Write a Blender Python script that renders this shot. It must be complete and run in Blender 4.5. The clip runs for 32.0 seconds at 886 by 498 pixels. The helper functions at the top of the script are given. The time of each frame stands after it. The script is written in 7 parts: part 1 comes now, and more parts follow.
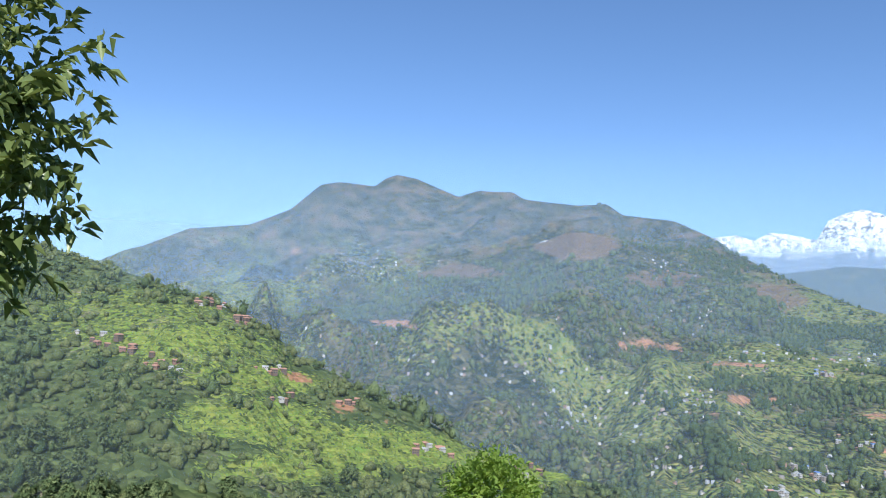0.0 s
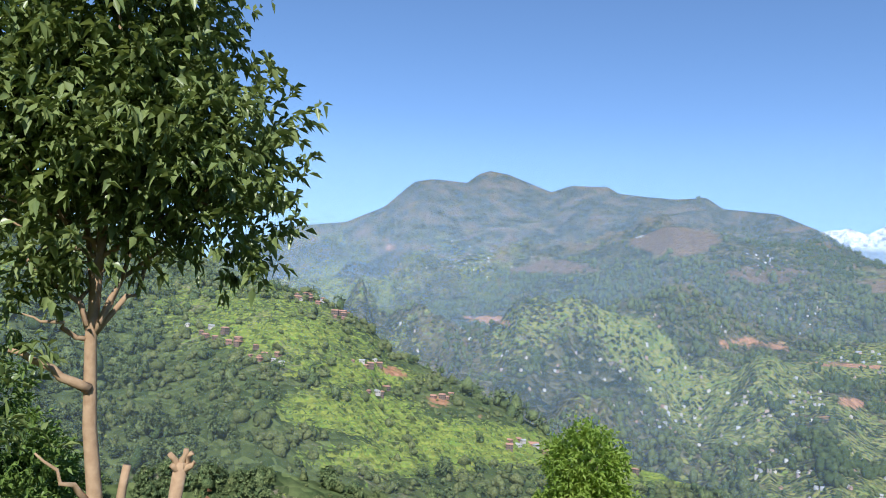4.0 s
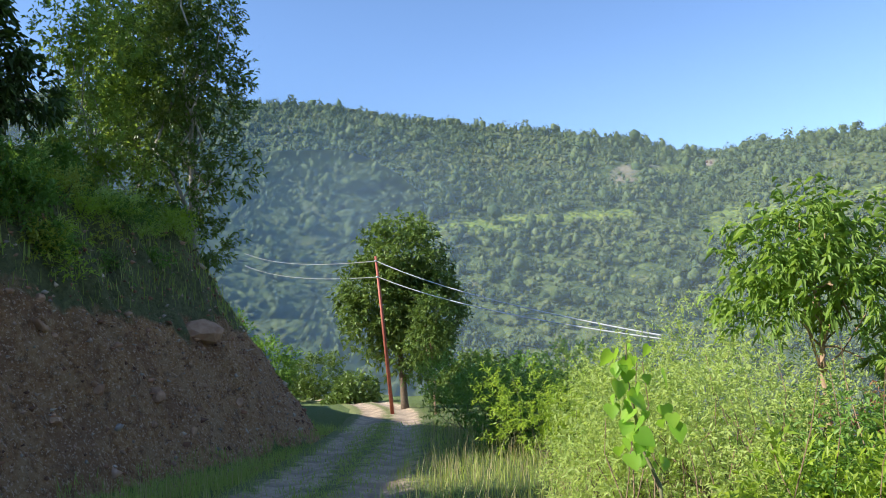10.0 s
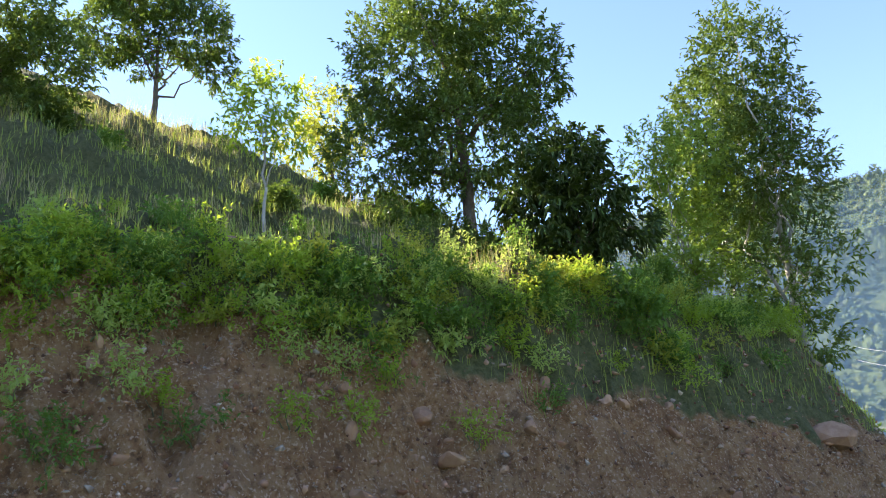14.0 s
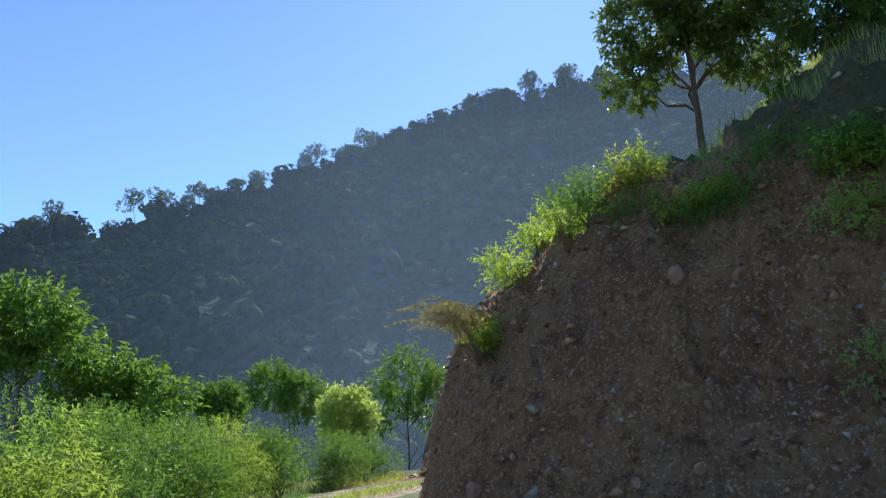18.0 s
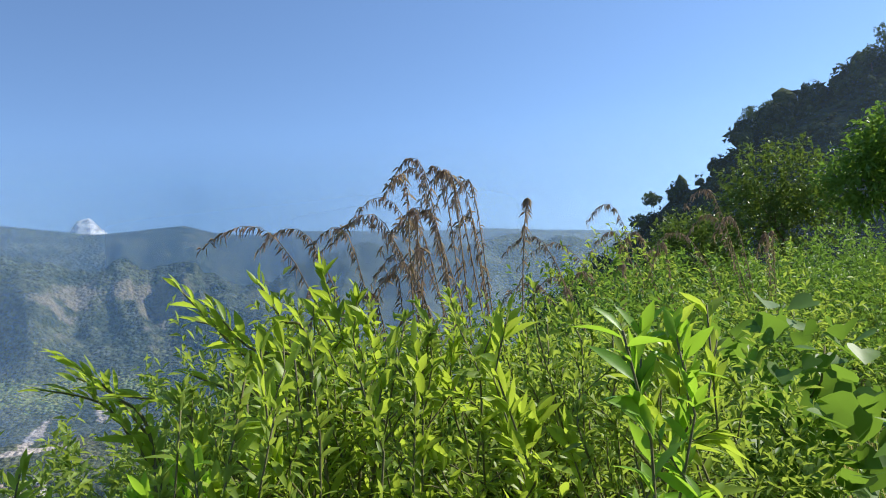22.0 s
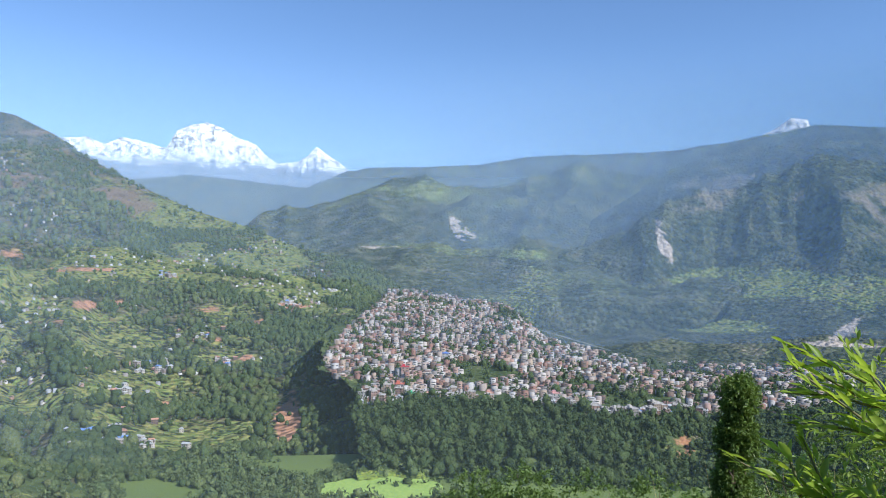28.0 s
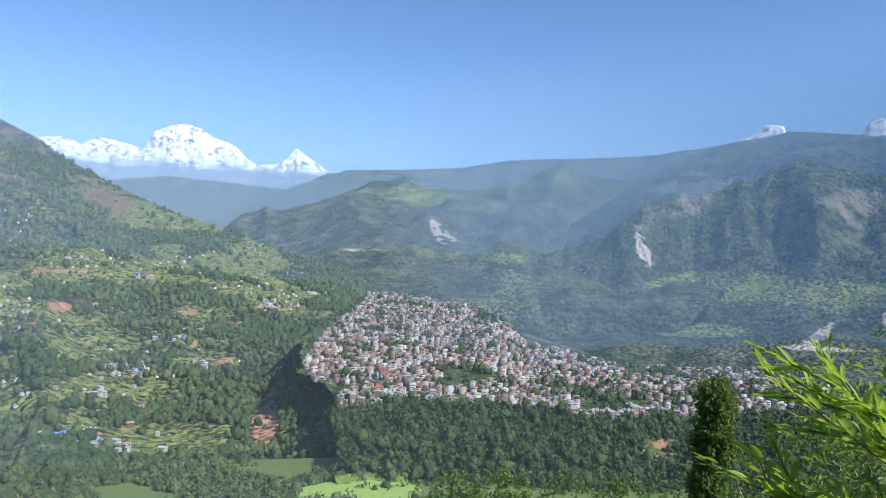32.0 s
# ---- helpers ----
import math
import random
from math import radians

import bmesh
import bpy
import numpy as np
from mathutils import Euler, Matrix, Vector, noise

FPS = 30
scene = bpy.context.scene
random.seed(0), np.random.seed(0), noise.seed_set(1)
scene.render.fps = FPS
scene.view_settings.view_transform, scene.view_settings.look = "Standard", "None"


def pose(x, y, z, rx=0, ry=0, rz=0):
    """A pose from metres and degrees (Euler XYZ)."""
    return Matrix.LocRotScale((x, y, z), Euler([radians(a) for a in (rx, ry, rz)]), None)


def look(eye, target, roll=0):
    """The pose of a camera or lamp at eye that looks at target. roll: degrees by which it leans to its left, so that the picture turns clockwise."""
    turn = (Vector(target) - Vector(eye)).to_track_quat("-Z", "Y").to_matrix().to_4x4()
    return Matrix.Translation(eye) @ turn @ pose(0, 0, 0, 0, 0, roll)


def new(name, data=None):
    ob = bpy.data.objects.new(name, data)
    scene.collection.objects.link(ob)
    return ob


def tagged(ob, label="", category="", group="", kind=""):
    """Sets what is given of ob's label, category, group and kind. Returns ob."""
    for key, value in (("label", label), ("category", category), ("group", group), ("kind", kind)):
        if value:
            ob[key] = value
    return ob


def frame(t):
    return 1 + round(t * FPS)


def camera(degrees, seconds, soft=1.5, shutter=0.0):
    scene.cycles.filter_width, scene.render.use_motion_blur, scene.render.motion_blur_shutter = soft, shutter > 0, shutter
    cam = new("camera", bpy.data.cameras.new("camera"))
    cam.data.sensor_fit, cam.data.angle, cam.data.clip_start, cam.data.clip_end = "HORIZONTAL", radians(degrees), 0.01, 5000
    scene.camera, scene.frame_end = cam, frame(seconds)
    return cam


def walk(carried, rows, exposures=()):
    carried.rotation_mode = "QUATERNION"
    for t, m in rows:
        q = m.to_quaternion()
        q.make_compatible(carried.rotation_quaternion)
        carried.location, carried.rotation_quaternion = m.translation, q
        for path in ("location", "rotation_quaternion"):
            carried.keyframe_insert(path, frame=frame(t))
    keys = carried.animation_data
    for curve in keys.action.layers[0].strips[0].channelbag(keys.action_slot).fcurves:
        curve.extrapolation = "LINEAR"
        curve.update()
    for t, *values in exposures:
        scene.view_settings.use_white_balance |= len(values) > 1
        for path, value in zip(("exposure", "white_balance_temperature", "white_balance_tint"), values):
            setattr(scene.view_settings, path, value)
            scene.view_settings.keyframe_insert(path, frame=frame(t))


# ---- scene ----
cam = camera(61.04, 32.0, soft=1.0)
# seconds, heading, tilt, lean, steps ahead of the standing place
PATH = [
    (0, -1.62, 7.2, -3.09, 2.4), (0.5, 1.06, 7.81, -3.58, 2.82), (1, 3.23, 7.94, -3.88, 3.11), (1.5, 4.78, 7.74, -4.1, 3.15),
    (2, 5.34, 7.64, -4.37, 3.12), (2.5, 5.27, 7.39, -4.23, 2.92), (4.5, 5.85, 5.35, -3.24, 0), (5, 7.57, 3.36, -2.75, 0),
    (5.5, 12.45, 2, -1.87, 0), (6, 21.13, 1.42, -0.78, 0), (6.5, 27.08, 1.25, -0.24, 0), (7, 32.75, 1.12, 0.02, 0),
    (7.5, 39.32, 1.29, 0.57, 0), (8, 48.1, 1.82, 2.22, 0), (8.5, 54.44, 2.54, 3.11, 0), (9, 62.39, 3.28, 3.81, 0),
    (9.5, 71.64, 3.94, 3.96, 0), (10, 78.05, 4.81, 3.59, 0), (10.5, 82.96, 5.29, 3.42, 0), (11, 86.62, 5.72, 3.06, 0),
    (11.5, 88.63, 6.28, 2.86, 0), (12, 92.1, 6.71, 3.55, 0), (12.5, 98.36, 6.97, 4.69, 0), (13, 105.93, 8.41, 5.99, 0),
    (13.5, 111.68, 12.1, 5.71, 0), (14, 121.6, 16.05, 4.93, 0), (14.5, 132.73, 18.34, 3.83, 0), (15, 143.55, 18.92, 3.04, 0),
    (15.5, 155.79, 17.51, 2.77, 0), (17.5, 184.77, 14.54, 5.02, 0), (18, 194.69, 13.95, 4.13, 0), (18.5, 201.34, 13.89, 3.45, 0),
    (19, 207.45, 13.92, 2.77, 0), (19.5, 214.61, 13.2, 2.64, 0), (20, 221.08, 11.28, 2.46, 0), (20.5, 225.54, 8.7, 3.3, 0),
    (21, 232.85, 7.11, 5.17, 0), (21.5, 244.39, 6.45, 5.3, 0), (22, 255.15, 6.93, 5.44, 0), (22.5, 263.45, 7.11, 5.18, 0),
    (23, 273.09, 6.36, 4.83, 0), (23.5, 282.13, 5.67, 4.5, 0), (24, 289.57, 5.36, 4.26, 0), (24.5, 297.45, 4.96, 3.96, 0),
    (25, 306.58, 4.31, 3.34, 0), (25.5, 311.52, 3.57, 3.02, 0), (27.5, 313.76, 1.6, 0.07, 0), (28, 311.69, 1.62, -0.82, 0),
    (28.5, 309.43, 1.85, -1.28, 0), (29, 307.48, 1.93, -1.3, 0), (29.5, 306.81, 1.1, -1.12, 0), (30, 307.57, 0.82, -1.21, 0),
    (30.5, 308.32, 1.12, -1.26, 0), (31, 309.23, 1.35, -1.29, 0), (31.5, 309.75, 1.5, -1.38, 0), (32, 310.17, 1.88, -1.08, 0),
]
ARM = 0.4   # the camera is held out in front of a turning body
EYE = 1.6


def ahead(az, r, z=0.0):
    """A place at a heading (degrees, anticlockwise from +y) and a distance."""
    a = math.radians(az)
    return Vector((-math.sin(a) * r, math.cos(a) * r, z))


def held(az, tilt, lean, step):
    p = ahead(az, ARM + step * math.cos(math.radians(tilt)), EYE + step * math.sin(math.radians(tilt)))
    return pose(p.x, p.y, p.z, 90 + tilt, lean, az)


# the film camera opens up for the shaded bank and closes again
EXPOSURES = [(0.0, 0.22, 5900, 8), (4.5, 0.28, 6000, 9), (6.0, 0.4, 6050, 10), (9.0, 0.66, 6350, 10), (10.0, 0.8, 6350, 10), (11.0, 0.95, 6750, 10), (12.0, 1.14, 7100, 10), (13.0, 1.62, 7600, 15), (14.0, 1.75, 7000, 17), (15.5, 1.55, 6500, 14), (17.5, 0.65, 5800, 9), (20.0, 0.26, 6400, 10),
             (22.0, 0.42, 6400, 9), (24.0, 0.25, 5950, 9), (26.0, 0.24, 5950, 9), (32.0, 0.24, 5950, 9)]
walk(cam, [(t, held(a, p, r, s)) for t, a, p, r, s in PATH], EXPOSURES)

# ---- light ----
SUN_AZ, SUN_EL = 183.0, 38.0
world = bpy.data.worlds.new("sky")
scene.world = world
world.use_nodes = True
wn = world.node_tree.nodes
sky = wn.new("ShaderNodeTexSky")
sky.sky_type = 'NISHITA'
sky.sun_disc = False
sky.sun_elevation = radians(SUN_EL)
sky.sun_rotation = radians(-SUN_AZ)
sky.altitude = 1800
sky.air_density, sky.dust_density, sky.ozone_density = 1.0, 0.2, 4.0
wn["Background"].inputs["Strength"].default_value = 0.15
world.node_tree.links.new(sky.outputs[0], wn["Background"].inputs["Color"])
sun = new("sun", bpy.data.lights.new("sun", 'SUN'))
sun.data.energy, sun.data.angle, sun.data.color = 5.0, radians(0.5), (1.0, 0.94, 0.84)
sun.matrix_world = look(ahead(SUN_AZ, 50, 50 * math.tan(radians(SUN_EL))), (0, 0, 0))


# ---- materials ----
class Nodes:
    """Short hand for building a node material."""

    def __init__(self, name, rough=0.8):
        self.m = bpy.data.materials.new(name)
        self.m.use_nodes = True
        self.t = self.m.node_tree
        self.b = self.t.nodes["Principled BSDF"]
        self.b.inputs["Roughness"].default_value = rough

    def add(self, kind, **settings):
        n = self.t.nodes.new(kind)
        for k, v in settings.items():
            setattr(n, k, v)
        return n

    def link(self, a, b):
        self.t.links.new(a, b)

    def pos(self):
        return self.add("ShaderNodeNewGeometry").outputs["Position"]

    def noise(self, scale, detail=4.0, rough=0.55, vec=None):
        n = self.add("ShaderNodeTexNoise")
        n.inputs["Scale"].default_value, n.inputs["Detail"].default_value, n.inputs["Roughness"].default_value = scale, detail, rough
        self.link(vec if vec else self.pos(), n.inputs["Vector"])
        return n.outputs["Fac"]

    def ramp(self, fac, stops):
        r = self.add("ShaderNodeValToRGB")
        e = r.color_ramp.elements
        while len(e) < len(stops):
            e.new(0.5)
        for s, (p, c) in zip(e, stops):
            s.position, s.color = p, (*c, 1)
        self.link(fac, r.inputs[0])
        return r.outputs[0]

    def step(self, fac, lo, hi):
        n = self.add("ShaderNodeMapRange")
        n.inputs[1].default_value, n.inputs[2].default_value = lo, hi
        self.link(fac, n.inputs[0])
        return n.outputs[0]

    def math(self, op, a, b=None):
        n = self.add("ShaderNodeMath", operation=op)
        for i, v in enumerate((a, b)):
            if v is None:
                continue
            if hasattr(v, "links"):
                self.link(v, n.inputs[i])
            else:
                n.inputs[i].default_value = v
        return n.outputs[0]

    def mix(self, fac, a, b, kind='MIX'):
        n = self.add("ShaderNodeMix", data_type='RGBA', blend_type=kind)
        for i, v in ((0, fac), (6, a), (7, b)):
            if hasattr(v, "links"):
                self.link(v, n.inputs[i])
            elif i == 0:
                n.inputs[0].default_value = v
            else:
                n.inputs[i].default_value = (*v, 1)
        return n.outputs[2]

    def attr(self, name):
        return self.add("ShaderNodeAttribute", attribute_name=name).outputs["Fac"]

    def color(self, out):
        self.link(out, self.b.inputs["Base Color"])
        return self

    def bump(self, fac, strength, dist):
        n = self.add("ShaderNodeBump")
        n.inputs["Strength"].default_value, n.inputs["Distance"].default_value = strength, dist
        self.link(fac, n.inputs["Height"])
        self.link(n.outputs[0], self.b.inputs["Normal"])
        return self


def land_material(name, forest_a, forest_b, field, soil, rock, grain, bump_d, parcel):
    """Ground cover of a slope: forest floor, small field parcels, bare soil and rock, as dense as the cover attributes say."""
    n = Nodes(name, 0.95)
    fine, mid, big = n.noise(grain, 6, 0.65), n.noise(grain * 0.22, 4), n.noise(grain * 0.05, 3)
    base = n.mix(n.step(mid, 0.45, 0.55), forest_a, forest_b)
    # near-black canopy gaps: shade between crowns put into the forest colour
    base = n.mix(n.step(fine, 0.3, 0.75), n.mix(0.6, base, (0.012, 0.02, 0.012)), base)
    # tree crowns close together: lumps with a tone of their own
    crown = n.add("ShaderNodeTexVoronoi")
    crown.inputs["Scale"].default_value = 1 / (parcel * 0.3)
    n.link(n.pos(), crown.inputs["Vector"])
    tone = n.add("ShaderNodeSeparateColor")
    n.link(crown.outputs["Color"], tone.inputs[0])
    base = n.mix(n.math('MULTIPLY', tone.outputs[0], 0.75), base, n.mix(tone.outputs[1], tuple(q * 1.5 for q in forest_b), tuple(q * 0.7 for q in forest_a)))
    # parcels: cells stretched along the slope, bent by noise
    warp = n.add("ShaderNodeTexNoise")
    warp.inputs["Scale"].default_value, warp.inputs["Detail"].default_value = 1.2 / parcel, 3
    n.link(n.pos(), warp.inputs["Vector"])
    v1 = n.add("ShaderNodeVectorMath", operation='MULTIPLY_ADD')
    n.link(warp.outputs["Color"], v1.inputs[0])
    v1.inputs[1].default_value = (parcel * 1.6,) * 3
    n.link(n.pos(), v1.inputs[2])
    v2 = n.add("ShaderNodeVectorMath", operation='MULTIPLY')
    n.link(v1.outputs[0], v2.inputs[0])
    v2.inputs[1].default_value = (1 / parcel, 1 / parcel, (3.2 if parcel < 20 else 1.2) / parcel)
    cell = n.add("ShaderNodeTexVoronoi")
    n.link(v2.outputs[0], cell.inputs["Vector"])
    rnd = n.add("ShaderNodeSeparateColor")
    n.link(cell.outputs["Color"], rnd.inputs[0])
    r1, r2, r3 = rnd.outputs
    fld = n.mix(r2, tuple(q * f for q, f in zip(field, (1.15, 0.9, 0.9))), tuple(q * f for q, f in zip(field, (0.62, 0.72, 0.6))))
    fld = n.mix(n.step(fine, 0.3, 0.75), fld, n.mix(0.5, fld, forest_a))
    fld = n.mix(n.step(n.math('ADD', cell.outputs["Distance"], n.math('MULTIPLY', fine, 0.5)), 0.85, 1.05), fld, forest_a)
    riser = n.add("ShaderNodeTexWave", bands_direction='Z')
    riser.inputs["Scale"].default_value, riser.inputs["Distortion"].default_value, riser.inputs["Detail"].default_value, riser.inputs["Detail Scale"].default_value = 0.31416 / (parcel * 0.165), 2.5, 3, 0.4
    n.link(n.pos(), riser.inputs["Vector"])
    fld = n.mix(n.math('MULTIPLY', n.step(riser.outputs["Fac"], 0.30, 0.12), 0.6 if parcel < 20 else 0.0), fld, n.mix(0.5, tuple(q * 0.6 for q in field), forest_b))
    want = n.math('ADD', n.attr("field"), n.math('MULTIPLY', n.math('SUBTRACT', mid, 0.5), 0.7))
    c = n.mix(n.step(n.math('SUBTRACT', want, n.math('MULTIPLY', r1, 0.9)), 0.0, 0.06), base, fld)
    # single trees and hedges that stand on the open ground
    dot = n.add("ShaderNodeTexVoronoi")
    dot.inputs["Scale"].default_value = 1 / (parcel * 0.36)
    n.link(n.pos(), dot.inputs["Vector"])
    lone = n.math('MULTIPLY', n.step(dot.outputs["Distance"], 0.40, 0.26), n.step(n.math('ADD', mid, n.math('MULTIPLY', big, 0.6)), 0.66, 0.84))
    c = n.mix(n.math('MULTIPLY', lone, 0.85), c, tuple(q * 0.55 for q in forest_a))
    want = n.math('ADD', n.attr("rock"), n.math('MULTIPLY', n.math('SUBTRACT', mid, 0.5), 2.4))
    c = n.mix(n.math('MULTIPLY', n.step(n.math('SUBTRACT', want, n.math('MULTIPLY', r3, 0.5)), 0.1, 0.5), 0.85), c, n.mix(n.step(fine, 0.35, 0.65), rock, n.mix(0.5, rock, forest_a)))
    want = n.math('ADD', n.math('MULTIPLY', n.attr("soil"), 0.6), n.math('MULTIPLY', n.math('SUBTRACT', n.math('ADD', n.math('MULTIPLY', fine, 0.5), n.math('MULTIPLY', mid, 0.5)), 0.5), 4.5))
    c = n.mix(n.math('MULTIPLY', n.step(want, 0.4, 0.75), n.step(n.attr("soil"), 0.03, 0.25)), c, n.mix(n.step(fine, 0.3, 0.7), soil, tuple(q * 0.6 for q in soil)))
    n.color(c)
    n.bump(n.math('SUBTRACT', n.math('ADD', n.math('MULTIPLY', fine, 0.5), mid), n.math('MULTIPLY', crown.outputs["Distance"], 0.55)), 0.9, bump_d)
    n.b.inputs["Specular IOR Level"].default_value = 0.1
    return n.m


def plain(name, c1, c2, scale, rough=0.8, metal=0.0, bump_d=0.0, spread=0.25):
    n = Nodes(name, rough)
    f = n.noise(scale, 5)
    n.color(n.mix(n.step(f, 0.5 - spread, 0.5 + spread), c1, c2))
    n.b.inputs["Metallic"].default_value = metal
    if bump_d:
        n.bump(f, 0.7, bump_d)
    return n.m


def leaf_material(name, c1, c2, translucent=0.35, rough=0.5, scale=0.5):
    """Leaves: colour varies leaf by leaf and in patches, light passes through."""
    n = Nodes(name, rough)
    isl = n.add("ShaderNodeNewGeometry").outputs["Random Per Island"]
    patch = n.noise(scale, 3)
    c = n.mix(n.math('ADD', n.math('MULTIPLY', isl, 0.55), n.math('MULTIPLY', n.step(patch, 0.3, 0.7), 0.45)), c1, c2)
    n.color(c)
    n.b.inputs["Specular IOR Level"].default_value = 0.32
    tr = n.add("ShaderNodeBsdfTranslucent")
    n.link(n.mix(0.6, c, tuple(min(1, v * f) for v, f in zip(c2, (1.6, 1.6, 0.8)))), tr.inputs["Color"])
    mx = n.add("ShaderNodeMixShader")
    mx.inputs[0].default_value = translucent
    n.link(n.b.outputs[0], mx.inputs[1])
    n.link(tr.outputs[0], mx.inputs[2])
    n.link(mx.outputs[0], n.t.nodes["Material Output"].inputs["Surface"])
    return n.m


FOREST_A = (0.062, 0.094, 0.034)
FIELD = (0.29, 0.39, 0.08)
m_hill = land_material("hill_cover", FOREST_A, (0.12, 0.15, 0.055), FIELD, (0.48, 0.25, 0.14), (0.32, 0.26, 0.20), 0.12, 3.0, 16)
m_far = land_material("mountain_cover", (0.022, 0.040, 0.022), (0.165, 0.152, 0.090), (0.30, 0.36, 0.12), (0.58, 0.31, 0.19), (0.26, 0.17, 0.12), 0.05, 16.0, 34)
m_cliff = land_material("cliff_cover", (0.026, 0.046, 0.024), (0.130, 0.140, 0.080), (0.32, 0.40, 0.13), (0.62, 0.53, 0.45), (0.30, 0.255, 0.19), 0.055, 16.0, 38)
# darker cover copy: the backlit hill's shade is put into its colours
m_shade_cover = land_material("shade_tinted_cover", (0.020, 0.034, 0.014), (0.036, 0.055, 0.020), FIELD, (0.3, 0.2, 0.12), (0.2, 0.17, 0.13), 0.2, 2.0, 10)


# ---- building helpers ----
def mesh_object(name, verts, faces, material=None, parent=None, smooth=False):
    me = bpy.data.meshes.new(name)
    me.from_pydata([tuple(v) for v in verts], [], faces)
    if material:
        me.materials.append(material)
    if smooth:
        me.polygons.foreach_set("use_smooth", [True] * len(me.polygons))
    ob = new(name, me)
    if parent:
        ob.parent = parent
    return ob


def array_mesh(name, verts, faces, material=None, smooth=True):
    """A mesh from numpy arrays: verts (n, 3), faces (m, 3 or 4)."""
    me = bpy.data.meshes.new(name)
    k = faces.shape[1]
    me.vertices.add(len(verts))
    me.vertices.foreach_set("co", np.asarray(verts, dtype=np.float32).ravel())
    me.loops.add(faces.size)
    me.loops.foreach_set("vertex_index", faces.astype(np.int32).ravel())
    me.polygons.add(len(faces))
    me.polygons.foreach_set("loop_start", np.arange(0, faces.size, k, dtype=np.int32))
    me.polygons.foreach_set("loop_total", np.full(len(faces), k, dtype=np.int32))
    if smooth:
        me.polygons.foreach_set("use_smooth", np.ones(len(faces), dtype=bool))
    me.update(calc_edges=True)
    if material:
        me.materials.append(material)
    return me


def hash2(ix, iy, seed):
    h = (ix.astype(np.int64) * 374761393 + iy.astype(np.int64) * 668265263 + seed * 982451653) & 0xFFFFFFFF
    h = ((h ^ (h >> 13)) * 1274126177) & 0xFFFFFFFF
    return ((h ^ (h >> 16)) & 0xFFFF) / 65535.0


def vnoise(x, y, seed=0):
    """Smooth value noise, 0 to 1, on arrays."""
    ix, iy = np.floor(x), np.floor(y)
    fx, fy = x - ix, y - iy
    fx, fy = fx * fx * (3 - 2 * fx), fy * fy * (3 - 2 * fy)
    a, b = hash2(ix, iy, seed), hash2(ix + 1, iy, seed)
    c, d = hash2(ix, iy + 1, seed), hash2(ix + 1, iy + 1, seed)
    return (a * (1 - fx) + b * fx) * (1 - fy) + (c * (1 - fx) + d * fx) * fy


def fractal(x, y, octaves=5, seed=0, gain=0.5):
    s, amp, tot = 0, 1.0, 0
    for o in range(octaves):
        s = s + amp * vnoise(x * 2 ** o + 17.3 * o, y * 2 ** o - 9.1 * o, seed + o)
        tot += amp
        amp *= gain
    return s / tot


def ridged(x, y, octaves=5, seed=0):
    s, amp, tot = 0, 1.0, 0
    for o in range(octaves):
        s = s + amp * (1 - np.abs(2 * vnoise(x * 2 ** o + 5.7 * o, y * 2 ** o + 3.3 * o, seed + o) - 1))
        tot += amp
        amp *= 0.5
    return s / tot


def curve_of(pairs):
    """A smooth line through (heading, value) pairs; headings past 180 may be written over 360."""
    xs, ys = [p[0] for p in pairs], [p[1] for p in pairs]
    return lambda a: np.interp(a, xs, ys)


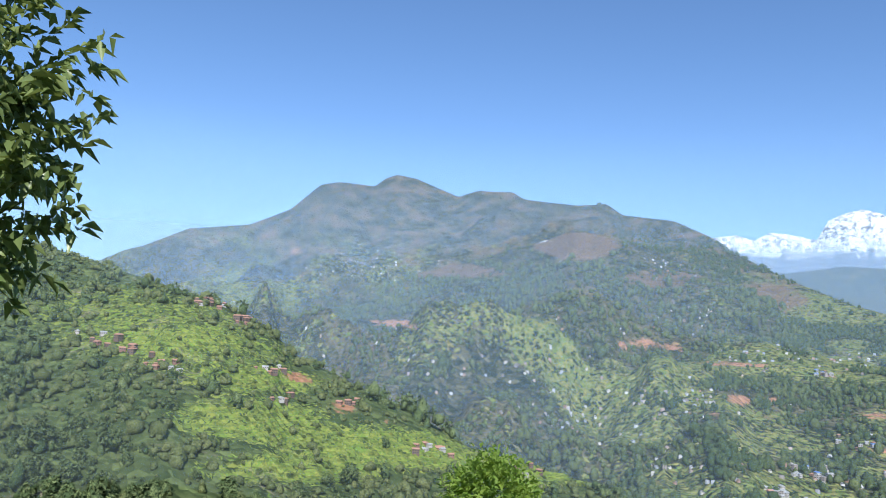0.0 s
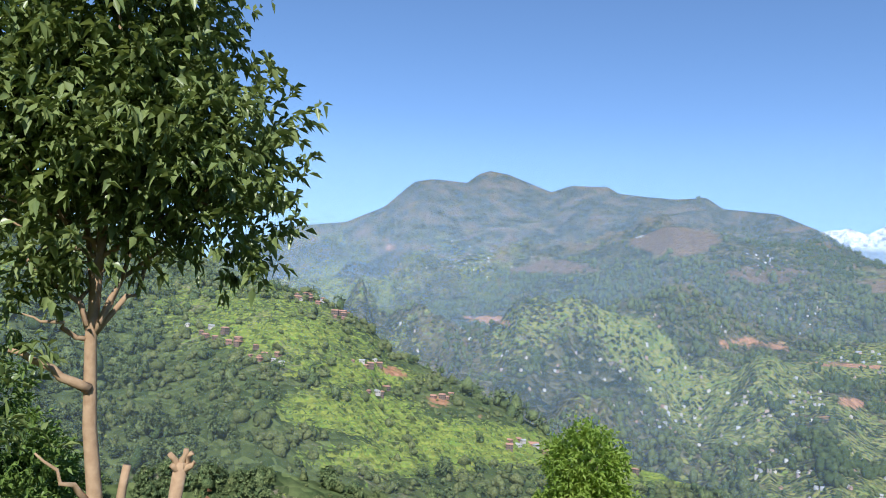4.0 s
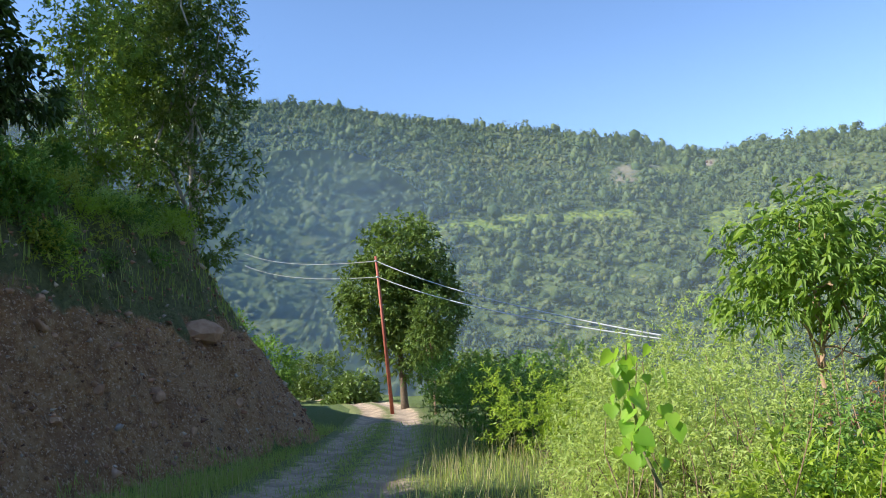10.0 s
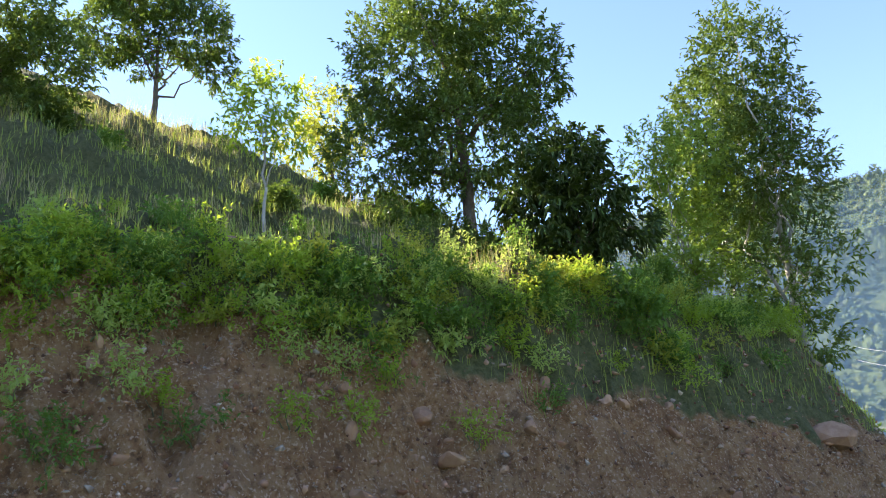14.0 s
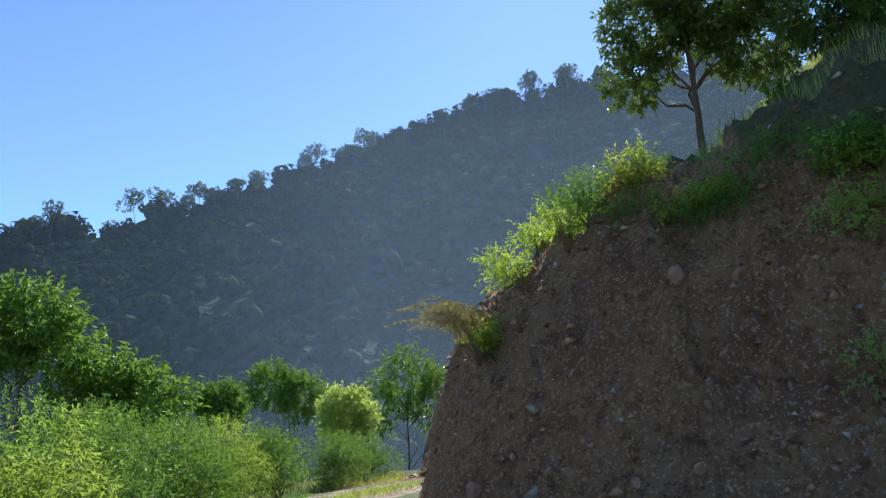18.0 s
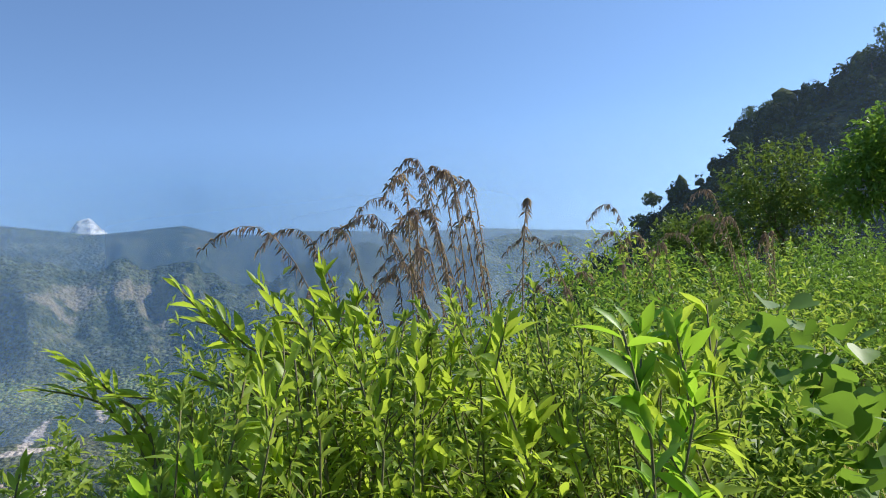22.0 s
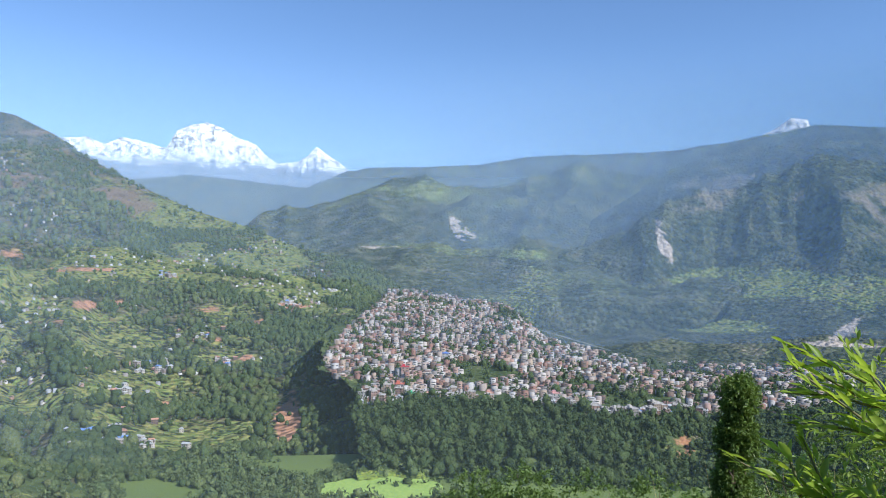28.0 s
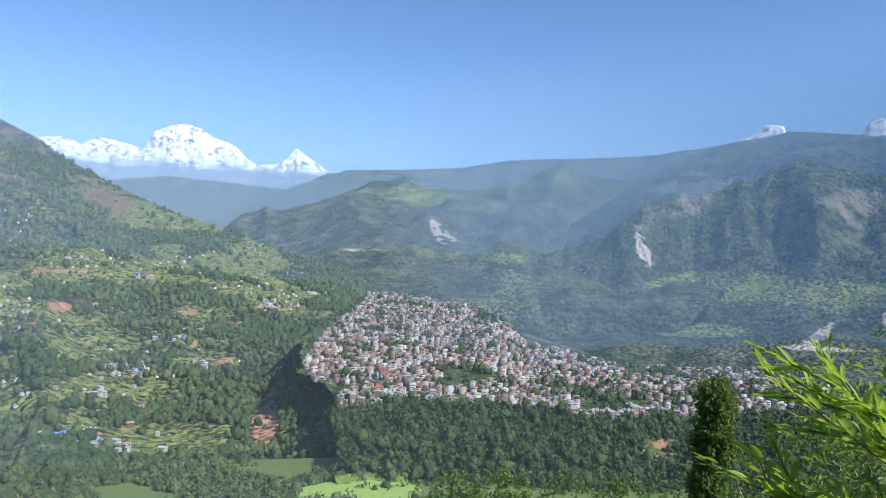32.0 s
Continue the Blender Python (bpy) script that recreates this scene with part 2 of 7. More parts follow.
class Slope:
    """A hillside seen across a valley: a foot line, a crest line and a broken surface between them."""

    def __init__(self, name, az0, az1, crest, crest_r, foot_r, foot_z, power, na, ns, rough, scale, seed, material,
                 label, category, back=0.35, gully=0.0, cover=None, crest_rough=0.12, bench=None, terrace=0.0, calm=None, lean=None, fold=None):
        self.az0, self.az1 = az0, az1
        az = np.linspace(az0, az1, na)
        u = np.concatenate([np.linspace(0, 1, ns), 1 + np.linspace(0, 1, 9)[1:]])
        A, U = np.meshgrid(az, u, indexing="ij")
        if lean:
            # the end of the slope runs back unevenly instead of in one straight edge
            A = A + np.clip(1 - (az1 - A) / 5, 0, 1) * (np.interp(U, lean[0], lean[1]) + (fractal(U * 9, U * 0 + 3.3, 3, seed + 9) - 0.5) * 1.6)
        rf, rc = np.broadcast_to(foot_r(A), A.shape), np.broadcast_to(crest_r(A), A.shape)
        zf, zc = np.broadcast_to(foot_z(A), A.shape), rc * np.tan(np.radians(crest(A))) + EYE
        front = np.minimum(U, 1)
        R = rf + (rc - rf) * front + (U > 1) * (U - 1) * rc * back
        if fold:
            R = R + fold(A, front)
        R = np.minimum(R, 4950)
        p = front ** power
        if bench:
            p = bench(A, front, p)
        Z = zf + (zc - zf) * p - (U > 1) * (U - 1) * (0.5 * np.abs(zc - zf) + 70)
        x, y = -np.sin(np.radians(A)) * R, np.cos(np.radians(A)) * R
        wobble = (fractal(x / scale, y / scale, 6, seed) - 0.5) * 2
        if gully:
            wobble = wobble + gully * (ridged(A * rc[:1, :1] / 57.3 / scale + wobble * 0.25, R / scale * 0.6, 5, seed + 50) - 0.55) * 2
        if calm:
            wobble = wobble * calm(A, front)
        fade = np.sin(np.pi * np.clip(front, 0, 1)) ** 0.6 * (1 - crest_rough) + crest_rough
        Z = Z + wobble * rough * fade
        self.grid = (A, U, x, y, Z)
        self.shape = A.shape
        n, k = A.shape
        i, j = np.meshgrid(np.arange(n - 1), np.arange(k - 1), indexing="ij")
        q = i * k + j
        faces = np.stack([q, q + 1, q + k + 1, q + k], -1).reshape(-1, 4)
        EL = np.degrees(np.arctan2(Z - EYE, np.hypot(x, y)))
        masks = cover(A, EL, x, y, U) if cover else {}
        if terrace:
            steps = np.round(Z / terrace) * terrace
            k_ = np.clip(masks["field"], 0, 1) * 0.9
            Z[:] = Z * (1 - k_) + steps * k_
        Z[:, 0] -= 70
        verts = np.stack([x, y, Z], -1).reshape(-1, 3)
        me = array_mesh(name, verts, faces, material)
        EL = np.degrees(np.arctan2(Z - EYE, np.hypot(x, y)))
        self.el = EL
        self.masks = {}
        for key in ("field", "soil", "rock"):
            v = np.broadcast_to(masks.get(key, np.zeros(A.shape)), A.shape)
            self.masks[key] = v
            at = me.attributes.new(key, 'FLOAT', 'POINT')
            at.data.foreach_set("value", np.ascontiguousarray(v, dtype=np.float32).ravel())
        self.ob = tagged(new(name, me), label, category, kind="structure")

    def pick(self, rng, count, keep):
        """Random places on the front: keep(A, EL, masks) gives the odds."""
        A, U, x, y, Z = self.grid
        w = np.clip(keep(A, self.el, x, y, self.masks), 0, None) * (U < 1.0)
        w[0], w[-1] = 0, 0
        w[:, 0] = 0
        area = np.abs(np.gradient(x, axis=0) * np.gradient(y, axis=1) - np.gradient(x, axis=1) * np.gradient(y, axis=0))
        w = (w * area).ravel()
        idx = rng.choice(len(w), count, p=w / w.sum())
        i, j = np.unravel_index(idx, A.shape)
        fi, fj = rng.random(count), rng.random(count)
        out = []
        for G in (x, y, Z):
            a, b = G[i, j], G[np.minimum(i + 1, A.shape[0] - 1), j]
            c, d = G[i, j + 1], G[np.minimum(i + 1, A.shape[0] - 1), j + 1]
            out.append((a * (1 - fi) + b * fi) * (1 - fj) + (c * (1 - fi) + d * fi) * fj)
        return np.stack(out, -1)


def blob(A, E, a, e, wa, we):
    """1 inside an oval patch around a heading and a height angle, falling to 0."""
    return np.clip(1.4 - ((A - a) / wa) ** 2 - ((E - e) / we) ** 2, 0, 1)


def ball(level):
    bm = bmesh.new()
    bmesh.ops.create_icosphere(bm, subdivisions=level, radius=1)
    bm.verts.ensure_lookup_table()
    v = np.array([q.co for q in bm.verts])
    f = np.array([[q.index for q in p.verts] for p in bm.faces])
    bm.free()
    return v, f


def woods(name, places, sizes, level, rng, material, label, tall=1.25, category="forest", ragged=0.2, lobes=1, sprays=0):
    """Many trees as one object: each crown an uneven heap of a few lumpy clumps with leaf sprays standing off it, no two alike."""
    foot, full = places, sizes
    bv, bf = ball(level)
    if lobes > 1:
        off = rng.normal(0, 0.24, size=(len(places), lobes, 3)) * np.array([1, 1, 0.8])
        off[:, :, 2] += 0.1 * (off[:, :, 2] < -0.1)
        places = (places[:, None, :] + off * sizes[:, None, None] * np.array([1, 1, tall])).reshape(-1, 3)
        sizes = (sizes[:, None] * rng.uniform(0.45, 0.8, size=(len(sizes), lobes))).ravel()
    n, k = len(places), len(bv)
    rad = rng.normal(1.0, ragged, size=(n, k, 1)).clip(0.5, 1.5)
    v = bv[None] * rad * (sizes * 0.5)[:, None, None]
    v = v * np.concatenate([rng.uniform(0.75, 1.2, size=(n, 1, 2)), rng.uniform(0.8, 1.25, size=(n, 1, 1)) * tall], 2)
    up = v[:, :, 2:] + (sizes * 0.5 * tall * 0.75)[:, None, None]
    v = np.concatenate([v[:, :, :2] * (1.12 - 0.28 * up / (sizes * tall)[:, None, None]), up], 2)
    v = (v + places[:, None, :]).reshape(-1, 3)
    f = (np.arange(n)[:, None, None] * k + bf[None]).reshape(-1, 3)
    if sprays:
        m = len(foot) * sprays
        d = rng.normal(size=(m, 3))
        d[:, 2] = np.abs(d[:, 2]) * 0.9
        d /= np.linalg.norm(d, axis=1, keepdims=True)
        S = np.repeat(full, sprays)[:, None]
        o = np.repeat(foot, sprays, axis=0) + d * S * rng.uniform(0.32, 0.62, size=(m, 1)) * np.array([1, 1, tall]) + np.array([0, 0, 1.0]) * S * 0.42 * tall
        a = d + rng.normal(size=(m, 3)) * 0.6
        a = a / np.linalg.norm(a, axis=1, keepdims=True)
        b = np.cross(a, rng.normal(size=(m, 3)))
        b /= np.maximum(np.linalg.norm(b, axis=1, keepdims=True), 1e-6)
        g_ = S * rng.uniform(0.10, 0.2, size=(m, 1))
        c_ = np.cross(a, b)
        w = np.stack([o + b * g_, o + c_ * g_, o - b * g_ + a * g_ * 0.4], 1).reshape(-1, 3)
        f = np.concatenate([f, len(v) + np.arange(m * 3).reshape(-1, 3)])
        v = np.concatenate([v, w])
    return tagged(new(name, array_mesh(name, v, f, material, smooth=True)), label, category, kind="stuff")

# ---- the ground near the track ----
ALONG, INTO = Vector((0.896, -0.446, 0)), Vector((-0.446, -0.896, 0))
WALL = 8.0


def track_level(x, y):
    return 0.082 * np.clip(ALONG.x * x + ALONG.y * y, -60, 6.6)


def smin(a, b, k):
    h = np.clip(0.5 + 0.5 * (b - a) / k, 0, 1)
    return b * (1 - h) + a * h - k * h * (1 - h)


def inside(x, y):
    """How far a place lies inside the cut hill."""
    n = INTO.x * x + INTO.y * y
    d = n - WALL
    la, lb = ahead(86.6, 20), ahead(197, 11)
    # left and right flanks of the hill's nose
    a = math.radians(97)
    dl = (x - la.x) * -math.cos(a) + (y - la.y) * -math.sin(a)
    b = math.radians(196)
    dr = (x - lb.x) * math.cos(b) + (y - lb.y) * math.sin(b)
    dr = np.interp(dr, [-60, 0, 1.1, 4.6, 60], [-69, 0, 1.43, 2.7, 66])
    return smin(smin(d, dl * 0.75, 1.0), dr, 0.8)


TRACK_LINE = [(-62, 2.0), (-48, 4.6), (-36, 4.6), (-26, 3.3), (-18, 1.9), (-11, 0.4), (-6, -1.3), (-1.7, -3.4), (2.5, -5.3), (4.3, -8.0), (5.6, -12), (5.7, -15.5), (4.4, -19.5), (0.6, -25.5), (-4, -31)]


def smooth_line(pts, per=10):
    out = []
    P = [Vector((*p, 0)) for p in pts]
    for i in range(len(P) - 1):
        a, b, c_, d_ = P[max(i - 1, 0)], P[i], P[i + 1], P[min(i + 2, len(P) - 1)]
        for s in range(per):
            t = s / per
            out.append(0.5 * ((2 * b) + (c_ - a) * t + (2 * a - 5 * b + 4 * c_ - d_) * t * t + (3 * b - a - 3 * c_ + d_) * t ** 3))
    return out + [P[-1]]


line = smooth_line(TRACK_LINE)
LINE_XY = np.array([(p.x, p.y) for p in line])[::2]


def beside_track(x, y):
    """Distance from the middle of the track."""
    best = np.full(x.shape, 1e9)
    for px, py in LINE_XY:
        best = np.minimum(best, (x - px) ** 2 + (y - py) ** 2)
    return np.sqrt(best)


def ground_level(x, y):
    x, y = np.asarray(x, float), np.asarray(y, float)
    n = INTO.x * x + INTO.y * y
    z = track_level(x, y)
    near = np.hypot(x, y) < 140
    gap = np.full(x.shape, 99.0)
    if near.any():
        gap[near] = beside_track(x[near], y[near])
    out = np.maximum(-n - 2.4, 0)
    out = np.maximum(out, np.where(inside(x, y) < 0, gap - 6.5, 0))
    z = z - 0.62 * (np.sqrt(out ** 2 + 1.2) - 1.095)
    d = inside(x, y)
    rough = fractal(x * 0.9, y * 0.9, 4, 3) - 0.5
    rise = np.where(d > 0, np.minimum(d, 2.6) * 1.95, 0)
    rise = rise + np.maximum(d - 2.6, 0) * 0.30 + np.maximum(d - 4.5, 0) * 0.40
    rise = rise + np.clip(d, 0, 1) * (rough * 1.4 + (ridged(x * 1.5, y * 1.5, 5, 5) - 0.55) * 0.95 + (ridged(x * 5, y * 5, 3, 15) - 0.55) * 0.36)
    z = z - 0.2 * np.clip(1.75 - gap, 0, 0.4) / 0.4
    z = z + rise + (fractal(x * 0.35, y * 0.35, 3, 8) - 0.5) * 0.35 * np.clip((np.abs(n - 3.5) - 2.5) / 3, 0, 1)
    far = np.hypot(x, y)
    low = -147 + (fractal(x / 260, y / 260, 4, 12) - 0.5) * 14 - np.clip(far - 640, 0, 140) * 0.6
    z = np.maximum(z, low - np.clip(far - 600, 0, 800) * 0.02)
    return np.minimum(z, 46 + 0 * x)


def polar_ground():
    rad = np.concatenate([np.linspace(0.0, 7.2, 28), np.linspace(7.3, 18, 115), np.linspace(18.3, 30, 45), np.geomspace(30.5, 4900, 60)])
    az = np.linspace(0, 360, 721)
    A, R = np.meshgrid(np.radians(az), rad, indexing="ij")
    x, y = -np.sin(A) * R, np.cos(A) * R
    z = ground_level(x, y)
    n, k = A.shape
    i, j = np.meshgrid(np.arange(n - 1), np.arange(k - 1), indexing="ij")
    q = i * k + j
    return np.stack([x, y, z], -1).reshape(-1, 3), np.stack([q, q + k, q + k + 1, q + 1], -1).reshape(-1, 4), x, y, z


n = Nodes("earth_and_grass", 0.95)
fine, mid = n.noise(9, 6, 0.7), n.noise(1.1, 4)
grass = n.mix(n.step(fine, 0.3, 0.7), (0.09, 0.14, 0.03), (0.20, 0.26, 0.06))
soil = n.ramp(fine, [(0.28, (0.13, 0.055, 0.022)), (0.48, (0.47, 0.225, 0.088)), (0.74, (0.70, 0.44, 0.24))])
soil = n.mix(n.step(n.noise(2.6, 5, 0.7), 0.48, 0.60), soil, (0.54, 0.30, 0.145))
soil = n.mix(n.math('MULTIPLY', n.step(n.noise(0.9, 6, 0.75), 0.52, 0.60), 0.6), soil, (0.30, 0.135, 0.06))
soil = n.mix(n.step(n.noise(22, 3, 0.6), 0.57, 0.62), soil, (0.74, 0.50, 0.33))
soil = n.mix(n.math('MULTIPLY', n.step(n.noise(3.4, 6, 0.75), 0.46, 0.36), 0.6), soil, (0.10, 0.042, 0.02))
cut = n.math('SUBTRACT', n.math('ADD', n.attr("cut"), n.math('MULTIPLY', mid, 1.5)), 0.75)
grass = n.mix(n.attr("litter"), grass, n.mix(n.step(fine, 0.3, 0.7), (0.095, 0.10, 0.035), (0.235, 0.235, 0.085)))
n.color(n.mix(n.step(cut, 0.42, 0.58), grass, soil))
n.bump(n.math('ADD', n.noise(3.2, 8, 0.72), n.math('MULTIPLY', fine, 0.4)), 1.0, 0.35)
m_ground = n.m

gv, gf, gx, gy, gz = polar_ground()
me = array_mesh("ground", gv, gf, m_ground)
d = inside(gx, gy)
at = me.attributes.new("cut", 'FLOAT', 'POINT')
at.data.foreach_set("value", (np.clip((d + np.where((np.degrees(np.arctan2(-gx, gy)) % 360 > 182) & (np.degrees(np.arctan2(-gx, gy)) % 360 < 218) & (np.hypot(gx, gy) < 24), 2.6, 0.1)) * 4, 0, 1) * np.clip((np.interp(np.degrees(np.arctan2(-gx, gy)) % 360, [96, 115, 142, 170, 181], [3.5, 4.0, 5.2, 5.4, 6.6]) - (gz - track_level(gx, gy))) * 0.8, 0, 1)).astype(np.float32).ravel())
at = me.attributes.new("litter", 'FLOAT', 'POINT')
at.data.foreach_set("value", np.clip(d * 2, 0, 1).astype(np.float32).ravel())
ground = tagged(new("ground", me), "grassy hillside ground with a red earth cutting above a track", "ground", kind="structure")

# ---- hills and mountains ----
c = curve_of
hill_crest = c([(-44, -28), (-32, -22), (-24, -15), (-17, -10.8), (-14.7, -9.2), (-9, -8.2), (-3.6, -7.1), (0.6, -4.9), (5, -3.1), (9.4, -1.2), (11, 0.5), (14.4, 2.2), (18, 3.2), (26, 5.2), (36, 7.7),
                (40.7, 8.8), (45.1, 9.9), (49.5, 10.6), (53.3, 10.5), (59, 10.5), (61.5, 11.4), (70, 13.3), (76.5, 14.5), (80.3, 15.1), (85.3, 16.2), (93, 16.5), (104, 16.8), (125, 15)])
hill_crest_ = hill_crest
hill_crest = lambda a: hill_crest_(a) - 0.28
hill_dist = c([(-44, 380), (-24, 420), (-10, 470), (5, 520), (18, 560), (26, 700), (36, 820), (60, 880), (125, 900)])


def hill_cover(A, E, x, y, U):
    f = blob(A, E, 70.5, 6.4, 8.5, 0.55) + blob(A, E, 37.2, 2.6, 4.2, 0.75) + blob(A, E, 45.3, 6.1, 3.2, 0.5)
    f = f + blob(A, E, 12, -6.0, 5.5, 1.6) + blob(A, E, 3, -7.8, 8, 1.6) + blob(A, E, -8, -8.6, 6, 1.2) + blob(A, E, 9, -9.5, 6, 1.0)
    f = f + blob(A, E, 12, -3.3, 5, 0.9) + 0.62 * blob(A, E, 20, 0.5, 7, 2.4) + 0.6 * blob(A, E, 15, -1.5, 6, 1.6)
    f = f + 0.55 * blob(A, E, 60, 9.2, 3, 0.5) + 0.5 * blob(A, E, 55, 5.2, 5, 1.2)
    s = blob(A, E, 8.9, -2.9, 1.3, 0.5) + blob(A, E, 5.4, -5.0, 1.0, 0.6) + blob(A, E, 33.2, 4.4, 1.4, 0.35) + 0.8 * blob(A, E, 2.5, -5.9, 0.6, 0.3)
    r = blob(A, E, 63.8, 9.3, 1.3, 0.7) + 0.8 * blob(A, E, 58, 9.5, 1.2, 0.3)
    return {"field": f, "soil": s, "rock": r}


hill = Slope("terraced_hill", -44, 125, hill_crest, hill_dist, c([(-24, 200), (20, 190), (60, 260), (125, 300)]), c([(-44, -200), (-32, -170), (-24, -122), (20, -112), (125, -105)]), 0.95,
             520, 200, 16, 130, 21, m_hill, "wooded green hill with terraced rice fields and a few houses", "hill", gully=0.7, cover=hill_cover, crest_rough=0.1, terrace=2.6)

peak_crest = c([(-60, -6.0), (-50, -3.0), (-46, -2), (-43, 0.1), (-37.5, 1.5), (-33.3, 3.1), (-30.1, 4.0), (-26.3, 5.6), (-22.6, 7.5), (-20.9, 8.7), (-18.4, 9.8), (-14.7, 10.2), (-13.5, 11.0), (-11.4, 10.8), (-7.3, 11.2),
                (-6.4, 11.7), (-3.7, 11.7), (-2.2, 11.2), (1.1, 12.4), (2.6, 12.6), (3.4, 12.3), (4.3, 11.6), (7.1, 11.7), (8.4, 11.4), (10.5, 9.4), (13.4, 8.0), (17.6, 7.3), (24, 4), (34, 0)])
peak_dist = c([(-60, 1900), (-50, 1900), (-46, 1800), (-37, 1900), (-30, 2100), (-22, 2500), (-14, 3000), (0, 3500), (34, 3600)])


def peak_cover(A, E, x, y, U):
    lum = fractal(x / 120, y / 120, 4, 77)
    f = np.clip((1.4 - np.abs(E + 0.5) * 0.30), 0, 1) * np.clip((lum - 0.40) * 5, 0, 1) * 0.9
    f = f + 0.45 * np.clip((9 - E) * 0.5, 0, 1) * np.clip((lum - 0.36) * 4, 0, 1)
    f = f + 0.9 * blob(A, E, 12.5, 3.4, 2.6, 1.5) * np.clip((lum - 0.35) * 5, 0, 1)
    f = f + 0.8 * blob(A, E, -31, 3.2, 5.5, 0.7) + 0.8 * blob(A, E, -25, -5.5, 3, 0.8) + 0.7 * blob(A, E, -27, -8.5, 4.5, 1.2)
    f = f + 0.8 * blob(A, E, -15, -5, 4, 1.6) + 0.7 * blob(A, E, -36, -1.0, 5, 1.5) * np.clip((lum - 0.4) * 5, 0, 1)
    s = blob(A, E, 2.0, 1.2, 2.3, 0.33) + 0.9 * blob(A, E, -17, 0.6, 2.8, 0.45) + 0.6 * blob(A, E, 9.8, 6.3, 0.4, 0.3) + blob(A, E, -20, -3.9, 2.6, 0.22)
    s = s + blob(A, E, -23, -0.3, 3.2, 0.2) + 0.9 * blob(A, E, -29, -0.6, 0.9, 0.25) + blob(A, E, -34.6, -4.0, 0.7, 0.35) + 0.8 * blob(A, E, -31.5, -5.3, 1.8, 0.2)
    r = 0.3 * np.clip((E - 4.5) * 0.5, 0, 1) + 0.8 * blob(A, E, -25, 4.5, 2.2, 1.0) 
    s = s + 1.7 * blob(A, E, -36.9 - 0.15 * (E + 11), -11.0, 1.0, 2.0)
    f = f + blob(A, E, -31, -12.2, 4.5, 1.1) + 0.8 * blob(A, E, -19.5, -9.0, 3, 1.2) + 0.7 * blob(A, E, -33, -6.8, 3, 0.7)
    for a_, e_, wa, we in [(-22.9, -2.7, 0.9, 0.35), (-24.9, -2.7, 0.8, 0.25), (-31.2, -3.1, 0.9, 0.3), (-33.9, -6.6, 0.6, 0.35), (-29.4, -7.4, 1.6, 0.12), (-28.3, -9.8, 0.5, 0.3), (-30.6, -13.9, 0.7, 0.5), (-27.5, -13.8, 0.5, 0.3), (-36.9, -2.8, 1.2, 0.3)]:
        s = s + 1.3 * blob(A, E, a_, e_, wa, we)
    r = r + 0.9 * blob(A, E, -23.8, 3.8, 2.2, 1.0)
    for a_, e_, wa, we in [(-26.9, 3.9, 2.2, 0.9), (-30.5, 3.3, 2.0, 0.5), (-29.9, 1.3, 1.6, 0.5), (-30.7, -11.8, 4.5, 0.9), (-24.3, -10.5, 1.0, 0.7)]:
        f = f + 1.0 * blob(A, E, a_, e_, wa, we)
    return {"field": f, "soil": s, "rock": r}


mountain = Slope("mountain", -60, 34, peak_crest, peak_dist, c([(-60, 1780), (-48, 1700), (-45, 1200), (-42, 640), (-38, 600), (-25, 560), (0, 620), (34, 800)]), c([(-60, -170), (-46, -150), (-42, -154), (-38, -156), (-30, -156), (0, -128), (34, -110)]), 1.75,
                 520, 190, 140, 520, 31, m_far, "broad hazy mountain with patchy forest, terraces and hamlets", "mountain", gully=1.6, cover=peak_cover, crest_rough=0.04, calm=lambda A, u: np.interp(A, [-60, -24, -10], [0.12, 0.16, 1.0]) * np.interp(u, [0.75, 0.95], [1.0, 0.35]))

spur_crest = c([(-32, 0.0), (-25, 4.2), (-19, 7.0), (-15.1, 8.2), (-11.2, 9.1), (-9.2, 8.2), (-4, 6.6), (1.2, 5.4), (4.1, 4.0), (12.2, 2.0), (16, 0)])


def spur_cover(A, E, x, y, U):
    lum = fractal(x / 90, y / 90, 4, 70)
    r = 1.8 * blob(A, E, -11.3, 7.9, 3.0, 1.0) + 1.2 * blob(A, E, -1, 5.6, 5, 0.6) + 0.7 * blob(A, E, -17.5, 5.6, 3.0, 0.8) + 0.6 * blob(A, E, 6, 3.3, 3, 0.4)
    s = 0.9 * blob(A, E, -17, 0.7, 2.9, 0.5) + blob(A, E, 2.0, 1.3, 2.3, 0.33)
    f = 0.75 * np.clip((1.2 - E) * 0.6, 0, 1) * np.clip((lum - 0.42) * 6, 0, 1) + 0.6 * blob(A, E, -22, 4.0, 4, 1.0) * np.clip((lum - 0.4) * 6, 0, 1)
    return {"field": f, "soil": s, "rock": r}


spur = Slope("mountain_spur", -32, 16, spur_crest, c([(-32, 1900), (-10, 2300), (16, 2500)]), c([(-32, 1150), (16, 1300)]), c([(-32, -150), (16, -150)]), 0.9,
             320, 120, 62, 300, 41, m_far, "forested mountain spur with a bare reddish brow", "mountain", gully=0.8, cover=spur_cover, crest_rough=0.05, calm=lambda A, u: np.interp(A, [-26, -20, 5, 12], [0.3, 1.0, 1.0, 0.15]) * np.interp(u, [0.75, 0.95], [1.0, 0.4]))

far_crest = c([(-95, 8.3), (-81, 9.4), (-79, 9.8), (-74.5, 10.2), (-71, 9.4), (-65.6, 8.9), (-60, 8.8), (-54.5, 8.7), (-51, 8.1), (-47.2, 7.8), (-42.4, 7.7), (-39, 6.6), (-36.2, 5.2), (-33.3, 3.1), (-29, 1)])


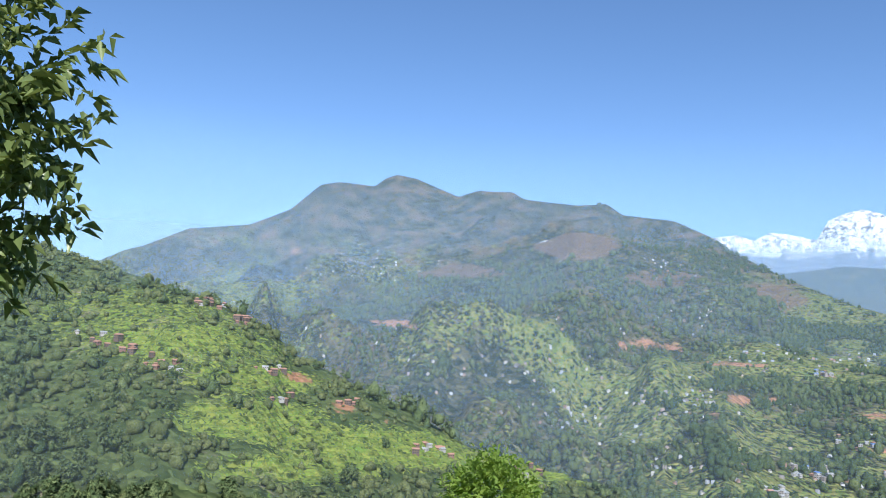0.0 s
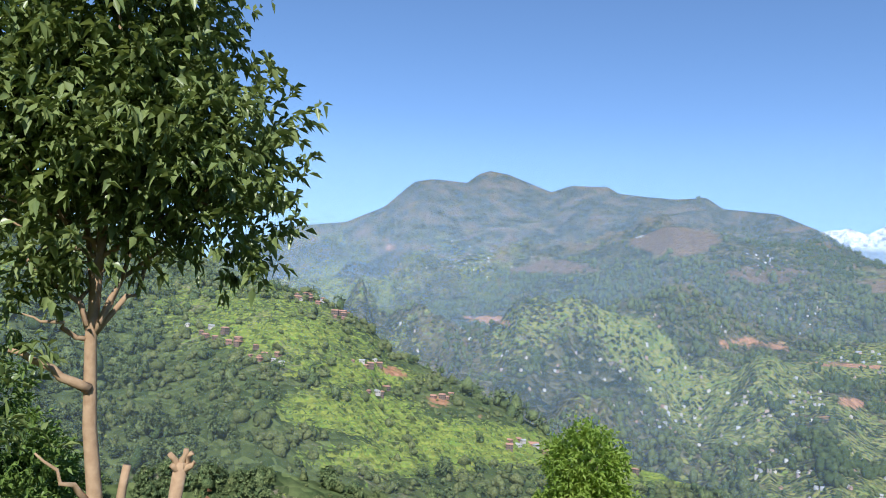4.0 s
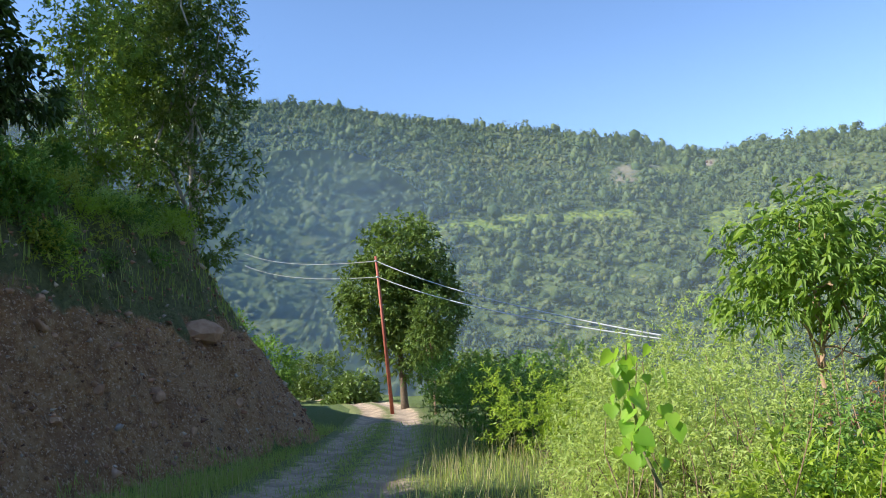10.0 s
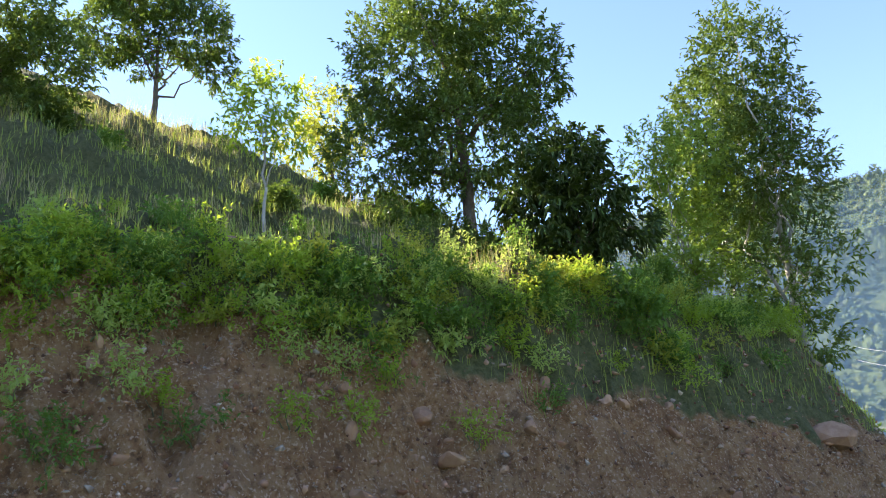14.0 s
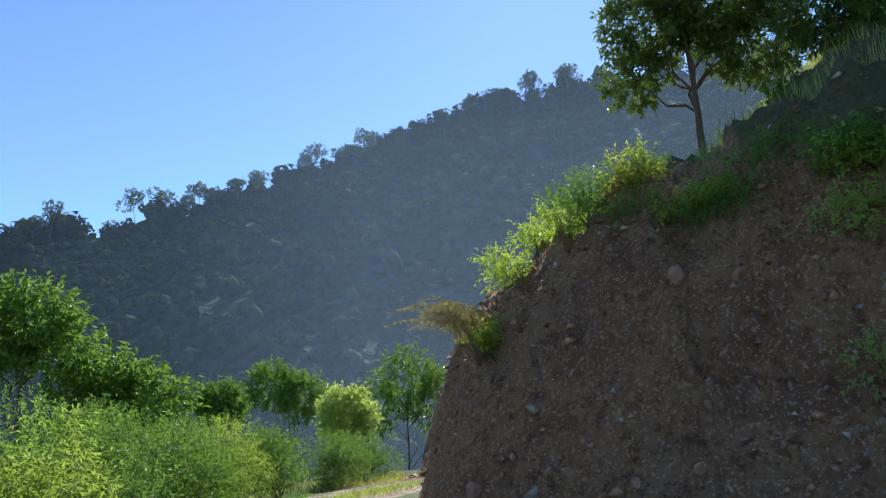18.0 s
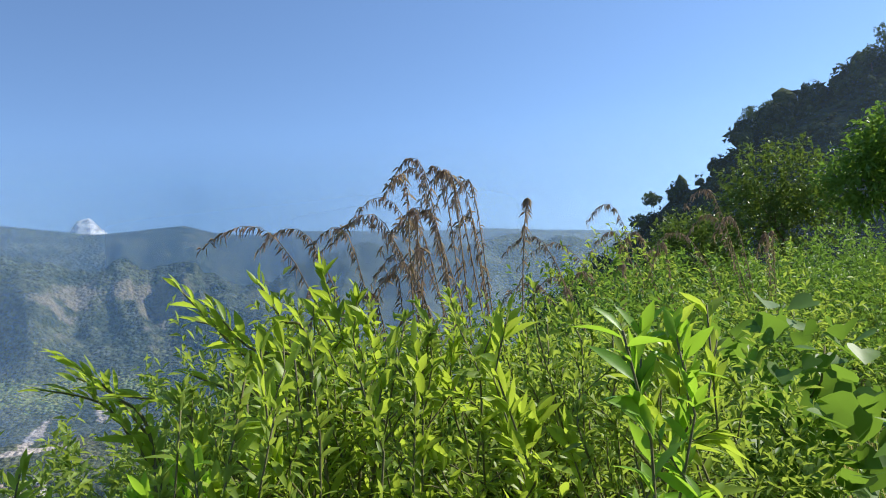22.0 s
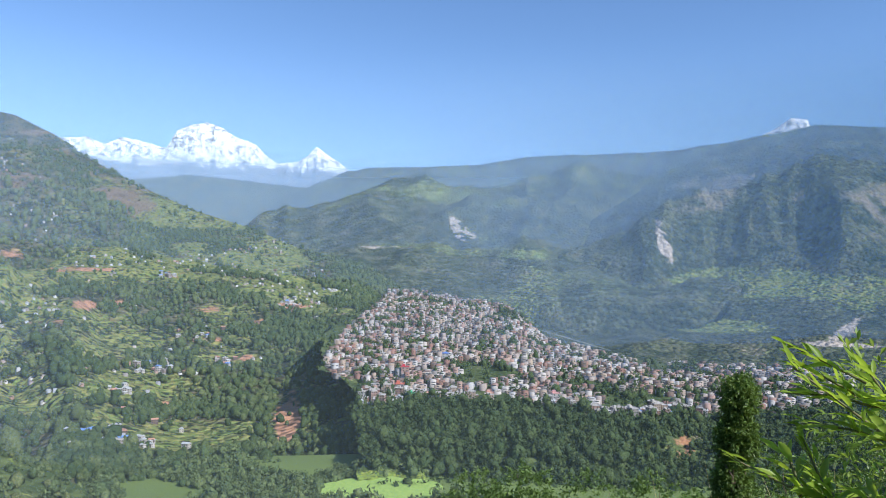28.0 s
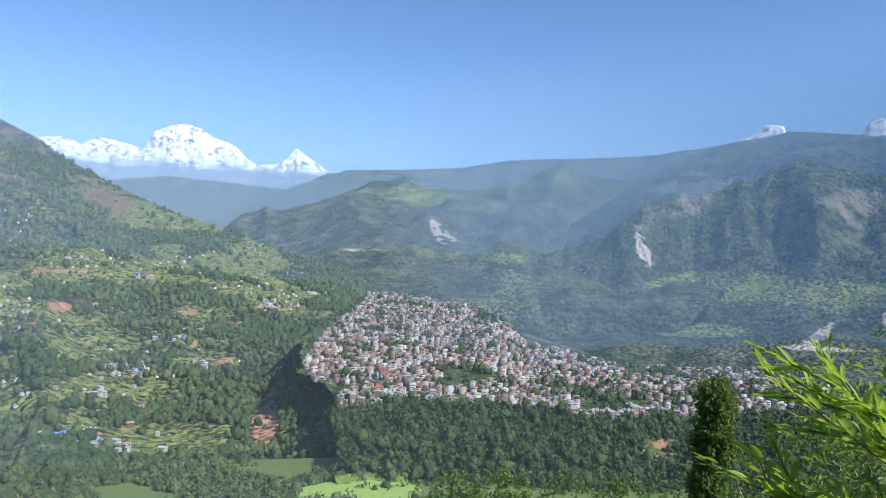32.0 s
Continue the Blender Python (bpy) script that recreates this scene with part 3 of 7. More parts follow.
def far_cover(A, E, x, y, U):
    lum = fractal(x / 160, y / 160, 4, 99)
    f = 0.3 * blob(A, E, -45, 5.8, 5, 0.7) * np.clip((lum - 0.4) * 5, 0, 1) + blob(A, E, -54.5, 1.3, 2.0, 0.4) + 0.4 * np.clip((lum - 0.52) * 6, 0, 1)
    s = 1.8 * (blob(A, E, -49.2, 3.6, 0.45, 0.7) + blob(A, E, -50, 2.7, 0.8, 0.5)) * np.clip((fractal(x / 34, y / 34, 3, 6) - 0.36) * 6, 0, 1) + 0.7 * blob(A, E, -44, 1.7, 2.5, 0.12)
    return {"field": f, "soil": s}


far_ridge = Slope("far_ridge", -95, -29, far_crest, c([(-95, 4300), (-29, 4300)]), c([(-95, 2000), (-29, 1750)]), c([(-95, -100), (-29, -80)]), 1.15,
                  300, 90, 130, 800, 51, m_cliff, "long blue-green wooded ridge across the river gorge", "mountain", gully=1.0, cover=far_cover, crest_rough=0.09, back=0.12)

cliff_crest = c([(-125, 6), (-110, 8.0), (-99, 8.8), (-94.1, 9.2), (-91.8, 9.0), (-88.8, 9.3), (-86.4, 9.9), (-81, 9.5), (-76, 9.3), (-71.4, 8.9), (-67.4, 8.1), (-63.8, 6.5), (-58.6, 3.4), (-51.3, -0.2), (-46, -3)])


def cliff_cover(A, E, x, y, U):
    lum = fractal(x / 110, y / 110, 4, 111)
    f = 2.0 * blob(A, E, -70.5, -0.5, 5.0, 1.0) * np.clip((lum - 0.25) * 6, 0, 1) + 1.8 * blob(A, E, -68, -3.7, 3.8, 0.5) + 1.2 * blob(A, E, -77, -1.2, 7, 1.2) * np.clip((lum - 0.4) * 5, 0, 1)
    s = 2.0 * blob(A, E, -64.7 + 0.25 * (E - 2.2), 2.3, 0.5, 1.7) * np.clip((fractal(x / 30, y / 30, 3, 5) - 0.3) * 5, 0, 1) + 1.5 * blob(A, E, -76.5, -4.6, 2.4, 0.16) + 1.4 * blob(A, E, -76.5 - 0.9 * (E + 3.6), -3.6, 0.5, 0.9) + 1.3 * blob(A, E, -80.5, -2.6, 0.5, 0.8)
    r = 0.8 * blob(A, E, -69.5, 5.6, 4.5, 1.8) * np.clip((lum - 0.42) * 7, 0, 1) + 1.1 * blob(A, E, -82, 4.5, 6, 2) * np.clip((lum - 0.45) * 7, 0, 1) + 0.6 * blob(A, E, -59, -1.8, 3, 1.0) * np.clip((lum - 0.45) * 7, 0, 1)
    return {"field": f, "soil": s, "rock": r}


def cliff_bench(A, front, p):
    """A farmed shelf half way up, with a drop to the river below it and cliffs above."""
    on = np.clip(1.5 - ((A + 73) / 19) ** 2, 0, 1)
    shelf = np.interp(front, [0, 0.08, 0.19, 0.25, 0.32, 0.50, 0.70, 1], [0, 0.015, 0.085, 0.105, 0.165, 0.285, 0.58, 1])
    gorge = np.interp(front, [0, 0.25, 0.36, 0.50, 0.70, 1], [0, 0.02, 0.05, 0.24, 0.58, 1])
    brink = np.interp(front, [0.05, 0.34], [-60.5, -68.3]) + (fractal(front * 14, front * 0 + 2.2, 3, 64) - 0.5) * 2.4
    k = np.clip((brink - A) / 1.5, 0, 1)
    return p * (1 - on) + (shelf * k + gorge * (1 - k)) * on


def cliff_fold(A, front):
    """Buttresses and rock flutes: the face steps towards the viewer past each big gully."""
    w = (fractal(front * 5, A * 0.15, 3, 65) - 0.5) * 2.0
    high = np.clip((front - 0.40) / 0.12, 0, 1)
    step = np.clip((-74.8 - A + w) / 1.6, 0, 1) * np.clip((A + 90) / 12, 0, 1) + 0.5 * np.clip((-84.5 - A + w) / 2.5, 0, 1) * np.clip((A + 99) / 10, 0, 1)
    flute = (ridged(A * 0.8 + w * 0.5, front * 3.2, 5, 66) - 0.55) * np.clip((front - 0.5) / 0.12, 0, 1) * np.clip((1.02 - front) / 0.2, 0, 1)
    return -60 * step * high * np.clip((1.1 - front) / 0.3, 0, 1) - 55 * flute


cliffs = Slope("cliff_mountain", -125, -46, cliff_crest, c([(-125, 2600), (-90, 2800), (-62, 2800), (-50, 2500), (-46, 2300)]), c([(-125, 1300), (-46, 1500)]), c([(-125, -170), (-46, -165)]), 1.2,
               380, 160, 150, 520, 61, m_cliff, "steep hazy mountain with cliffs, gullies and a pale landslide", "mountain", gully=1.3, cover=cliff_cover, crest_rough=0.05, bench=cliff_bench, fold=cliff_fold, calm=lambda A, u: np.interp(u, [0.0, 0.42, 0.66, 0.85, 0.97], [0.12, 0.16, 0.8, 0.7, 0.3]))

Slope("gorge_terrace", -57, -39, c([(-57, -5.5), (-55, -3.0), (-53, 0.0), (-51, 0.9), (-46, 1.35), (-42, 1.6), (-39, 1.2)]), c([(-57, 2300), (-39, 2380)]), c([(-57, 2160), (-39, 2240)]), c([(-57, -165), (-39, -165)]), 0.8,
                  160, 40, 26, 90, 55, m_cliff, "dark wooded gorge wall under a flat farmed terrace", "mountain", gully=1.2, crest_rough=0.05, back=0.12)

Slope("blue_ridge", -46, -14, c([(-46, 7.0), (-41, 7.4), (-38, 6.0), (-33, 6.4), (-29.5, 6.6), (-26, 6.1), (-14, 5)]), c([(-46, 4600), (-14, 4600)]), c([(-46, 3900), (-14, 3900)]), c([(-46, 0), (-14, 0)]), 1.0,
                   120, 40, 60, 600, 71, m_cliff, "distant blue ridge below snow peaks", "mountain", gully=0.8, crest_rough=0.06, back=0.03)

n = Nodes("snow_and_rock", 0.7)
streak = n.noise(0.012, 6, 0.7)
height = n.add("ShaderNodeSeparateXYZ")
n.link(n.pos(), height.inputs[0])
snowline = n.math('ADD', n.math('MULTIPLY', streak, 260.0), height.outputs[2])
rockc = n.mix(n.step(n.noise(0.03, 4), 0.4, 0.6), (0.10, 0.12, 0.15), (0.20, 0.20, 0.22))
snow = n.mix(n.step(n.noise(0.026, 8, 0.85), 0.50, 0.56), (0.9, 0.91, 0.93), rockc)
n.color(n.mix(n.step(snowline, 742, 776), rockc, snow))
m_snow = n.m
snow_peak = Slope("snow_peak", -45, -18, c([(-45, 5.5), (-41.2, 7.2), (-40.3, 8.0), (-38.6, 9.1), (-37.9, 8.3), (-37.3, 7.9), (-35.7, 7.7), (-34.9, 8.3), (-34.2, 9.0), (-32.8, 9.4), (-31.8, 10.1), (-30.6, 10.45),
                  (-29.4, 10.1), (-28.6, 9.75), (-27.9, 8.4), (-26, 8.85), (-24.9, 8.9), (-23.9, 8.4), (-22.8, 8.8), (-21, 8.6), (-18, 7.5)]), c([(-45, 4890), (-18, 4890)]), c([(-45, 4660), (-18, 4660)]), c([(-45, 330), (-18, 330)]), 0.9,
                  420, 80, 44, 90, 81, m_snow, "snow-covered high peak with blue rock flanks", "mountain", gully=1.3, crest_rough=0.1, back=0.005)
Slope("snow_crest", -83, -68, c([(-83, 8), (-80.8, 10.1), (-80.2, 10.7), (-79.4, 10.5), (-78.4, 9.0), (-74.6, 9.0), (-74.2, 10.6), (-73.1, 10.8), (-72.1, 10.1), (-70.8, 9.5), (-68, 8.2)]), c([(-83, 4890), (-68, 4890)]), c([(-83, 4700), (-68, 4700)]), c([(-83, 520), (-68, 520)]), 0.9,
                  160, 30, 22, 90, 91, m_snow, "snow crest rising behind the wooded ridge", "mountain", gully=1.0, crest_rough=0.1, back=0.005)

dark_crest = c([(150, 20), (172, 24.0), (180, 24.4), (190, 24.0), (195.9, 22.0), (201.7, 20.2), (208.8, 18.0), (215, 16.2), (218.3, 15.2), (223.3, 14.2), (228.1, 13.0), (231.6, 11.8), (235, 9.2), (237, 8.8), (241.6, 5.0), (246, 1.5), (254, -6), (262, -14)])
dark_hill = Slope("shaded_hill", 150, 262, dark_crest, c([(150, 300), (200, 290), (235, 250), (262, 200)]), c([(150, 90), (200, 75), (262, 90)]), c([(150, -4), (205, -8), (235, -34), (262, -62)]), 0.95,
                  260, 90, 7, 60, 101, m_shade_cover, "steep wooded hillside in shade against the sun", "hill", gully=0.6, crest_rough=0.15)

# ---- the town's plateau ----
town = Slope("town_plateau", -77, -39.3, c([(-77, -6.4), (-68, -6.6), (-61.7, -6.4), (-56, -5.0), (-53.3, -2.7), (-46, -1.6), (-44, -1.6), (-41, -3.6), (-38.6, -5.6), (-37.2, -8.5), (-34, -13)]),
             c([(-77, 1150), (-61, 1150), (-55, 1350), (-50, 1750), (-44, 1750), (-41, 1300), (-38.6, 900), (-37, 860), (-34, 840)]),
             c([(-77, 760), (-68, 700), (-61.7, 640), (-55, 660), (-42.3, 640), (-38.6, 680), (-34, 700)]), c([(-77, -122), (-61.7, -121), (-42, -117), (-38.8, -104), (-37.4, -125), (-34, -190)]), 1.0,
             200, 80, 2.5, 150, 121, m_hill, "flat river terrace that carries the town", "plateau", crest_rough=0.2, back=0.05, lean=([0, 0.3], [-3.0, 0]))
scarp = Slope("wooded_scarp", -80, -41.8, c([(-80, -9.4), (-75, -9.3), (-68, -10.0), (-61.7, -10.8), (-55.5, -10.0), (-49, -9.9), (-42.3, -10.3), (-40.5, -11.0), (-38.5, -13), (-35, -17)]),
              c([(-80, 765), (-68, 705), (-61.7, 645), (-55, 664), (-42.3, 644), (-38.5, 610), (-35, 560)]), c([(-80, 560), (-35, 500)]), c([(-80, -165), (-35, -165)]), 0.8,
              200, 50, 9, 60, 131, m_hill, "wooded scarp falling from the town's edge with bare earth slips", "hill", gully=0.8, crest_rough=0.1, back=0.02, lean=([0, 1], [-0.6, 0]),
              cover=lambda A, E, x, y, U: {"soil": 1.5 * blob(A, E, -37.6, -11.6, 0.9, 2.0) + blob(A, E, -66, -12.3, 1.0, 0.8) + 0.8 * blob(A, E, -57, -11.3, 0.5, 0.3), "field": blob(A, E, -43.8, -15.6, 5, 0.8)})


# ---- valley haze, imitated with tinted see-through rings ----
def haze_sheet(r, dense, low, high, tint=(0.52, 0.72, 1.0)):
    """One see-through mesh ring at a distance, tinted to imitate haze: dense gives its weight by heading; it thins out
    between two height angles.
    """
    n = Nodes("haze_ring_tint", 1.0)
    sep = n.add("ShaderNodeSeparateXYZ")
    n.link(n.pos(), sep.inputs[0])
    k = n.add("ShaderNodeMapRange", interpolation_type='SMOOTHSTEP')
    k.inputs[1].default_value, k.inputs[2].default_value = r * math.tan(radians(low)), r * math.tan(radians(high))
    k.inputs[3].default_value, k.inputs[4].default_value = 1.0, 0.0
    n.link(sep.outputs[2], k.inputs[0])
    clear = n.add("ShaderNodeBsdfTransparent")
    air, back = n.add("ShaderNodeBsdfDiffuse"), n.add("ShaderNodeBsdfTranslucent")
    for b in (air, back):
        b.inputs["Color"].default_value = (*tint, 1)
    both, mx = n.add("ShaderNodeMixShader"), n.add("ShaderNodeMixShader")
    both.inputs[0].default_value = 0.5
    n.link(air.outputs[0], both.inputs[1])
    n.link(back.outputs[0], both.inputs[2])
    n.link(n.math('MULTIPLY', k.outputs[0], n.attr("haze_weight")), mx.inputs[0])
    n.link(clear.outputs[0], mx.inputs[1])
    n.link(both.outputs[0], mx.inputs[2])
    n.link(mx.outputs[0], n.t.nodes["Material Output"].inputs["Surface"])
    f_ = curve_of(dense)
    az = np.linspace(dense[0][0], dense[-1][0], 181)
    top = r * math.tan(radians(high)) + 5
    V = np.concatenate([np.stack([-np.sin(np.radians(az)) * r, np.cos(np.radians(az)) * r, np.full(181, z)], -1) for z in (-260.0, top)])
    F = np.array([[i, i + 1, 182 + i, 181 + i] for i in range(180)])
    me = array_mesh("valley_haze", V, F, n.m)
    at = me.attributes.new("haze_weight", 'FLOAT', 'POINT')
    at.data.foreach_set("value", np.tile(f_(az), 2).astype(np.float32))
    return tagged(new("valley_haze", me), "tinted see-through ring imitating bluish haze over the valley", "haze", kind="structure")


# nearest ring is added to imitate sun glare over the shaded hill
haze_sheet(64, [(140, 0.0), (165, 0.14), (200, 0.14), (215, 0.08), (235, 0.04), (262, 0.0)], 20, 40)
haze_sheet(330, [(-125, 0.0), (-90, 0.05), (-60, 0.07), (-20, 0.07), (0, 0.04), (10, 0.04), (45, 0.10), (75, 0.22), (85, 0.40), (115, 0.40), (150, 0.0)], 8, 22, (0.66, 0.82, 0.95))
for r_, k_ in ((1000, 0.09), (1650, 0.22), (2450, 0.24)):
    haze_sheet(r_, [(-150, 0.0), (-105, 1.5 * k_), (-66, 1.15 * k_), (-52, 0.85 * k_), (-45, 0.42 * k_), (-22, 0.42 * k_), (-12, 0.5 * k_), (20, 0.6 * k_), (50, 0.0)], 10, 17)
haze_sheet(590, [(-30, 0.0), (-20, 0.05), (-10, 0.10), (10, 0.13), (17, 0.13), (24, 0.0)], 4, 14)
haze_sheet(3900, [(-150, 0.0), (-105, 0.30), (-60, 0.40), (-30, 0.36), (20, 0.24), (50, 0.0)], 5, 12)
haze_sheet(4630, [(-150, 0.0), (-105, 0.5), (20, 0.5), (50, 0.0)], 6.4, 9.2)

# ---- plants ----
m_bark = plain("pale_bark", (0.30, 0.19, 0.11), (0.46, 0.32, 0.20), 14, 0.85, bump_d=0.01)
m_bark_dark = plain("dark_bark", (0.10, 0.07, 0.05), (0.20, 0.15, 0.10), 12, 0.9, bump_d=0.01)
m_bark_grey = plain("grey_bark", (0.32, 0.28, 0.23), (0.55, 0.50, 0.43), 9, 0.85, bump_d=0.008)
m_twig = plain("green_twig", (0.12, 0.13, 0.05), (0.20, 0.18, 0.08), 30, 0.8)
m_dry = plain("dry_stem", (0.16, 0.10, 0.06), (0.30, 0.21, 0.12), 20, 0.9)
L_mango = leaf_material("glossy_dark_leaves", (0.076, 0.122, 0.036), (0.285, 0.340, 0.130), 0.22, 0.33, 0.9)
L_dark = leaf_material("dense_dark_leaves", (0.056, 0.108, 0.026), (0.200, 0.285, 0.068), 0.25, 0.42, 0.7)
# darker leaf copy; its green carries the shade of backlit crest trees
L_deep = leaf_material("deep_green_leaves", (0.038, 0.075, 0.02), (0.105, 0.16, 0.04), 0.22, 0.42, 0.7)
L_mid = leaf_material("mid_green_leaves", (0.070, 0.160, 0.028), (0.215, 0.350, 0.070), 0.35, 0.48, 0.8)
L_light = leaf_material("bright_leaves", (0.150, 0.255, 0.028), (0.420, 0.530, 0.085), 0.52, 0.40, 0.9)
L_yellow = leaf_material("yellowish_leaves", (0.216, 0.274, 0.043), (0.475, 0.490, 0.094), 0.45, 0.5, 0.8)
L_feather = leaf_material("feathery_green_leaves", (0.26, 0.36, 0.105), (0.5, 0.585, 0.19), 0.48, 0.55, 0.7)
L_heart = leaf_material("broad_vine_leaves", (0.130, 0.310, 0.030), (0.330, 0.520, 0.065), 0.5, 0.42, 1.5)
L_heart_dark = leaf_material("broad_shady_leaves", (0.11, 0.2, 0.035), (0.29, 0.42, 0.085), 0.4, 0.55, 1.5)
L_fine = leaf_material("fine_green_leaves", (0.125, 0.225, 0.036), (0.360, 0.455, 0.100), 0.45, 0.5, 1.6)
L_climb = leaf_material("glossy_climber_leaves", (0.08, 0.17, 0.028), (0.21, 0.35, 0.06), 0.40, 0.5, 1.5)
L_grass = leaf_material("grass_blades", (0.170, 0.275, 0.050), (0.450, 0.490, 0.140), 0.4, 0.6, 0.6)
L_straw = leaf_material("straw_grass", (0.360, 0.264, 0.132), (0.600, 0.516, 0.300), 0.35, 0.7, 0.8)
L_plume = leaf_material("brown_plumes", (0.22, 0.15, 0.14), (0.46, 0.35, 0.32), 0.3, 0.8, 1.2)
L_dead = leaf_material("dead_red_leaves", (0.2, 0.085, 0.045), (0.36, 0.19, 0.1), 0.3, 0.7, 1.2)


def crown_material(name, c1, c2, dark, scale):
    """Far tree crowns: tone by tree and by clump, shade of the clump gaps put into the colour, rough relief."""
    n = Nodes(name, 0.9)
    isl = n.add("ShaderNodeNewGeometry").outputs["Random Per Island"]
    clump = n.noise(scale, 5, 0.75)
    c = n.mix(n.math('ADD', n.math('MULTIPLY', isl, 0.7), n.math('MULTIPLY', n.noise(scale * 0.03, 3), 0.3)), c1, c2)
    # dark where the clump noise is low: painted shade in the gaps
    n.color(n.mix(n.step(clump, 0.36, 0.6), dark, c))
    n.bump(clump, 1.0, 0.9 / scale)
    n.b.inputs["Specular IOR Level"].default_value = 0.04
    return n.m


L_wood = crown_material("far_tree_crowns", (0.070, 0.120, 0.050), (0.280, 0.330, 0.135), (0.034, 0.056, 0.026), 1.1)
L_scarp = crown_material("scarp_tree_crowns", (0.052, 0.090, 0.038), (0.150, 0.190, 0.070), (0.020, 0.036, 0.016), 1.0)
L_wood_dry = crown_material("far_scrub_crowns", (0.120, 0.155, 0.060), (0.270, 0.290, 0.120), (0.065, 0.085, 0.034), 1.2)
# darker crown copy with the backlit hillside's shade in its colours
L_shade = crown_material("shade_tinted_crowns", (0.036, 0.060, 0.024), (0.095, 0.125, 0.048), (0.018, 0.028, 0.012), 1.4)
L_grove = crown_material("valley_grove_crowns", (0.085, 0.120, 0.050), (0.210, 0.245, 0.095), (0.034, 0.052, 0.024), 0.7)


def unit(v):
    return v / np.maximum(np.linalg.norm(v, axis=-1, keepdims=True), 1e-9)


def leaves(base, way, length, width, rng, fold=0.25, sag=0.15, rich=False):
    """Leaf blades at base points along way: a folded rhomb each, or a longer curved blade."""
    n = len(base)
    way = unit(way)
    side = unit(np.cross(way, np.array([0, 0, 1.0]) + rng.normal(size=(n, 3)) * 0.45))
    up = np.cross(side, way)
    L = length * rng.uniform(0.7, 1.25, size=(n, 1))
    Wd = L * width
    drop = np.array([0, 0, -1.0]) * L * sag
    if not rich:
        mid = base + way * L * 0.45
        v = np.stack([base, mid + side * Wd * 0.5 + up * Wd * fold, base + way * L + drop, mid - side * Wd * 0.5 + up * Wd * fold], 1)
        f = (np.arange(n)[:, None, None] * 4 + np.array([[0, 1, 2], [0, 2, 3]])[None]).reshape(-1, 3)
        return v.reshape(-1, 3), f
    rows = []
    for s, w in ((0.0, 0.04), (0.22, 0.75), (0.45, 1.0), (0.72, 0.66), (1.0, 0.02)):
        p = base + way * L * s + drop * s * s
        rows += [p + side * Wd * 0.5 * w + up * Wd * fold * w, p, p - side * Wd * 0.5 * w + up * Wd * fold * w]
    v = np.stack(rows, 1)
    tri = []
    for k in range(4):
        o = k * 3
        tri += [[o, o + 1, o + 4], [o, o + 4, o + 3], [o + 1, o + 2, o + 5], [o + 1, o + 5, o + 4]]
    f = (np.arange(n)[:, None, None] * 15 + np.array(tri)[None]).reshape(-1, 3)
    return v.reshape(-1, 3), f


def heart_leaves(base, way, size, rng):
    """Broad heart-shaped leaves, hanging."""
    n = len(base)
    way = unit(way)
    side = unit(np.cross(way, rng.normal(size=(n, 3)) * 0.6 + np.array([0, 0, 1.0])))
    up = np.cross(side, way)
    S = size * rng.uniform(0.6, 1.2, size=(n, 1))
    prof = [(-0.12, 0.28), (0.08, 0.52), (0.35, 0.50), (0.65, 0.30), (1.0, 0.0)]
    cols = [base]
    for s, w in prof[:-1]:
        cols.append(base + way * S * s + side * S * w + up * S * w * 0.25)
    cols.append(base + way * S)
    for s, w in reversed(prof[:-1]):
        cols.append(base + way * S * s - side * S * w + up * S * w * 0.25)
    v = np.stack(cols, 1)
    k = v.shape[1]
    f = (np.arange(n)[:, None, None] * k + np.array([[0, i, i + 1] for i in range(1, k - 1)])[None]).reshape(-1, 3)
    return v.reshape(-1, 3), f


def in_lobes(lobes, n, rng, shell=0.5):
    """Points in a set of ovals (x, y, z, rx, ry, rz), most near their skins, and the way outwards."""
    L = np.array(lobes, float)
    vol = L[:, 3] * L[:, 4] * L[:, 5]
    k = rng.choice(len(L), n, p=vol / vol.sum())
    d = unit(rng.normal(size=(n, 3)))
    r = (shell + (1 - shell) * rng.random((n, 1)) ** 0.7) * rng.uniform(0.88, 1.08, size=(n, 1))
    return L[k, :3] + d * r * L[k, 3:], d


def foliage(lobes, twigs, per, leaf, width, rng, twig=0.3, sag=0.2, shell=0.45, lift=0.3, rich=False):
    """Leaf mesh data: twigs spread through the lobes, leaves set round the end of each twig."""
    c, d = in_lobes(lobes, twigs, rng, shell)
    tw = unit(d + np.array([0, 0, lift]) + rng.normal(size=d.shape) * 0.45)
    t = rng.random((twigs, per, 1))
    b = c[:, None, :] + tw[:, None, :] * (t * twig)
    w = unit(tw[:, None, :] * 0.7 + rng.normal(size=(twigs, per, 3)) * 0.75)
    return leaves(b.reshape(-1, 3), w.reshape(-1, 3), leaf, width, rng, sag=sag, rich=rich)


def tube(points, radii, sides=8):
    """A tapered round limb through points."""
    pts = [Vector(p) for p in points]
    v, f = [], []
    for i, p in enumerate(pts):
        t = (pts[min(i + 1, len(pts) - 1)] - pts[max(i - 1, 0)]).normalized()
        a = t.cross(Vector((0.3, 0.9, 0.2)) if abs(t.z) > 0.7 else Vector((0, 0, 1))).normalized()
        b = t.cross(a)
        for s in range(sides):
            q = 2 * math.pi * s / sides
            v.append(p + (a * math.cos(q) + b * math.sin(q)) * radii[i])
    for i in range(len(pts) - 1):
        for s in range(sides):
            o, s2 = i * sides, (s + 1) % sides
            f.append((o + s, o + s2, o + sides + s2, o + sides + s))
    f.append(tuple(range(sides))[::-1])
    f.append(tuple((len(pts) - 1) * sides + s for s in range(sides)))
    return v, f


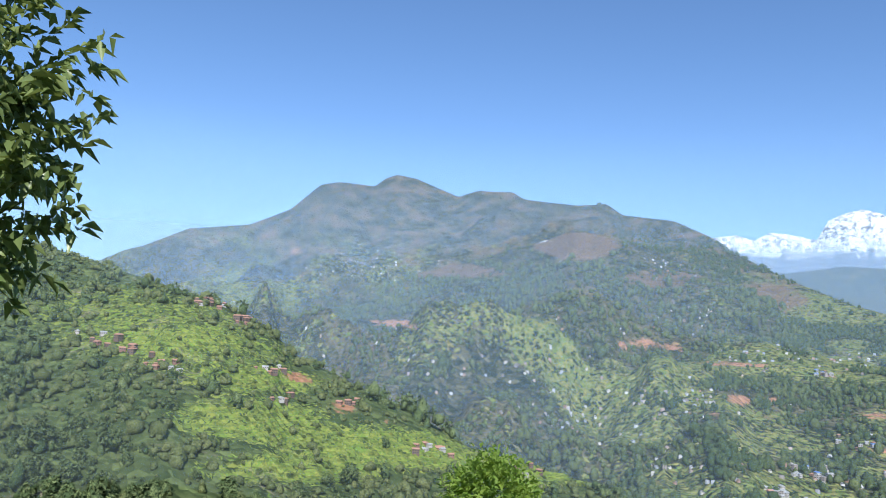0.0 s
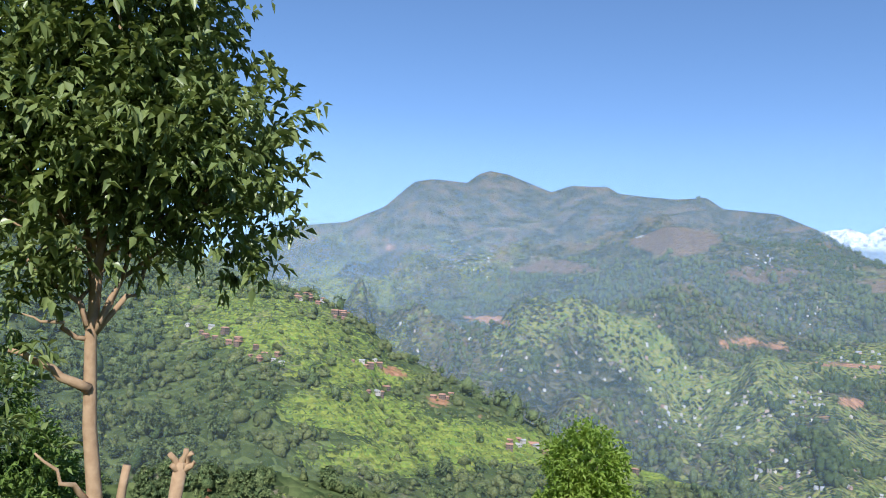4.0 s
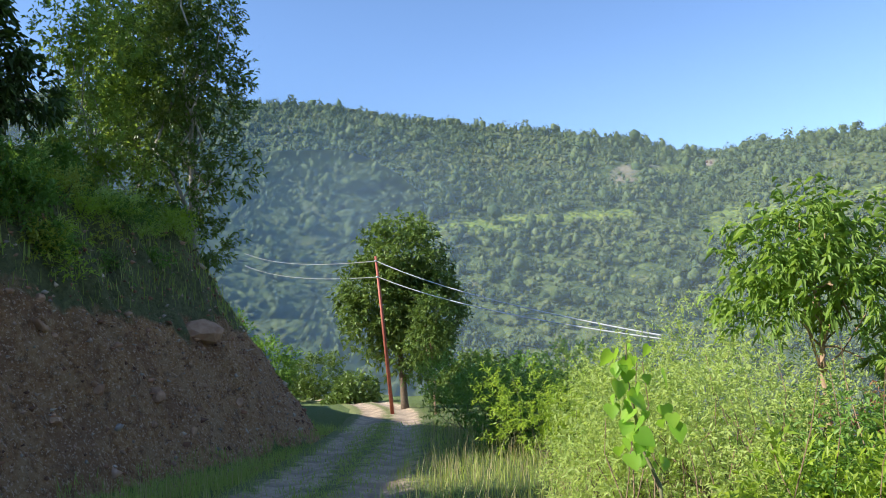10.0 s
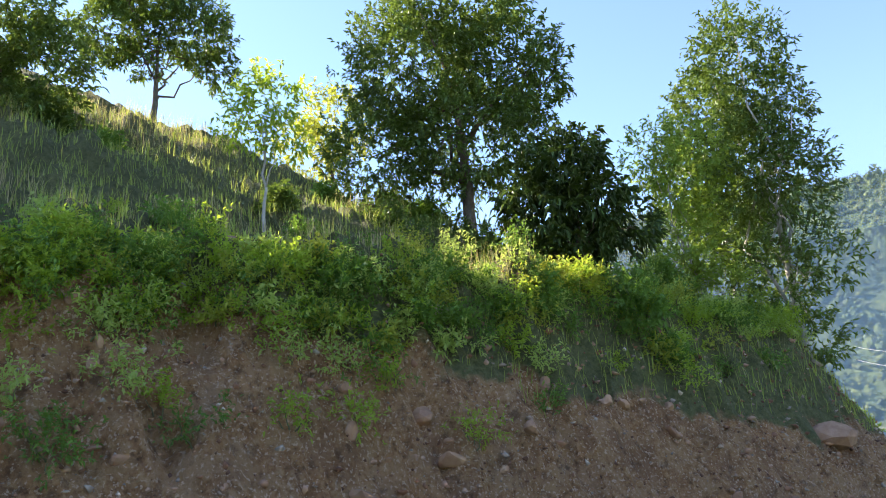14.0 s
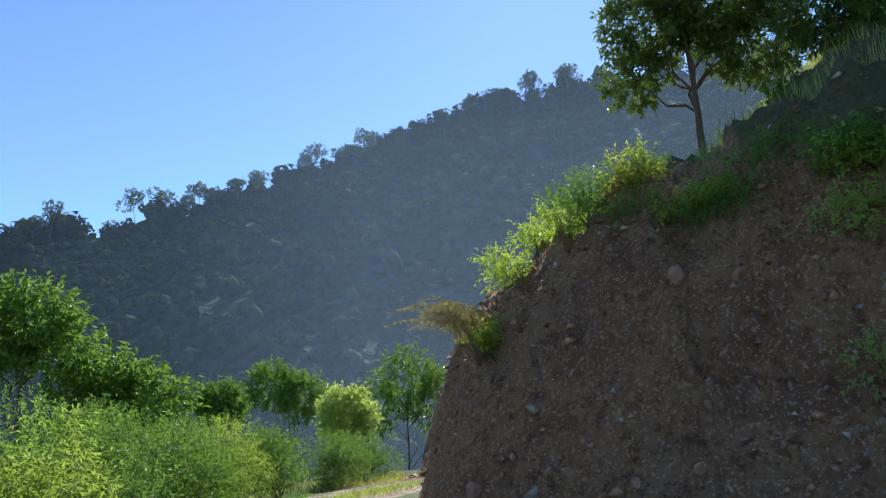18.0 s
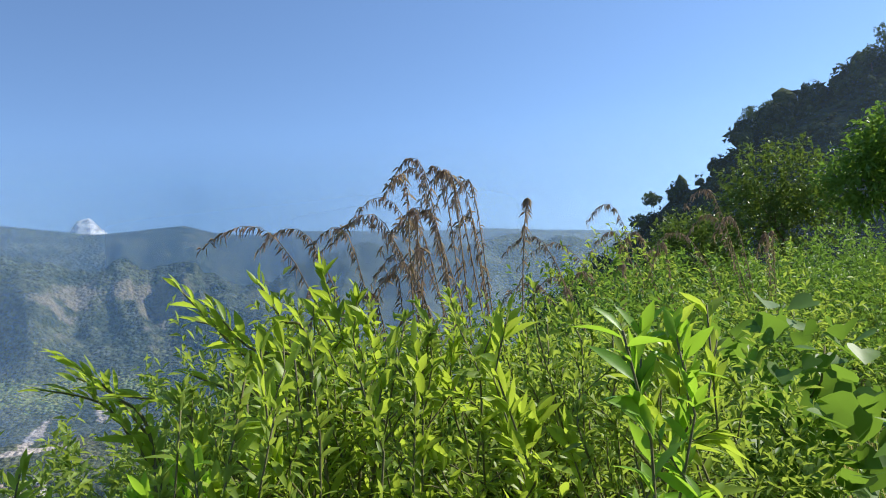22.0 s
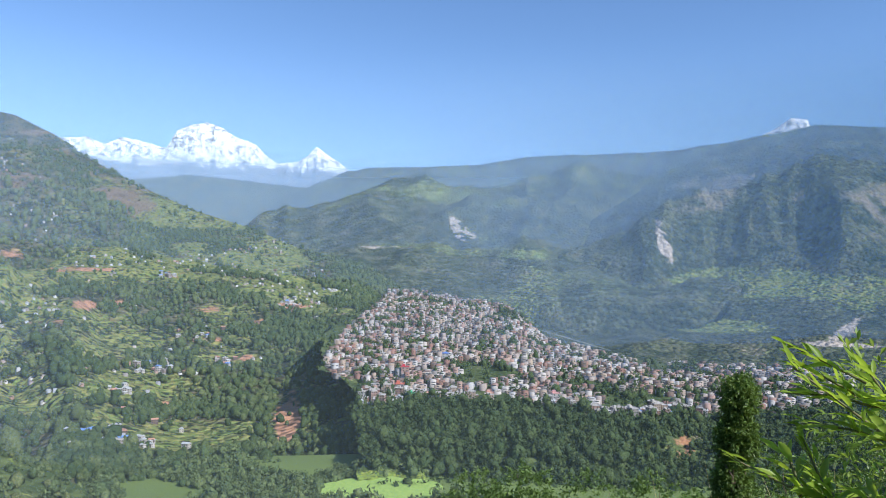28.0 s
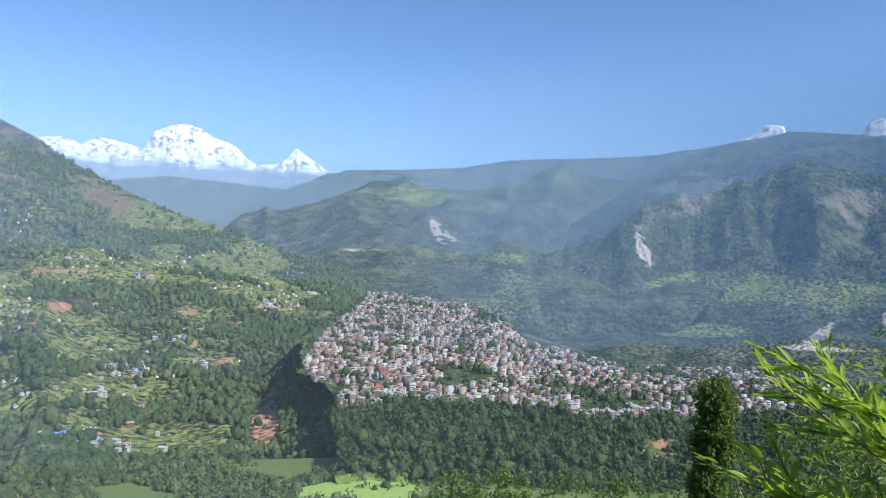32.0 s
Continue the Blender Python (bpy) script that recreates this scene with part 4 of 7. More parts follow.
def bent(a, b, r0, r1, rng, steps=6, wild=0.06):
    """Points and radii of a slightly crooked limb from a to b."""
    a, b = Vector(a), Vector(b)
    L = (b - a).length
    pts = []
    for i in range(steps + 1):
        t = i / steps
        k = math.sin(math.pi * t) * L * wild
        pts.append(a.lerp(b, t) + Vector(rng.normal(size=3) * k * (0 < i < steps)))
    return pts, [r0 + (r1 - r0) * i / steps for i in range(steps + 1)]


def join_tubes(tubes):
    v, f = [], []
    for tv, tf in tubes:
        o = len(v)
        v += tv
        f += [tuple(o + i for i in q) for q in tf]
    return v, f


def part(name, data, material, parent, label="", smooth=True):
    v, f = data
    if isinstance(f, np.ndarray):
        ob = new(name, array_mesh(name, v, f, material, smooth=smooth))
    else:
        ob = mesh_object(name, v, f, material, smooth=smooth)
    ob.parent = parent
    ob.matrix_parent_inverse = parent.matrix_world.inverted()
    return tagged(ob, label)


def stand(name, place, label, category, group=""):
    e = new(name)
    e.empty_display_size = 0.2
    e.location = place
    e.matrix_world = Matrix.Translation(place)
    return tagged(e, label, category, group)


def gz_at(p):
    return float(ground_level(p[0], p[1]))


def spot(az, r):
    p = ahead(az, r)
    p.z = gz_at(p)
    return p


def at_el(az, r, el):
    """A place at a heading, distance and height angle seen from the standing place."""
    return ahead(az, r, EYE + r * math.tan(radians(el)))


def tree(name, base, lobes, seed, leafmat, barkmat, label, twigs, per, leaf, width=0.38, girth=0.09, limbs=7, lean=None, sag=0.2, shell=0.45, twig=0.35,
         category="tree", group="", lift=0.3, fork=0.55, top=None, way=None):
    """A tree: crooked tapered trunk with limbs that reach the crown's lobes, and a crown of single leaves."""
    rng = np.random.default_rng(seed)
    base = Vector(base)
    t = stand(name, base, label, category, group)
    L = np.array(lobes, float)
    mid = Vector(L[:, :3].mean(axis=0)) if top is None else Vector(top)
    bend = base.lerp(mid, 0.5) + (Vector(lean) if lean else Vector((0, 0, 0)))
    pts, rad = [], []
    for i in range(9):
        q = i / 8
        p = base.lerp(bend, q).lerp(bend.lerp(mid, q), q) + Vector((rng.normal() * 0.02, rng.normal() * 0.02, 0))
        if way:
            k = q * (len(way) - 1)
            p = Vector(way[int(k)]).lerp(Vector(way[min(int(k) + 1, len(way) - 1)]), k - int(k))
        pts.append(p - Vector((0, 0, 0.25 if i == 0 else 0)))
        rad.append(girth * (1.25 if i == 0 else 1) * (1 - 0.72 * q))
    part("trunk", tube(pts, rad, 10), barkmat, t)
    for k in range(limbs):
        l = L[k % len(L)]
        q = rng.uniform(fork, 0.95)
        e = Vector(l[:3]) + Vector(unit(rng.normal(size=3)) * l[3:] * 0.7)
        part("limb", tube(*bent(pts[int(q * 8)], e, girth * 0.42 * (1.1 - q * 0.5), girth * 0.08, rng), 6), barkmat, t)
    part("crown", foliage(lobes, twigs, per, leaf, width, rng, twig=twig, sag=sag, shell=shell, lift=lift), leafmat, t)
    return t


def oval(az, r, el, w_deg, h_deg, deep=1.0):
    """A crown lobe by heading, distance, height angle and its half width and half height in degrees."""
    p = at_el(az, r, el)
    w = r * math.tan(radians(w_deg))
    return (p.x, p.y, p.z, w, w * deep, r * math.tan(radians(h_deg)))


def shrub(name, places, seed, leafmat, label, twigs, per, leaf, size, width=0.35, category="shrub", group="", sag=0.15, twig=0.3, stems=7, rise=1.0, rich=False, lift=0.6):
    """A bush: stems from one foot, leaves on twigs. places: the foot; size: half width, half height."""
    rng = np.random.default_rng(seed)
    foot = Vector(places)
    t = stand(name, foot, label, category, group)
    w, h = size
    lobes = [(foot.x + rng.normal() * w * 0.45, foot.y + rng.normal() * w * 0.45, foot.z + h * rise * rng.uniform(0.25, 1.4), w * rng.uniform(0.34, 0.62), w * rng.uniform(0.34, 0.62), h * rng.uniform(0.32, 0.6)) for _ in range(9)]
    for k in range(stems):
        l = np.array(lobes[k % 9])
        e = Vector(l[:3]) + Vector(unit(rng.normal(size=3)) * l[3:] * 0.6)
        part("stem", tube(*bent(foot - Vector((0, 0, 0.1)), e, 0.012 + 0.01 * w, 0.004, rng, 5, 0.08), 5), m_twig, t)
    part("leaves", foliage(lobes, twigs, per, leaf, width, rng, twig=twig, sag=sag, shell=0.55, lift=lift, rich=rich), leafmat, t)
    return t


def blades(name, pts, height, width, rng, material, label, lean=0.5, category="grass"):
    """Grass: bent tapered blades over many points, one object."""
    n = len(pts)
    h = height * rng.uniform(0.5, 1.3, size=(n, 1))
    a = rng.uniform(0, 2 * np.pi, n)
    out = np.stack([np.cos(a), np.sin(a), np.zeros(n)], -1)
    side = np.stack([-np.sin(a), np.cos(a), np.zeros(n)], -1) * width * rng.uniform(0.6, 1.3, size=(n, 1))
    up = np.array([0, 0, 1.0])
    k = lean * rng.uniform(0.2, 1.2, size=(n, 1))
    m1 = pts + up * h * 0.55 + out * h * k * 0.25
    tip = pts + up * h * (1 - 0.25 * k) + out * h * k * 0.8
    v = np.stack([pts - side, pts + side, m1 + side * 0.7, m1 - side * 0.7, tip], 1).reshape(-1, 3)
    f = (np.arange(n)[:, None, None] * 5 + np.array([[0, 1, 2], [0, 2, 3], [3, 2, 4]])[None]).reshape(-1, 3)
    return tagged(new(name, array_mesh(name, v, f, material, smooth=False)), label, category, kind="stuff")


def scatter(n, rng, keep, lo=-30, hi=30):
    """Random ground points where keep(x, y) holds."""
    out = []
    while sum(len(o) for o in out) < n:
        x, y = rng.uniform(lo, hi, n * 3), rng.uniform(lo, hi, n * 3)
        k = keep(x, y)
        out.append(np.stack([x[k], y[k], ground_level(x[k], y[k])], -1))
    return np.concatenate(out)[:n]


def heading(x, y):
    return np.degrees(np.arctan2(-x, y)) % 360

# ---- the track, the bank's stones, the power line ----
n = Nodes("stony_track", 0.95)
fine = n.noise(14, 7, 0.7)
dirt = n.ramp(fine, [(0.3, (0.38, 0.26, 0.16)), (0.5, (0.57, 0.43, 0.29)), (0.72, (0.70, 0.57, 0.42))])
dirt = n.mix(n.step(n.noise(1.6, 4), 0.45, 0.6), dirt, (0.38, 0.28, 0.20))
g = n.mix(n.step(fine, 0.35, 0.65), (0.12, 0.15, 0.04), (0.24, 0.25, 0.09))
edge = n.math('SUBTRACT', n.math('ADD', n.attr("grass"), n.math('MULTIPLY', n.noise(3.0, 5, 0.7), 2.2)), 1.1)
n.color(n.mix(n.step(edge, 0.3, 0.7), dirt, g))
n.bump(n.math('ADD', fine, n.noise(4, 4)), 1.0, 0.08)
m_track = n.m

tv, tg = [], []
COLS = 23
for i, p in enumerate(line):
    t = (line[min(i + 1, len(line) - 1)] - line[max(i - 1, 0)]).normalized()
    s = Vector((-t.y, t.x, 0))
    for k in range(COLS):
        o = (k / (COLS - 1) - 0.5) * 3.4
        q = p + s * o
        rut = math.exp(-((abs(o) - 0.78) / 0.3) ** 2)
        z = float(track_level(q.x, q.y)) + 0.05 - 0.07 * rut - 0.12 * max(0, abs(o) - 1.45) * 3 + 0.03 * (noise.noise((q.x * 1.5, q.y * 1.5, 0)))
        tv.append((q.x, q.y, z))
        tg.append(max(0.0, 1 - abs(o) / 0.5) * 0.8 + max(0.0, min(1.0, (abs(o) - 0.95) / 0.4)))
tf = [(i * COLS + k, i * COLS + k + 1, (i + 1) * COLS + k + 1, (i + 1) * COLS + k) for i in range(len(line) - 1) for k in range(COLS - 1)]
track = tagged(mesh_object("road", tv, tf, m_track, smooth=True), "rutted stony dirt track with a grassy middle strip", "dirt track", kind="structure")
at = track.data.attributes.new("grass", 'FLOAT', 'POINT')
at.data.foreach_set("value", tg)

# stones in the cut bank and on the track
m_stone = plain("brown_stone", (0.27, 0.135, 0.075), (0.48, 0.28, 0.17), 5, 0.9, bump_d=0.03)
m_stone_red = plain("orange_stone", (0.36, 0.18, 0.09), (0.55, 0.33, 0.20), 6, 0.9, bump_d=0.02)
n = Nodes("red_clods", 0.95)
n.color(n.ramp(n.add("ShaderNodeNewGeometry").outputs["Random Per Island"], [(0.0, (0.13, 0.055, 0.03)), (0.35, (0.34, 0.155, 0.08)), (0.65, (0.52, 0.29, 0.17)), (0.85, (0.30, 0.24, 0.19)), (1.0, (0.66, 0.50, 0.36))]))
m_clod = n.m


def stone_mesh(seed, flat):
    rng = np.random.default_rng(seed)
    bm = bmesh.new()
    bmesh.ops.create_icosphere(bm, subdivisions=2, radius=1)
    cuts = unit(rng.normal(size=(9, 3)))
    depth = rng.uniform(0.55, 0.85, 9)
    for v in bm.verts:
        co = np.array(v.co)
        for q, h in zip(cuts, depth):
            over = co @ q - h
            if over > 0:
                co = co - q * over
        v.co = Vector(co * np.array([1, 0.8, flat])) * (1 + 0.06 * rng.normal())
    me = bpy.data.meshes.new("stone")
    bm.to_mesh(me)
    bm.free()
    return me


stone_kinds = []
for k, (mat, flat) in enumerate([(m_stone, 0.6), (m_stone, 0.8), (m_stone_red, 0.7), (m_stone, 0.5), (m_stone, 0.4)]):
    me = stone_mesh(300 + k, flat)
    me.materials.append(mat)
    stone_kinds.append(me)


def bank_point(az, el):
    """Where the view at a heading and height angle meets the bank."""
    r = np.arange(5, 40, 0.04)
    a = math.radians(az)
    hit = np.nonzero(ground_level(-math.sin(a) * r, math.cos(a) * r) > EYE + r * math.tan(radians(el)))[0]
    if not len(hit):
        return bank_point(az, el - 1.5) if el > -14 else spot(az, 12.0)
    return at_el(az, float(r[hit[0]]), el)


def stone(kind, p, size, rot, label, category="stone", group="stones in the bank"):
    ob = new("stone", stone_kinds[kind])
    ob.location, ob.rotation_euler, ob.scale = p, rot, (size, size, size)
    return tagged(ob, label, category, group)


STONES = [(109.6, 3.3, 2, 0.17), (108.5, 3.0, 2, 0.16), (105.4, 0.8, 4, 0.22), (117.3, -0.8, 2, 0.12), (123.0, 3.6, 3, 0.24), (121, 0.2, 4, 0.30), (115.2, 2.0, 1, 0.16), (113.8, 5.0, 1, 0.15),
          (145.5, 14.2, 2, 0.14), (146.3, 12.6, 3, 0.13), (124.5, -4.6, 2, 0.32), (127, -2, 4, 0.35), (95.5, -0.4, 0, 0.55), (98.5, -4.5, 1, 0.22), (104.5, -5.5, 2, 0.14), (119, -5, 0, 0.2)]
rng = np.random.default_rng(5)
for az, el, kind, size in STONES:
    p = bank_point(az, el)
    stone(kind, p, size, tuple(rng.uniform(-0.6, 0.6, 3)), {2: "orange-brown stone bedded in the red earth bank", 3: "pale grey stone bedded in the earth bank"}.get(kind, "brown flat stone sticking out of the earth bank"))
for _ in range(190):
    p = bank_point(rng.uniform(88, 197), rng.uniform(-8, 11) if rng.random() < 0.8 else rng.uniform(-14, 0))
    kind = int(rng.integers(0, 5))
    stone(kind, p, float(rng.gamma(1.6, 0.026) + 0.025), tuple(rng.uniform(-3, 3, 3)), {2: "small orange stone in the earth bank", 3: "small pale stone in the earth bank"}.get(kind, "small brown stone in the earth bank"))
# pebbles on the bank's foot and the track
kx = scatter(17000, rng, lambda x, y: (inside(x, y) > -0.9) & (inside(x, y) < 2.6) & (np.hypot(x, y) < 24) & (heading(x, y) > 84) & (heading(x, y) < 200), -26, 12)
s = rng.gamma(1.2, 0.014, size=(len(kx), 1, 1)) + 0.007
tet = np.array([[1, 0, 0], [0, 1, 0], [-1, 0, 0], [0, -1, 0], [0, 0, 0.7], [0, 0, -0.7]])
v = (kx[:, None, :] + tet[None] * s * rng.uniform(0.6, 1.4, size=(len(kx), 6, 3)) + rng.normal(size=(len(kx), 6, 3)) * s * 0.25).reshape(-1, 3)
f = (np.arange(len(kx))[:, None, None] * 6 + np.array([[0, 1, 4], [1, 2, 4], [2, 3, 4], [3, 0, 4], [1, 0, 5], [2, 1, 5], [3, 2, 5], [0, 3, 5]])[None]).reshape(-1, 3)
tagged(new("scree", array_mesh("scree", v, f, m_clod, smooth=False)), "loose gravel and clods on the cut bank", "gravel", kind="stuff")

# power pole and its two wires
m_rust = plain("rusty_pole_paint", (0.30, 0.07, 0.045), (0.42, 0.14, 0.09), 6, 0.6, 0.3)
m_wire = plain("bright_wire", (0.55, 0.55, 0.55), (0.7, 0.7, 0.68), 3, 0.4, 0.6)
m_ins = plain("white_insulator", (0.6, 0.58, 0.55), (0.75, 0.73, 0.7), 10, 0.3)
foot, tip = at_el(82.2, 32, -5.9), at_el(82.85, 32, 4.5)
foot.z = min(foot.z, gz_at(foot))
pole = stand("power_pole", foot, "leaning rust-red steel power pole beside the track", "utility pole")
part("shaft", tube([foot - Vector((0, 0, 0.4)), foot.lerp(tip, 0.5), tip], [0.085, 0.07, 0.055], 10), m_rust, pole)
side = ALONG
for k, q in enumerate((0.97, 0.87)):
    c0 = foot.lerp(tip, q)
    part("insulator", tube([c0 + side * 0.05, c0 + side * 0.16], [0.05, 0.04], 8), m_ins, pole, "white insulator")


def wire(a, b, droop, name, label):
    pts = []
    for i in range(25):
        t = i / 24
        pts.append(a.lerp(b, t) - Vector((0, 0, droop * 4 * t * (1 - t))))
    t = tube(pts, [0.016] * 25, 5)
    return tagged(mesh_object(name, t[0], t[1], m_wire), label, "wire")


for k, q in enumerate((0.97, 0.87)):
    p = foot.lerp(tip, q)
    wire(p, at_el(62.5, 15, -2.6 - k * 0.25), 0.25, "power_wire", "sagging bare power wire running from the leaning pole")
    wire(p, at_el(92.5, 75, 5.2 - k * 0.9), 0.5, "power_wire", "sagging bare power wire running from the leaning pole down the valley")
wire(at_el(47, 11, -11.5), at_el(22, 17, -17.5), 0.2, "power_wire", "thin wire passing below the trees on the slope")

# ---- trees and shrubs on the valley side of the track ----
g = spot(24.6, 7.4)
r0 = 7.7
lobes = [oval(29, r0, 19, 8.5, 6.5), oval(30, r0, 12.5, 9.0, 5.5), oval(25, r0, 10.5, 8.0, 4.5), oval(34.5, r0, 13, 4.6, 4.0), oval(19.5, r0, 13.8, 3.8, 2.6), oval(21, r0, 6.2, 4.2, 2.6), oval(33, r0, 3.6, 3.2, 3.6),
         oval(29, r0, 5.5, 5.5, 2.5), oval(32.4, r0, 0.2, 2.2, 2.2), oval(28, r0, 25, 6.5, 4.5)]
t = tree("broadleaf_tree", g, lobes, 11, L_mango, m_bark, "tall broadleaf tree with dark glossy leaves and a bare pale trunk", 2500, 11, 0.118, 0.48, girth=0.078, limbs=16, lift=0.15,
         way=[g, at_el(25.3, 7.5, -16.9), at_el(26.7, 7.55, -10.5), at_el(27.7, 7.6, -4.4), at_el(28.0, 7.65, 1.7), at_el(27.8, 7.7, 7), at_el(28.2, 7.7, 13), at_el(28.4, 7.7, 18)], sag=0.3, fork=0.5, twig=0.34, shell=0.25)
rng = np.random.default_rng(21)
part("low_branch", tube(*bent(at_el(27.6, 7.55, -4.4), at_el(32.2, 7.5, -2.2), 0.045, 0.018, rng, 6, 0.03), 8), m_bark, t)
part("low_branch", tube(*bent(at_el(27.0, 7.5, -11), at_el(30.1, 7.4, -8.2), 0.03, 0.008, rng, 6, 0.06), 6), m_bark, t)
part("low_branch", tube(*bent(at_el(25.6, 7.45, -16.2), at_el(24.9, 7.4, -8.9), 0.045, 0.032, rng, 6, 0.02), 8), m_bark, t, "lopped side stem")
tagged(part("low_foliage", foliage([oval(33, 7.5, -5.5, 2.2, 2.6), oval(30.5, 7.5, -8.2, 1.2, 0.8)], 30, 7, 0.12, 0.36, rng), L_mango, t), kind="stuff")

g = spot(22.2, 7.5)
t = stand("lopped_tree", g, "pollarded tree cut to a bare pale stump", "tree stump")
part("trunk", tube([g - Vector((0, 0, 0.3)), at_el(22.3, 7.55, -16), at_el(22.0, 7.55, -12), at_el(21.75, 7.55, -8.7)], [0.10, 0.058, 0.054, 0.058], 10), m_bark, t)
for q in [tube(*bent(at_el(21.8, 7.55, -9.3), at_el(a, 7.5, e), 0.036, 0.022, rng, 4, 0.05), 7) for a, e in ((22.5, -8.2), (21.1, -8.1), (21.5, -7.9), (20.9, -8.7), (22.3, -8.9))]:
    part("cut_knob", q, m_bark, t)
part("dead_leaves", foliage([oval(20.7, 7.4, -15.2, 1.8, 2.0), oval(21.3, 7.4, -13.2, 0.9, 1.2)], 45, 8, 0.10, 0.4, rng, sag=0.5), L_dead, t, "withered red-brown leaves")

tree("round_tree", spot(354.9, 16), [oval(354.9, 16, -8.2, 2.2, 2.3), oval(354.4, 16, -12.0, 2.9, 2.8), oval(356.4, 16, -11.4, 1.6, 1.5), oval(355.4, 16, -16.5, 2.6, 3.0)], 31, L_fine, m_bark_dark,
     "young rounded tree with fine bright leaves on the slope", 2600, 12, 0.12, 0.4, girth=0.07, limbs=8)
dense = [("dense_tree", 39.7, 12.2, [oval(39.7, 12.2, -3.4, 3.9, 3.0), oval(40.5, 12, -8, 5.2, 4.2), oval(38, 11.8, -13, 5.5, 4.5)], 41, L_dark),
         ("dense_tree", 34.6, 12.8, [oval(34.9, 12.8, -4.6, 2.6, 2.3), oval(34, 12.6, -9.5, 4.0, 4.0), oval(33, 12.4, -14.5, 4.5, 4)], 42, L_dark),
         ("dense_tree", 45.3, 12.6, [oval(45.3, 12.6, -6.0, 3.2, 3.2), oval(44.5, 12.2, -11.5, 4.0, 4.0)], 43, L_dark),
         ("dense_tree", 31.0, 13.5, [oval(31, 13.5, -11.5, 2.6, 2.8), oval(30.4, 13, -15.5, 3.4, 3)], 44, L_dark),
         ("dense_tree", 36.5, 9.6, [oval(36.8, 9.6, -16.5, 4.0, 3.4)], 45, L_light)]
for name, az, r, lb, seed, mat in dense:
    tree(name, spot(az, r), lb, seed, mat, m_bark_dark, "dense evergreen tree with small dark leaves on the slope" if mat is L_dark else "leafy young tree with light green leaves on the slope", 1150, 12, 0.11, 0.42, girth=0.08, limbs=8, group="slope trees")
g = spot(52.6, 10.5)
tree("drooping_leaf_tree", g, [oval(52.0, 10.5, 4.2, 2.6, 1.8), oval(55.2, 10.5, 2.6, 2.6, 1.9), oval(50.0, 10.5, 2.8, 2.4, 2.2), oval(52.5, 10.3, 0.6, 3.6, 1.9), oval(49.6, 10.4, -0.8, 2.2, 1.8), oval(56.0, 10.4, -0.8, 2.4, 1.6), oval(47.6, 10.6, -4.0, 1.8, 1.4)], 51, L_heart_dark, m_bark,
     "slender tree with long drooping bright leaves", 380, 10, 0.14, 0.3, girth=0.055, limbs=12, sag=0.5, lift=0.0, fork=0.55, top=at_el(52.6, 10.5, 2))
# feathery scrub and dry stems between the trees and the track
rng = np.random.default_rng(61)
for k, (az, r, top, w, mat, lf) in enumerate([(58.5, 11.5, 1.0, 1.2, L_feather, 0.06), (62.5, 10.6, 0.4, 1.1, L_feather, 0.06), (66, 11.5, -1.4, 1.2, L_feather, 0.06), (56, 8.6, -2.4, 0.95, L_feather, 0.055), (60.5, 8.4, -3.2, 0.9, L_feather, 0.055),
                                             (64, 8.2, -4.6, 0.8, L_feather, 0.055), (70.5, 14, -3.2, 1.2, L_light, 0.08), (73.5, 17, -3.0, 1.4, L_mid, 0.09), (53, 7.8, -7, 0.8, L_mid, 0.07), (49.5, 8.4, -8.5, 0.9, L_mid, 0.07), (46, 8.2, -11, 0.8, L_mid, 0.08),
                                             (57.5, 7.0, -9, 0.6, L_feather, 0.05), (68, 8.5, -7.5, 0.6, L_feather, 0.05), (51, 6.8, -12.5, 0.55, L_light, 0.09), (47.5, 9.5, -6.5, 0.7, L_dead, 0.08), (76.5, 21, -3.2, 1.3, L_mid, 0.09), (69, 18, -2.2, 1.6, L_feather, 0.08)]):
    g = spot(az, r)
    h = max(0.5, (EYE + r * math.tan(radians(top)) - g.z) / 2)
    dead = mat is L_dead
    shrub("scrub_bush", g, 600 + k, mat, "withered bush with brown leaves among the scrub" if dead else "light green feathery bush beside the track" if mat is L_feather else "green leafy bush beside the track",
          int(420 * w), 14, lf * 1.15, (w, h), 0.3, "bush", "scrub beside the track", twig=0.32, stems=9)
stems = []
for k in range(34):
    b = spot(rng.uniform(50, 66), rng.uniform(6.2, 8.0))
    stems.append(tube(*bent(b, b + Vector((rng.normal() * 0.35, rng.normal() * 0.35, rng.uniform(0.7, 1.7))), 0.009, 0.003, rng, 4, 0.05), 4))
v, f = join_tubes(stems)
tagged(mesh_object("dry_stems", v, f, m_dry), "thicket of dry brown stems below the scrub", "dry stems", kind="stuff")
# climbing vine with heart-shaped leaves on a stake
g = spot(65.3, 5.6)
t = stand("vine", g, "climbing vine with broad pale green heart-shaped leaves", "vine")
part("stem", tube(*bent(g, at_el(65.6, 5.6, -3.0), 0.018, 0.008, rng, 6, 0.05), 6), m_twig, t)
q = np.array([at_el(65.4 + rng.normal() * 0.9, 5.6 + rng.normal() * 0.12, e) for e in np.linspace(-3.0, -10.8, 46)])
part("leaves", heart_leaves(q, np.stack([rng.normal(size=46) * 0.4, rng.normal(size=46) * 0.4, -np.ones(46)], -1), 0.115, rng), L_heart, t)
g = spot(57.5, 4.6)
t = stand("vine", g, "low vine with broad bright yellow-green leaves", "vine")
part("stem", tube(*bent(g, at_el(57, 4.6, -14), 0.014, 0.006, rng, 4, 0.05), 6), m_twig, t)
q = np.array([at_el(rng.uniform(54.5, 60), 4.6 + rng.normal() * 0.2, rng.uniform(-16.5, -13)) for _ in range(16)])
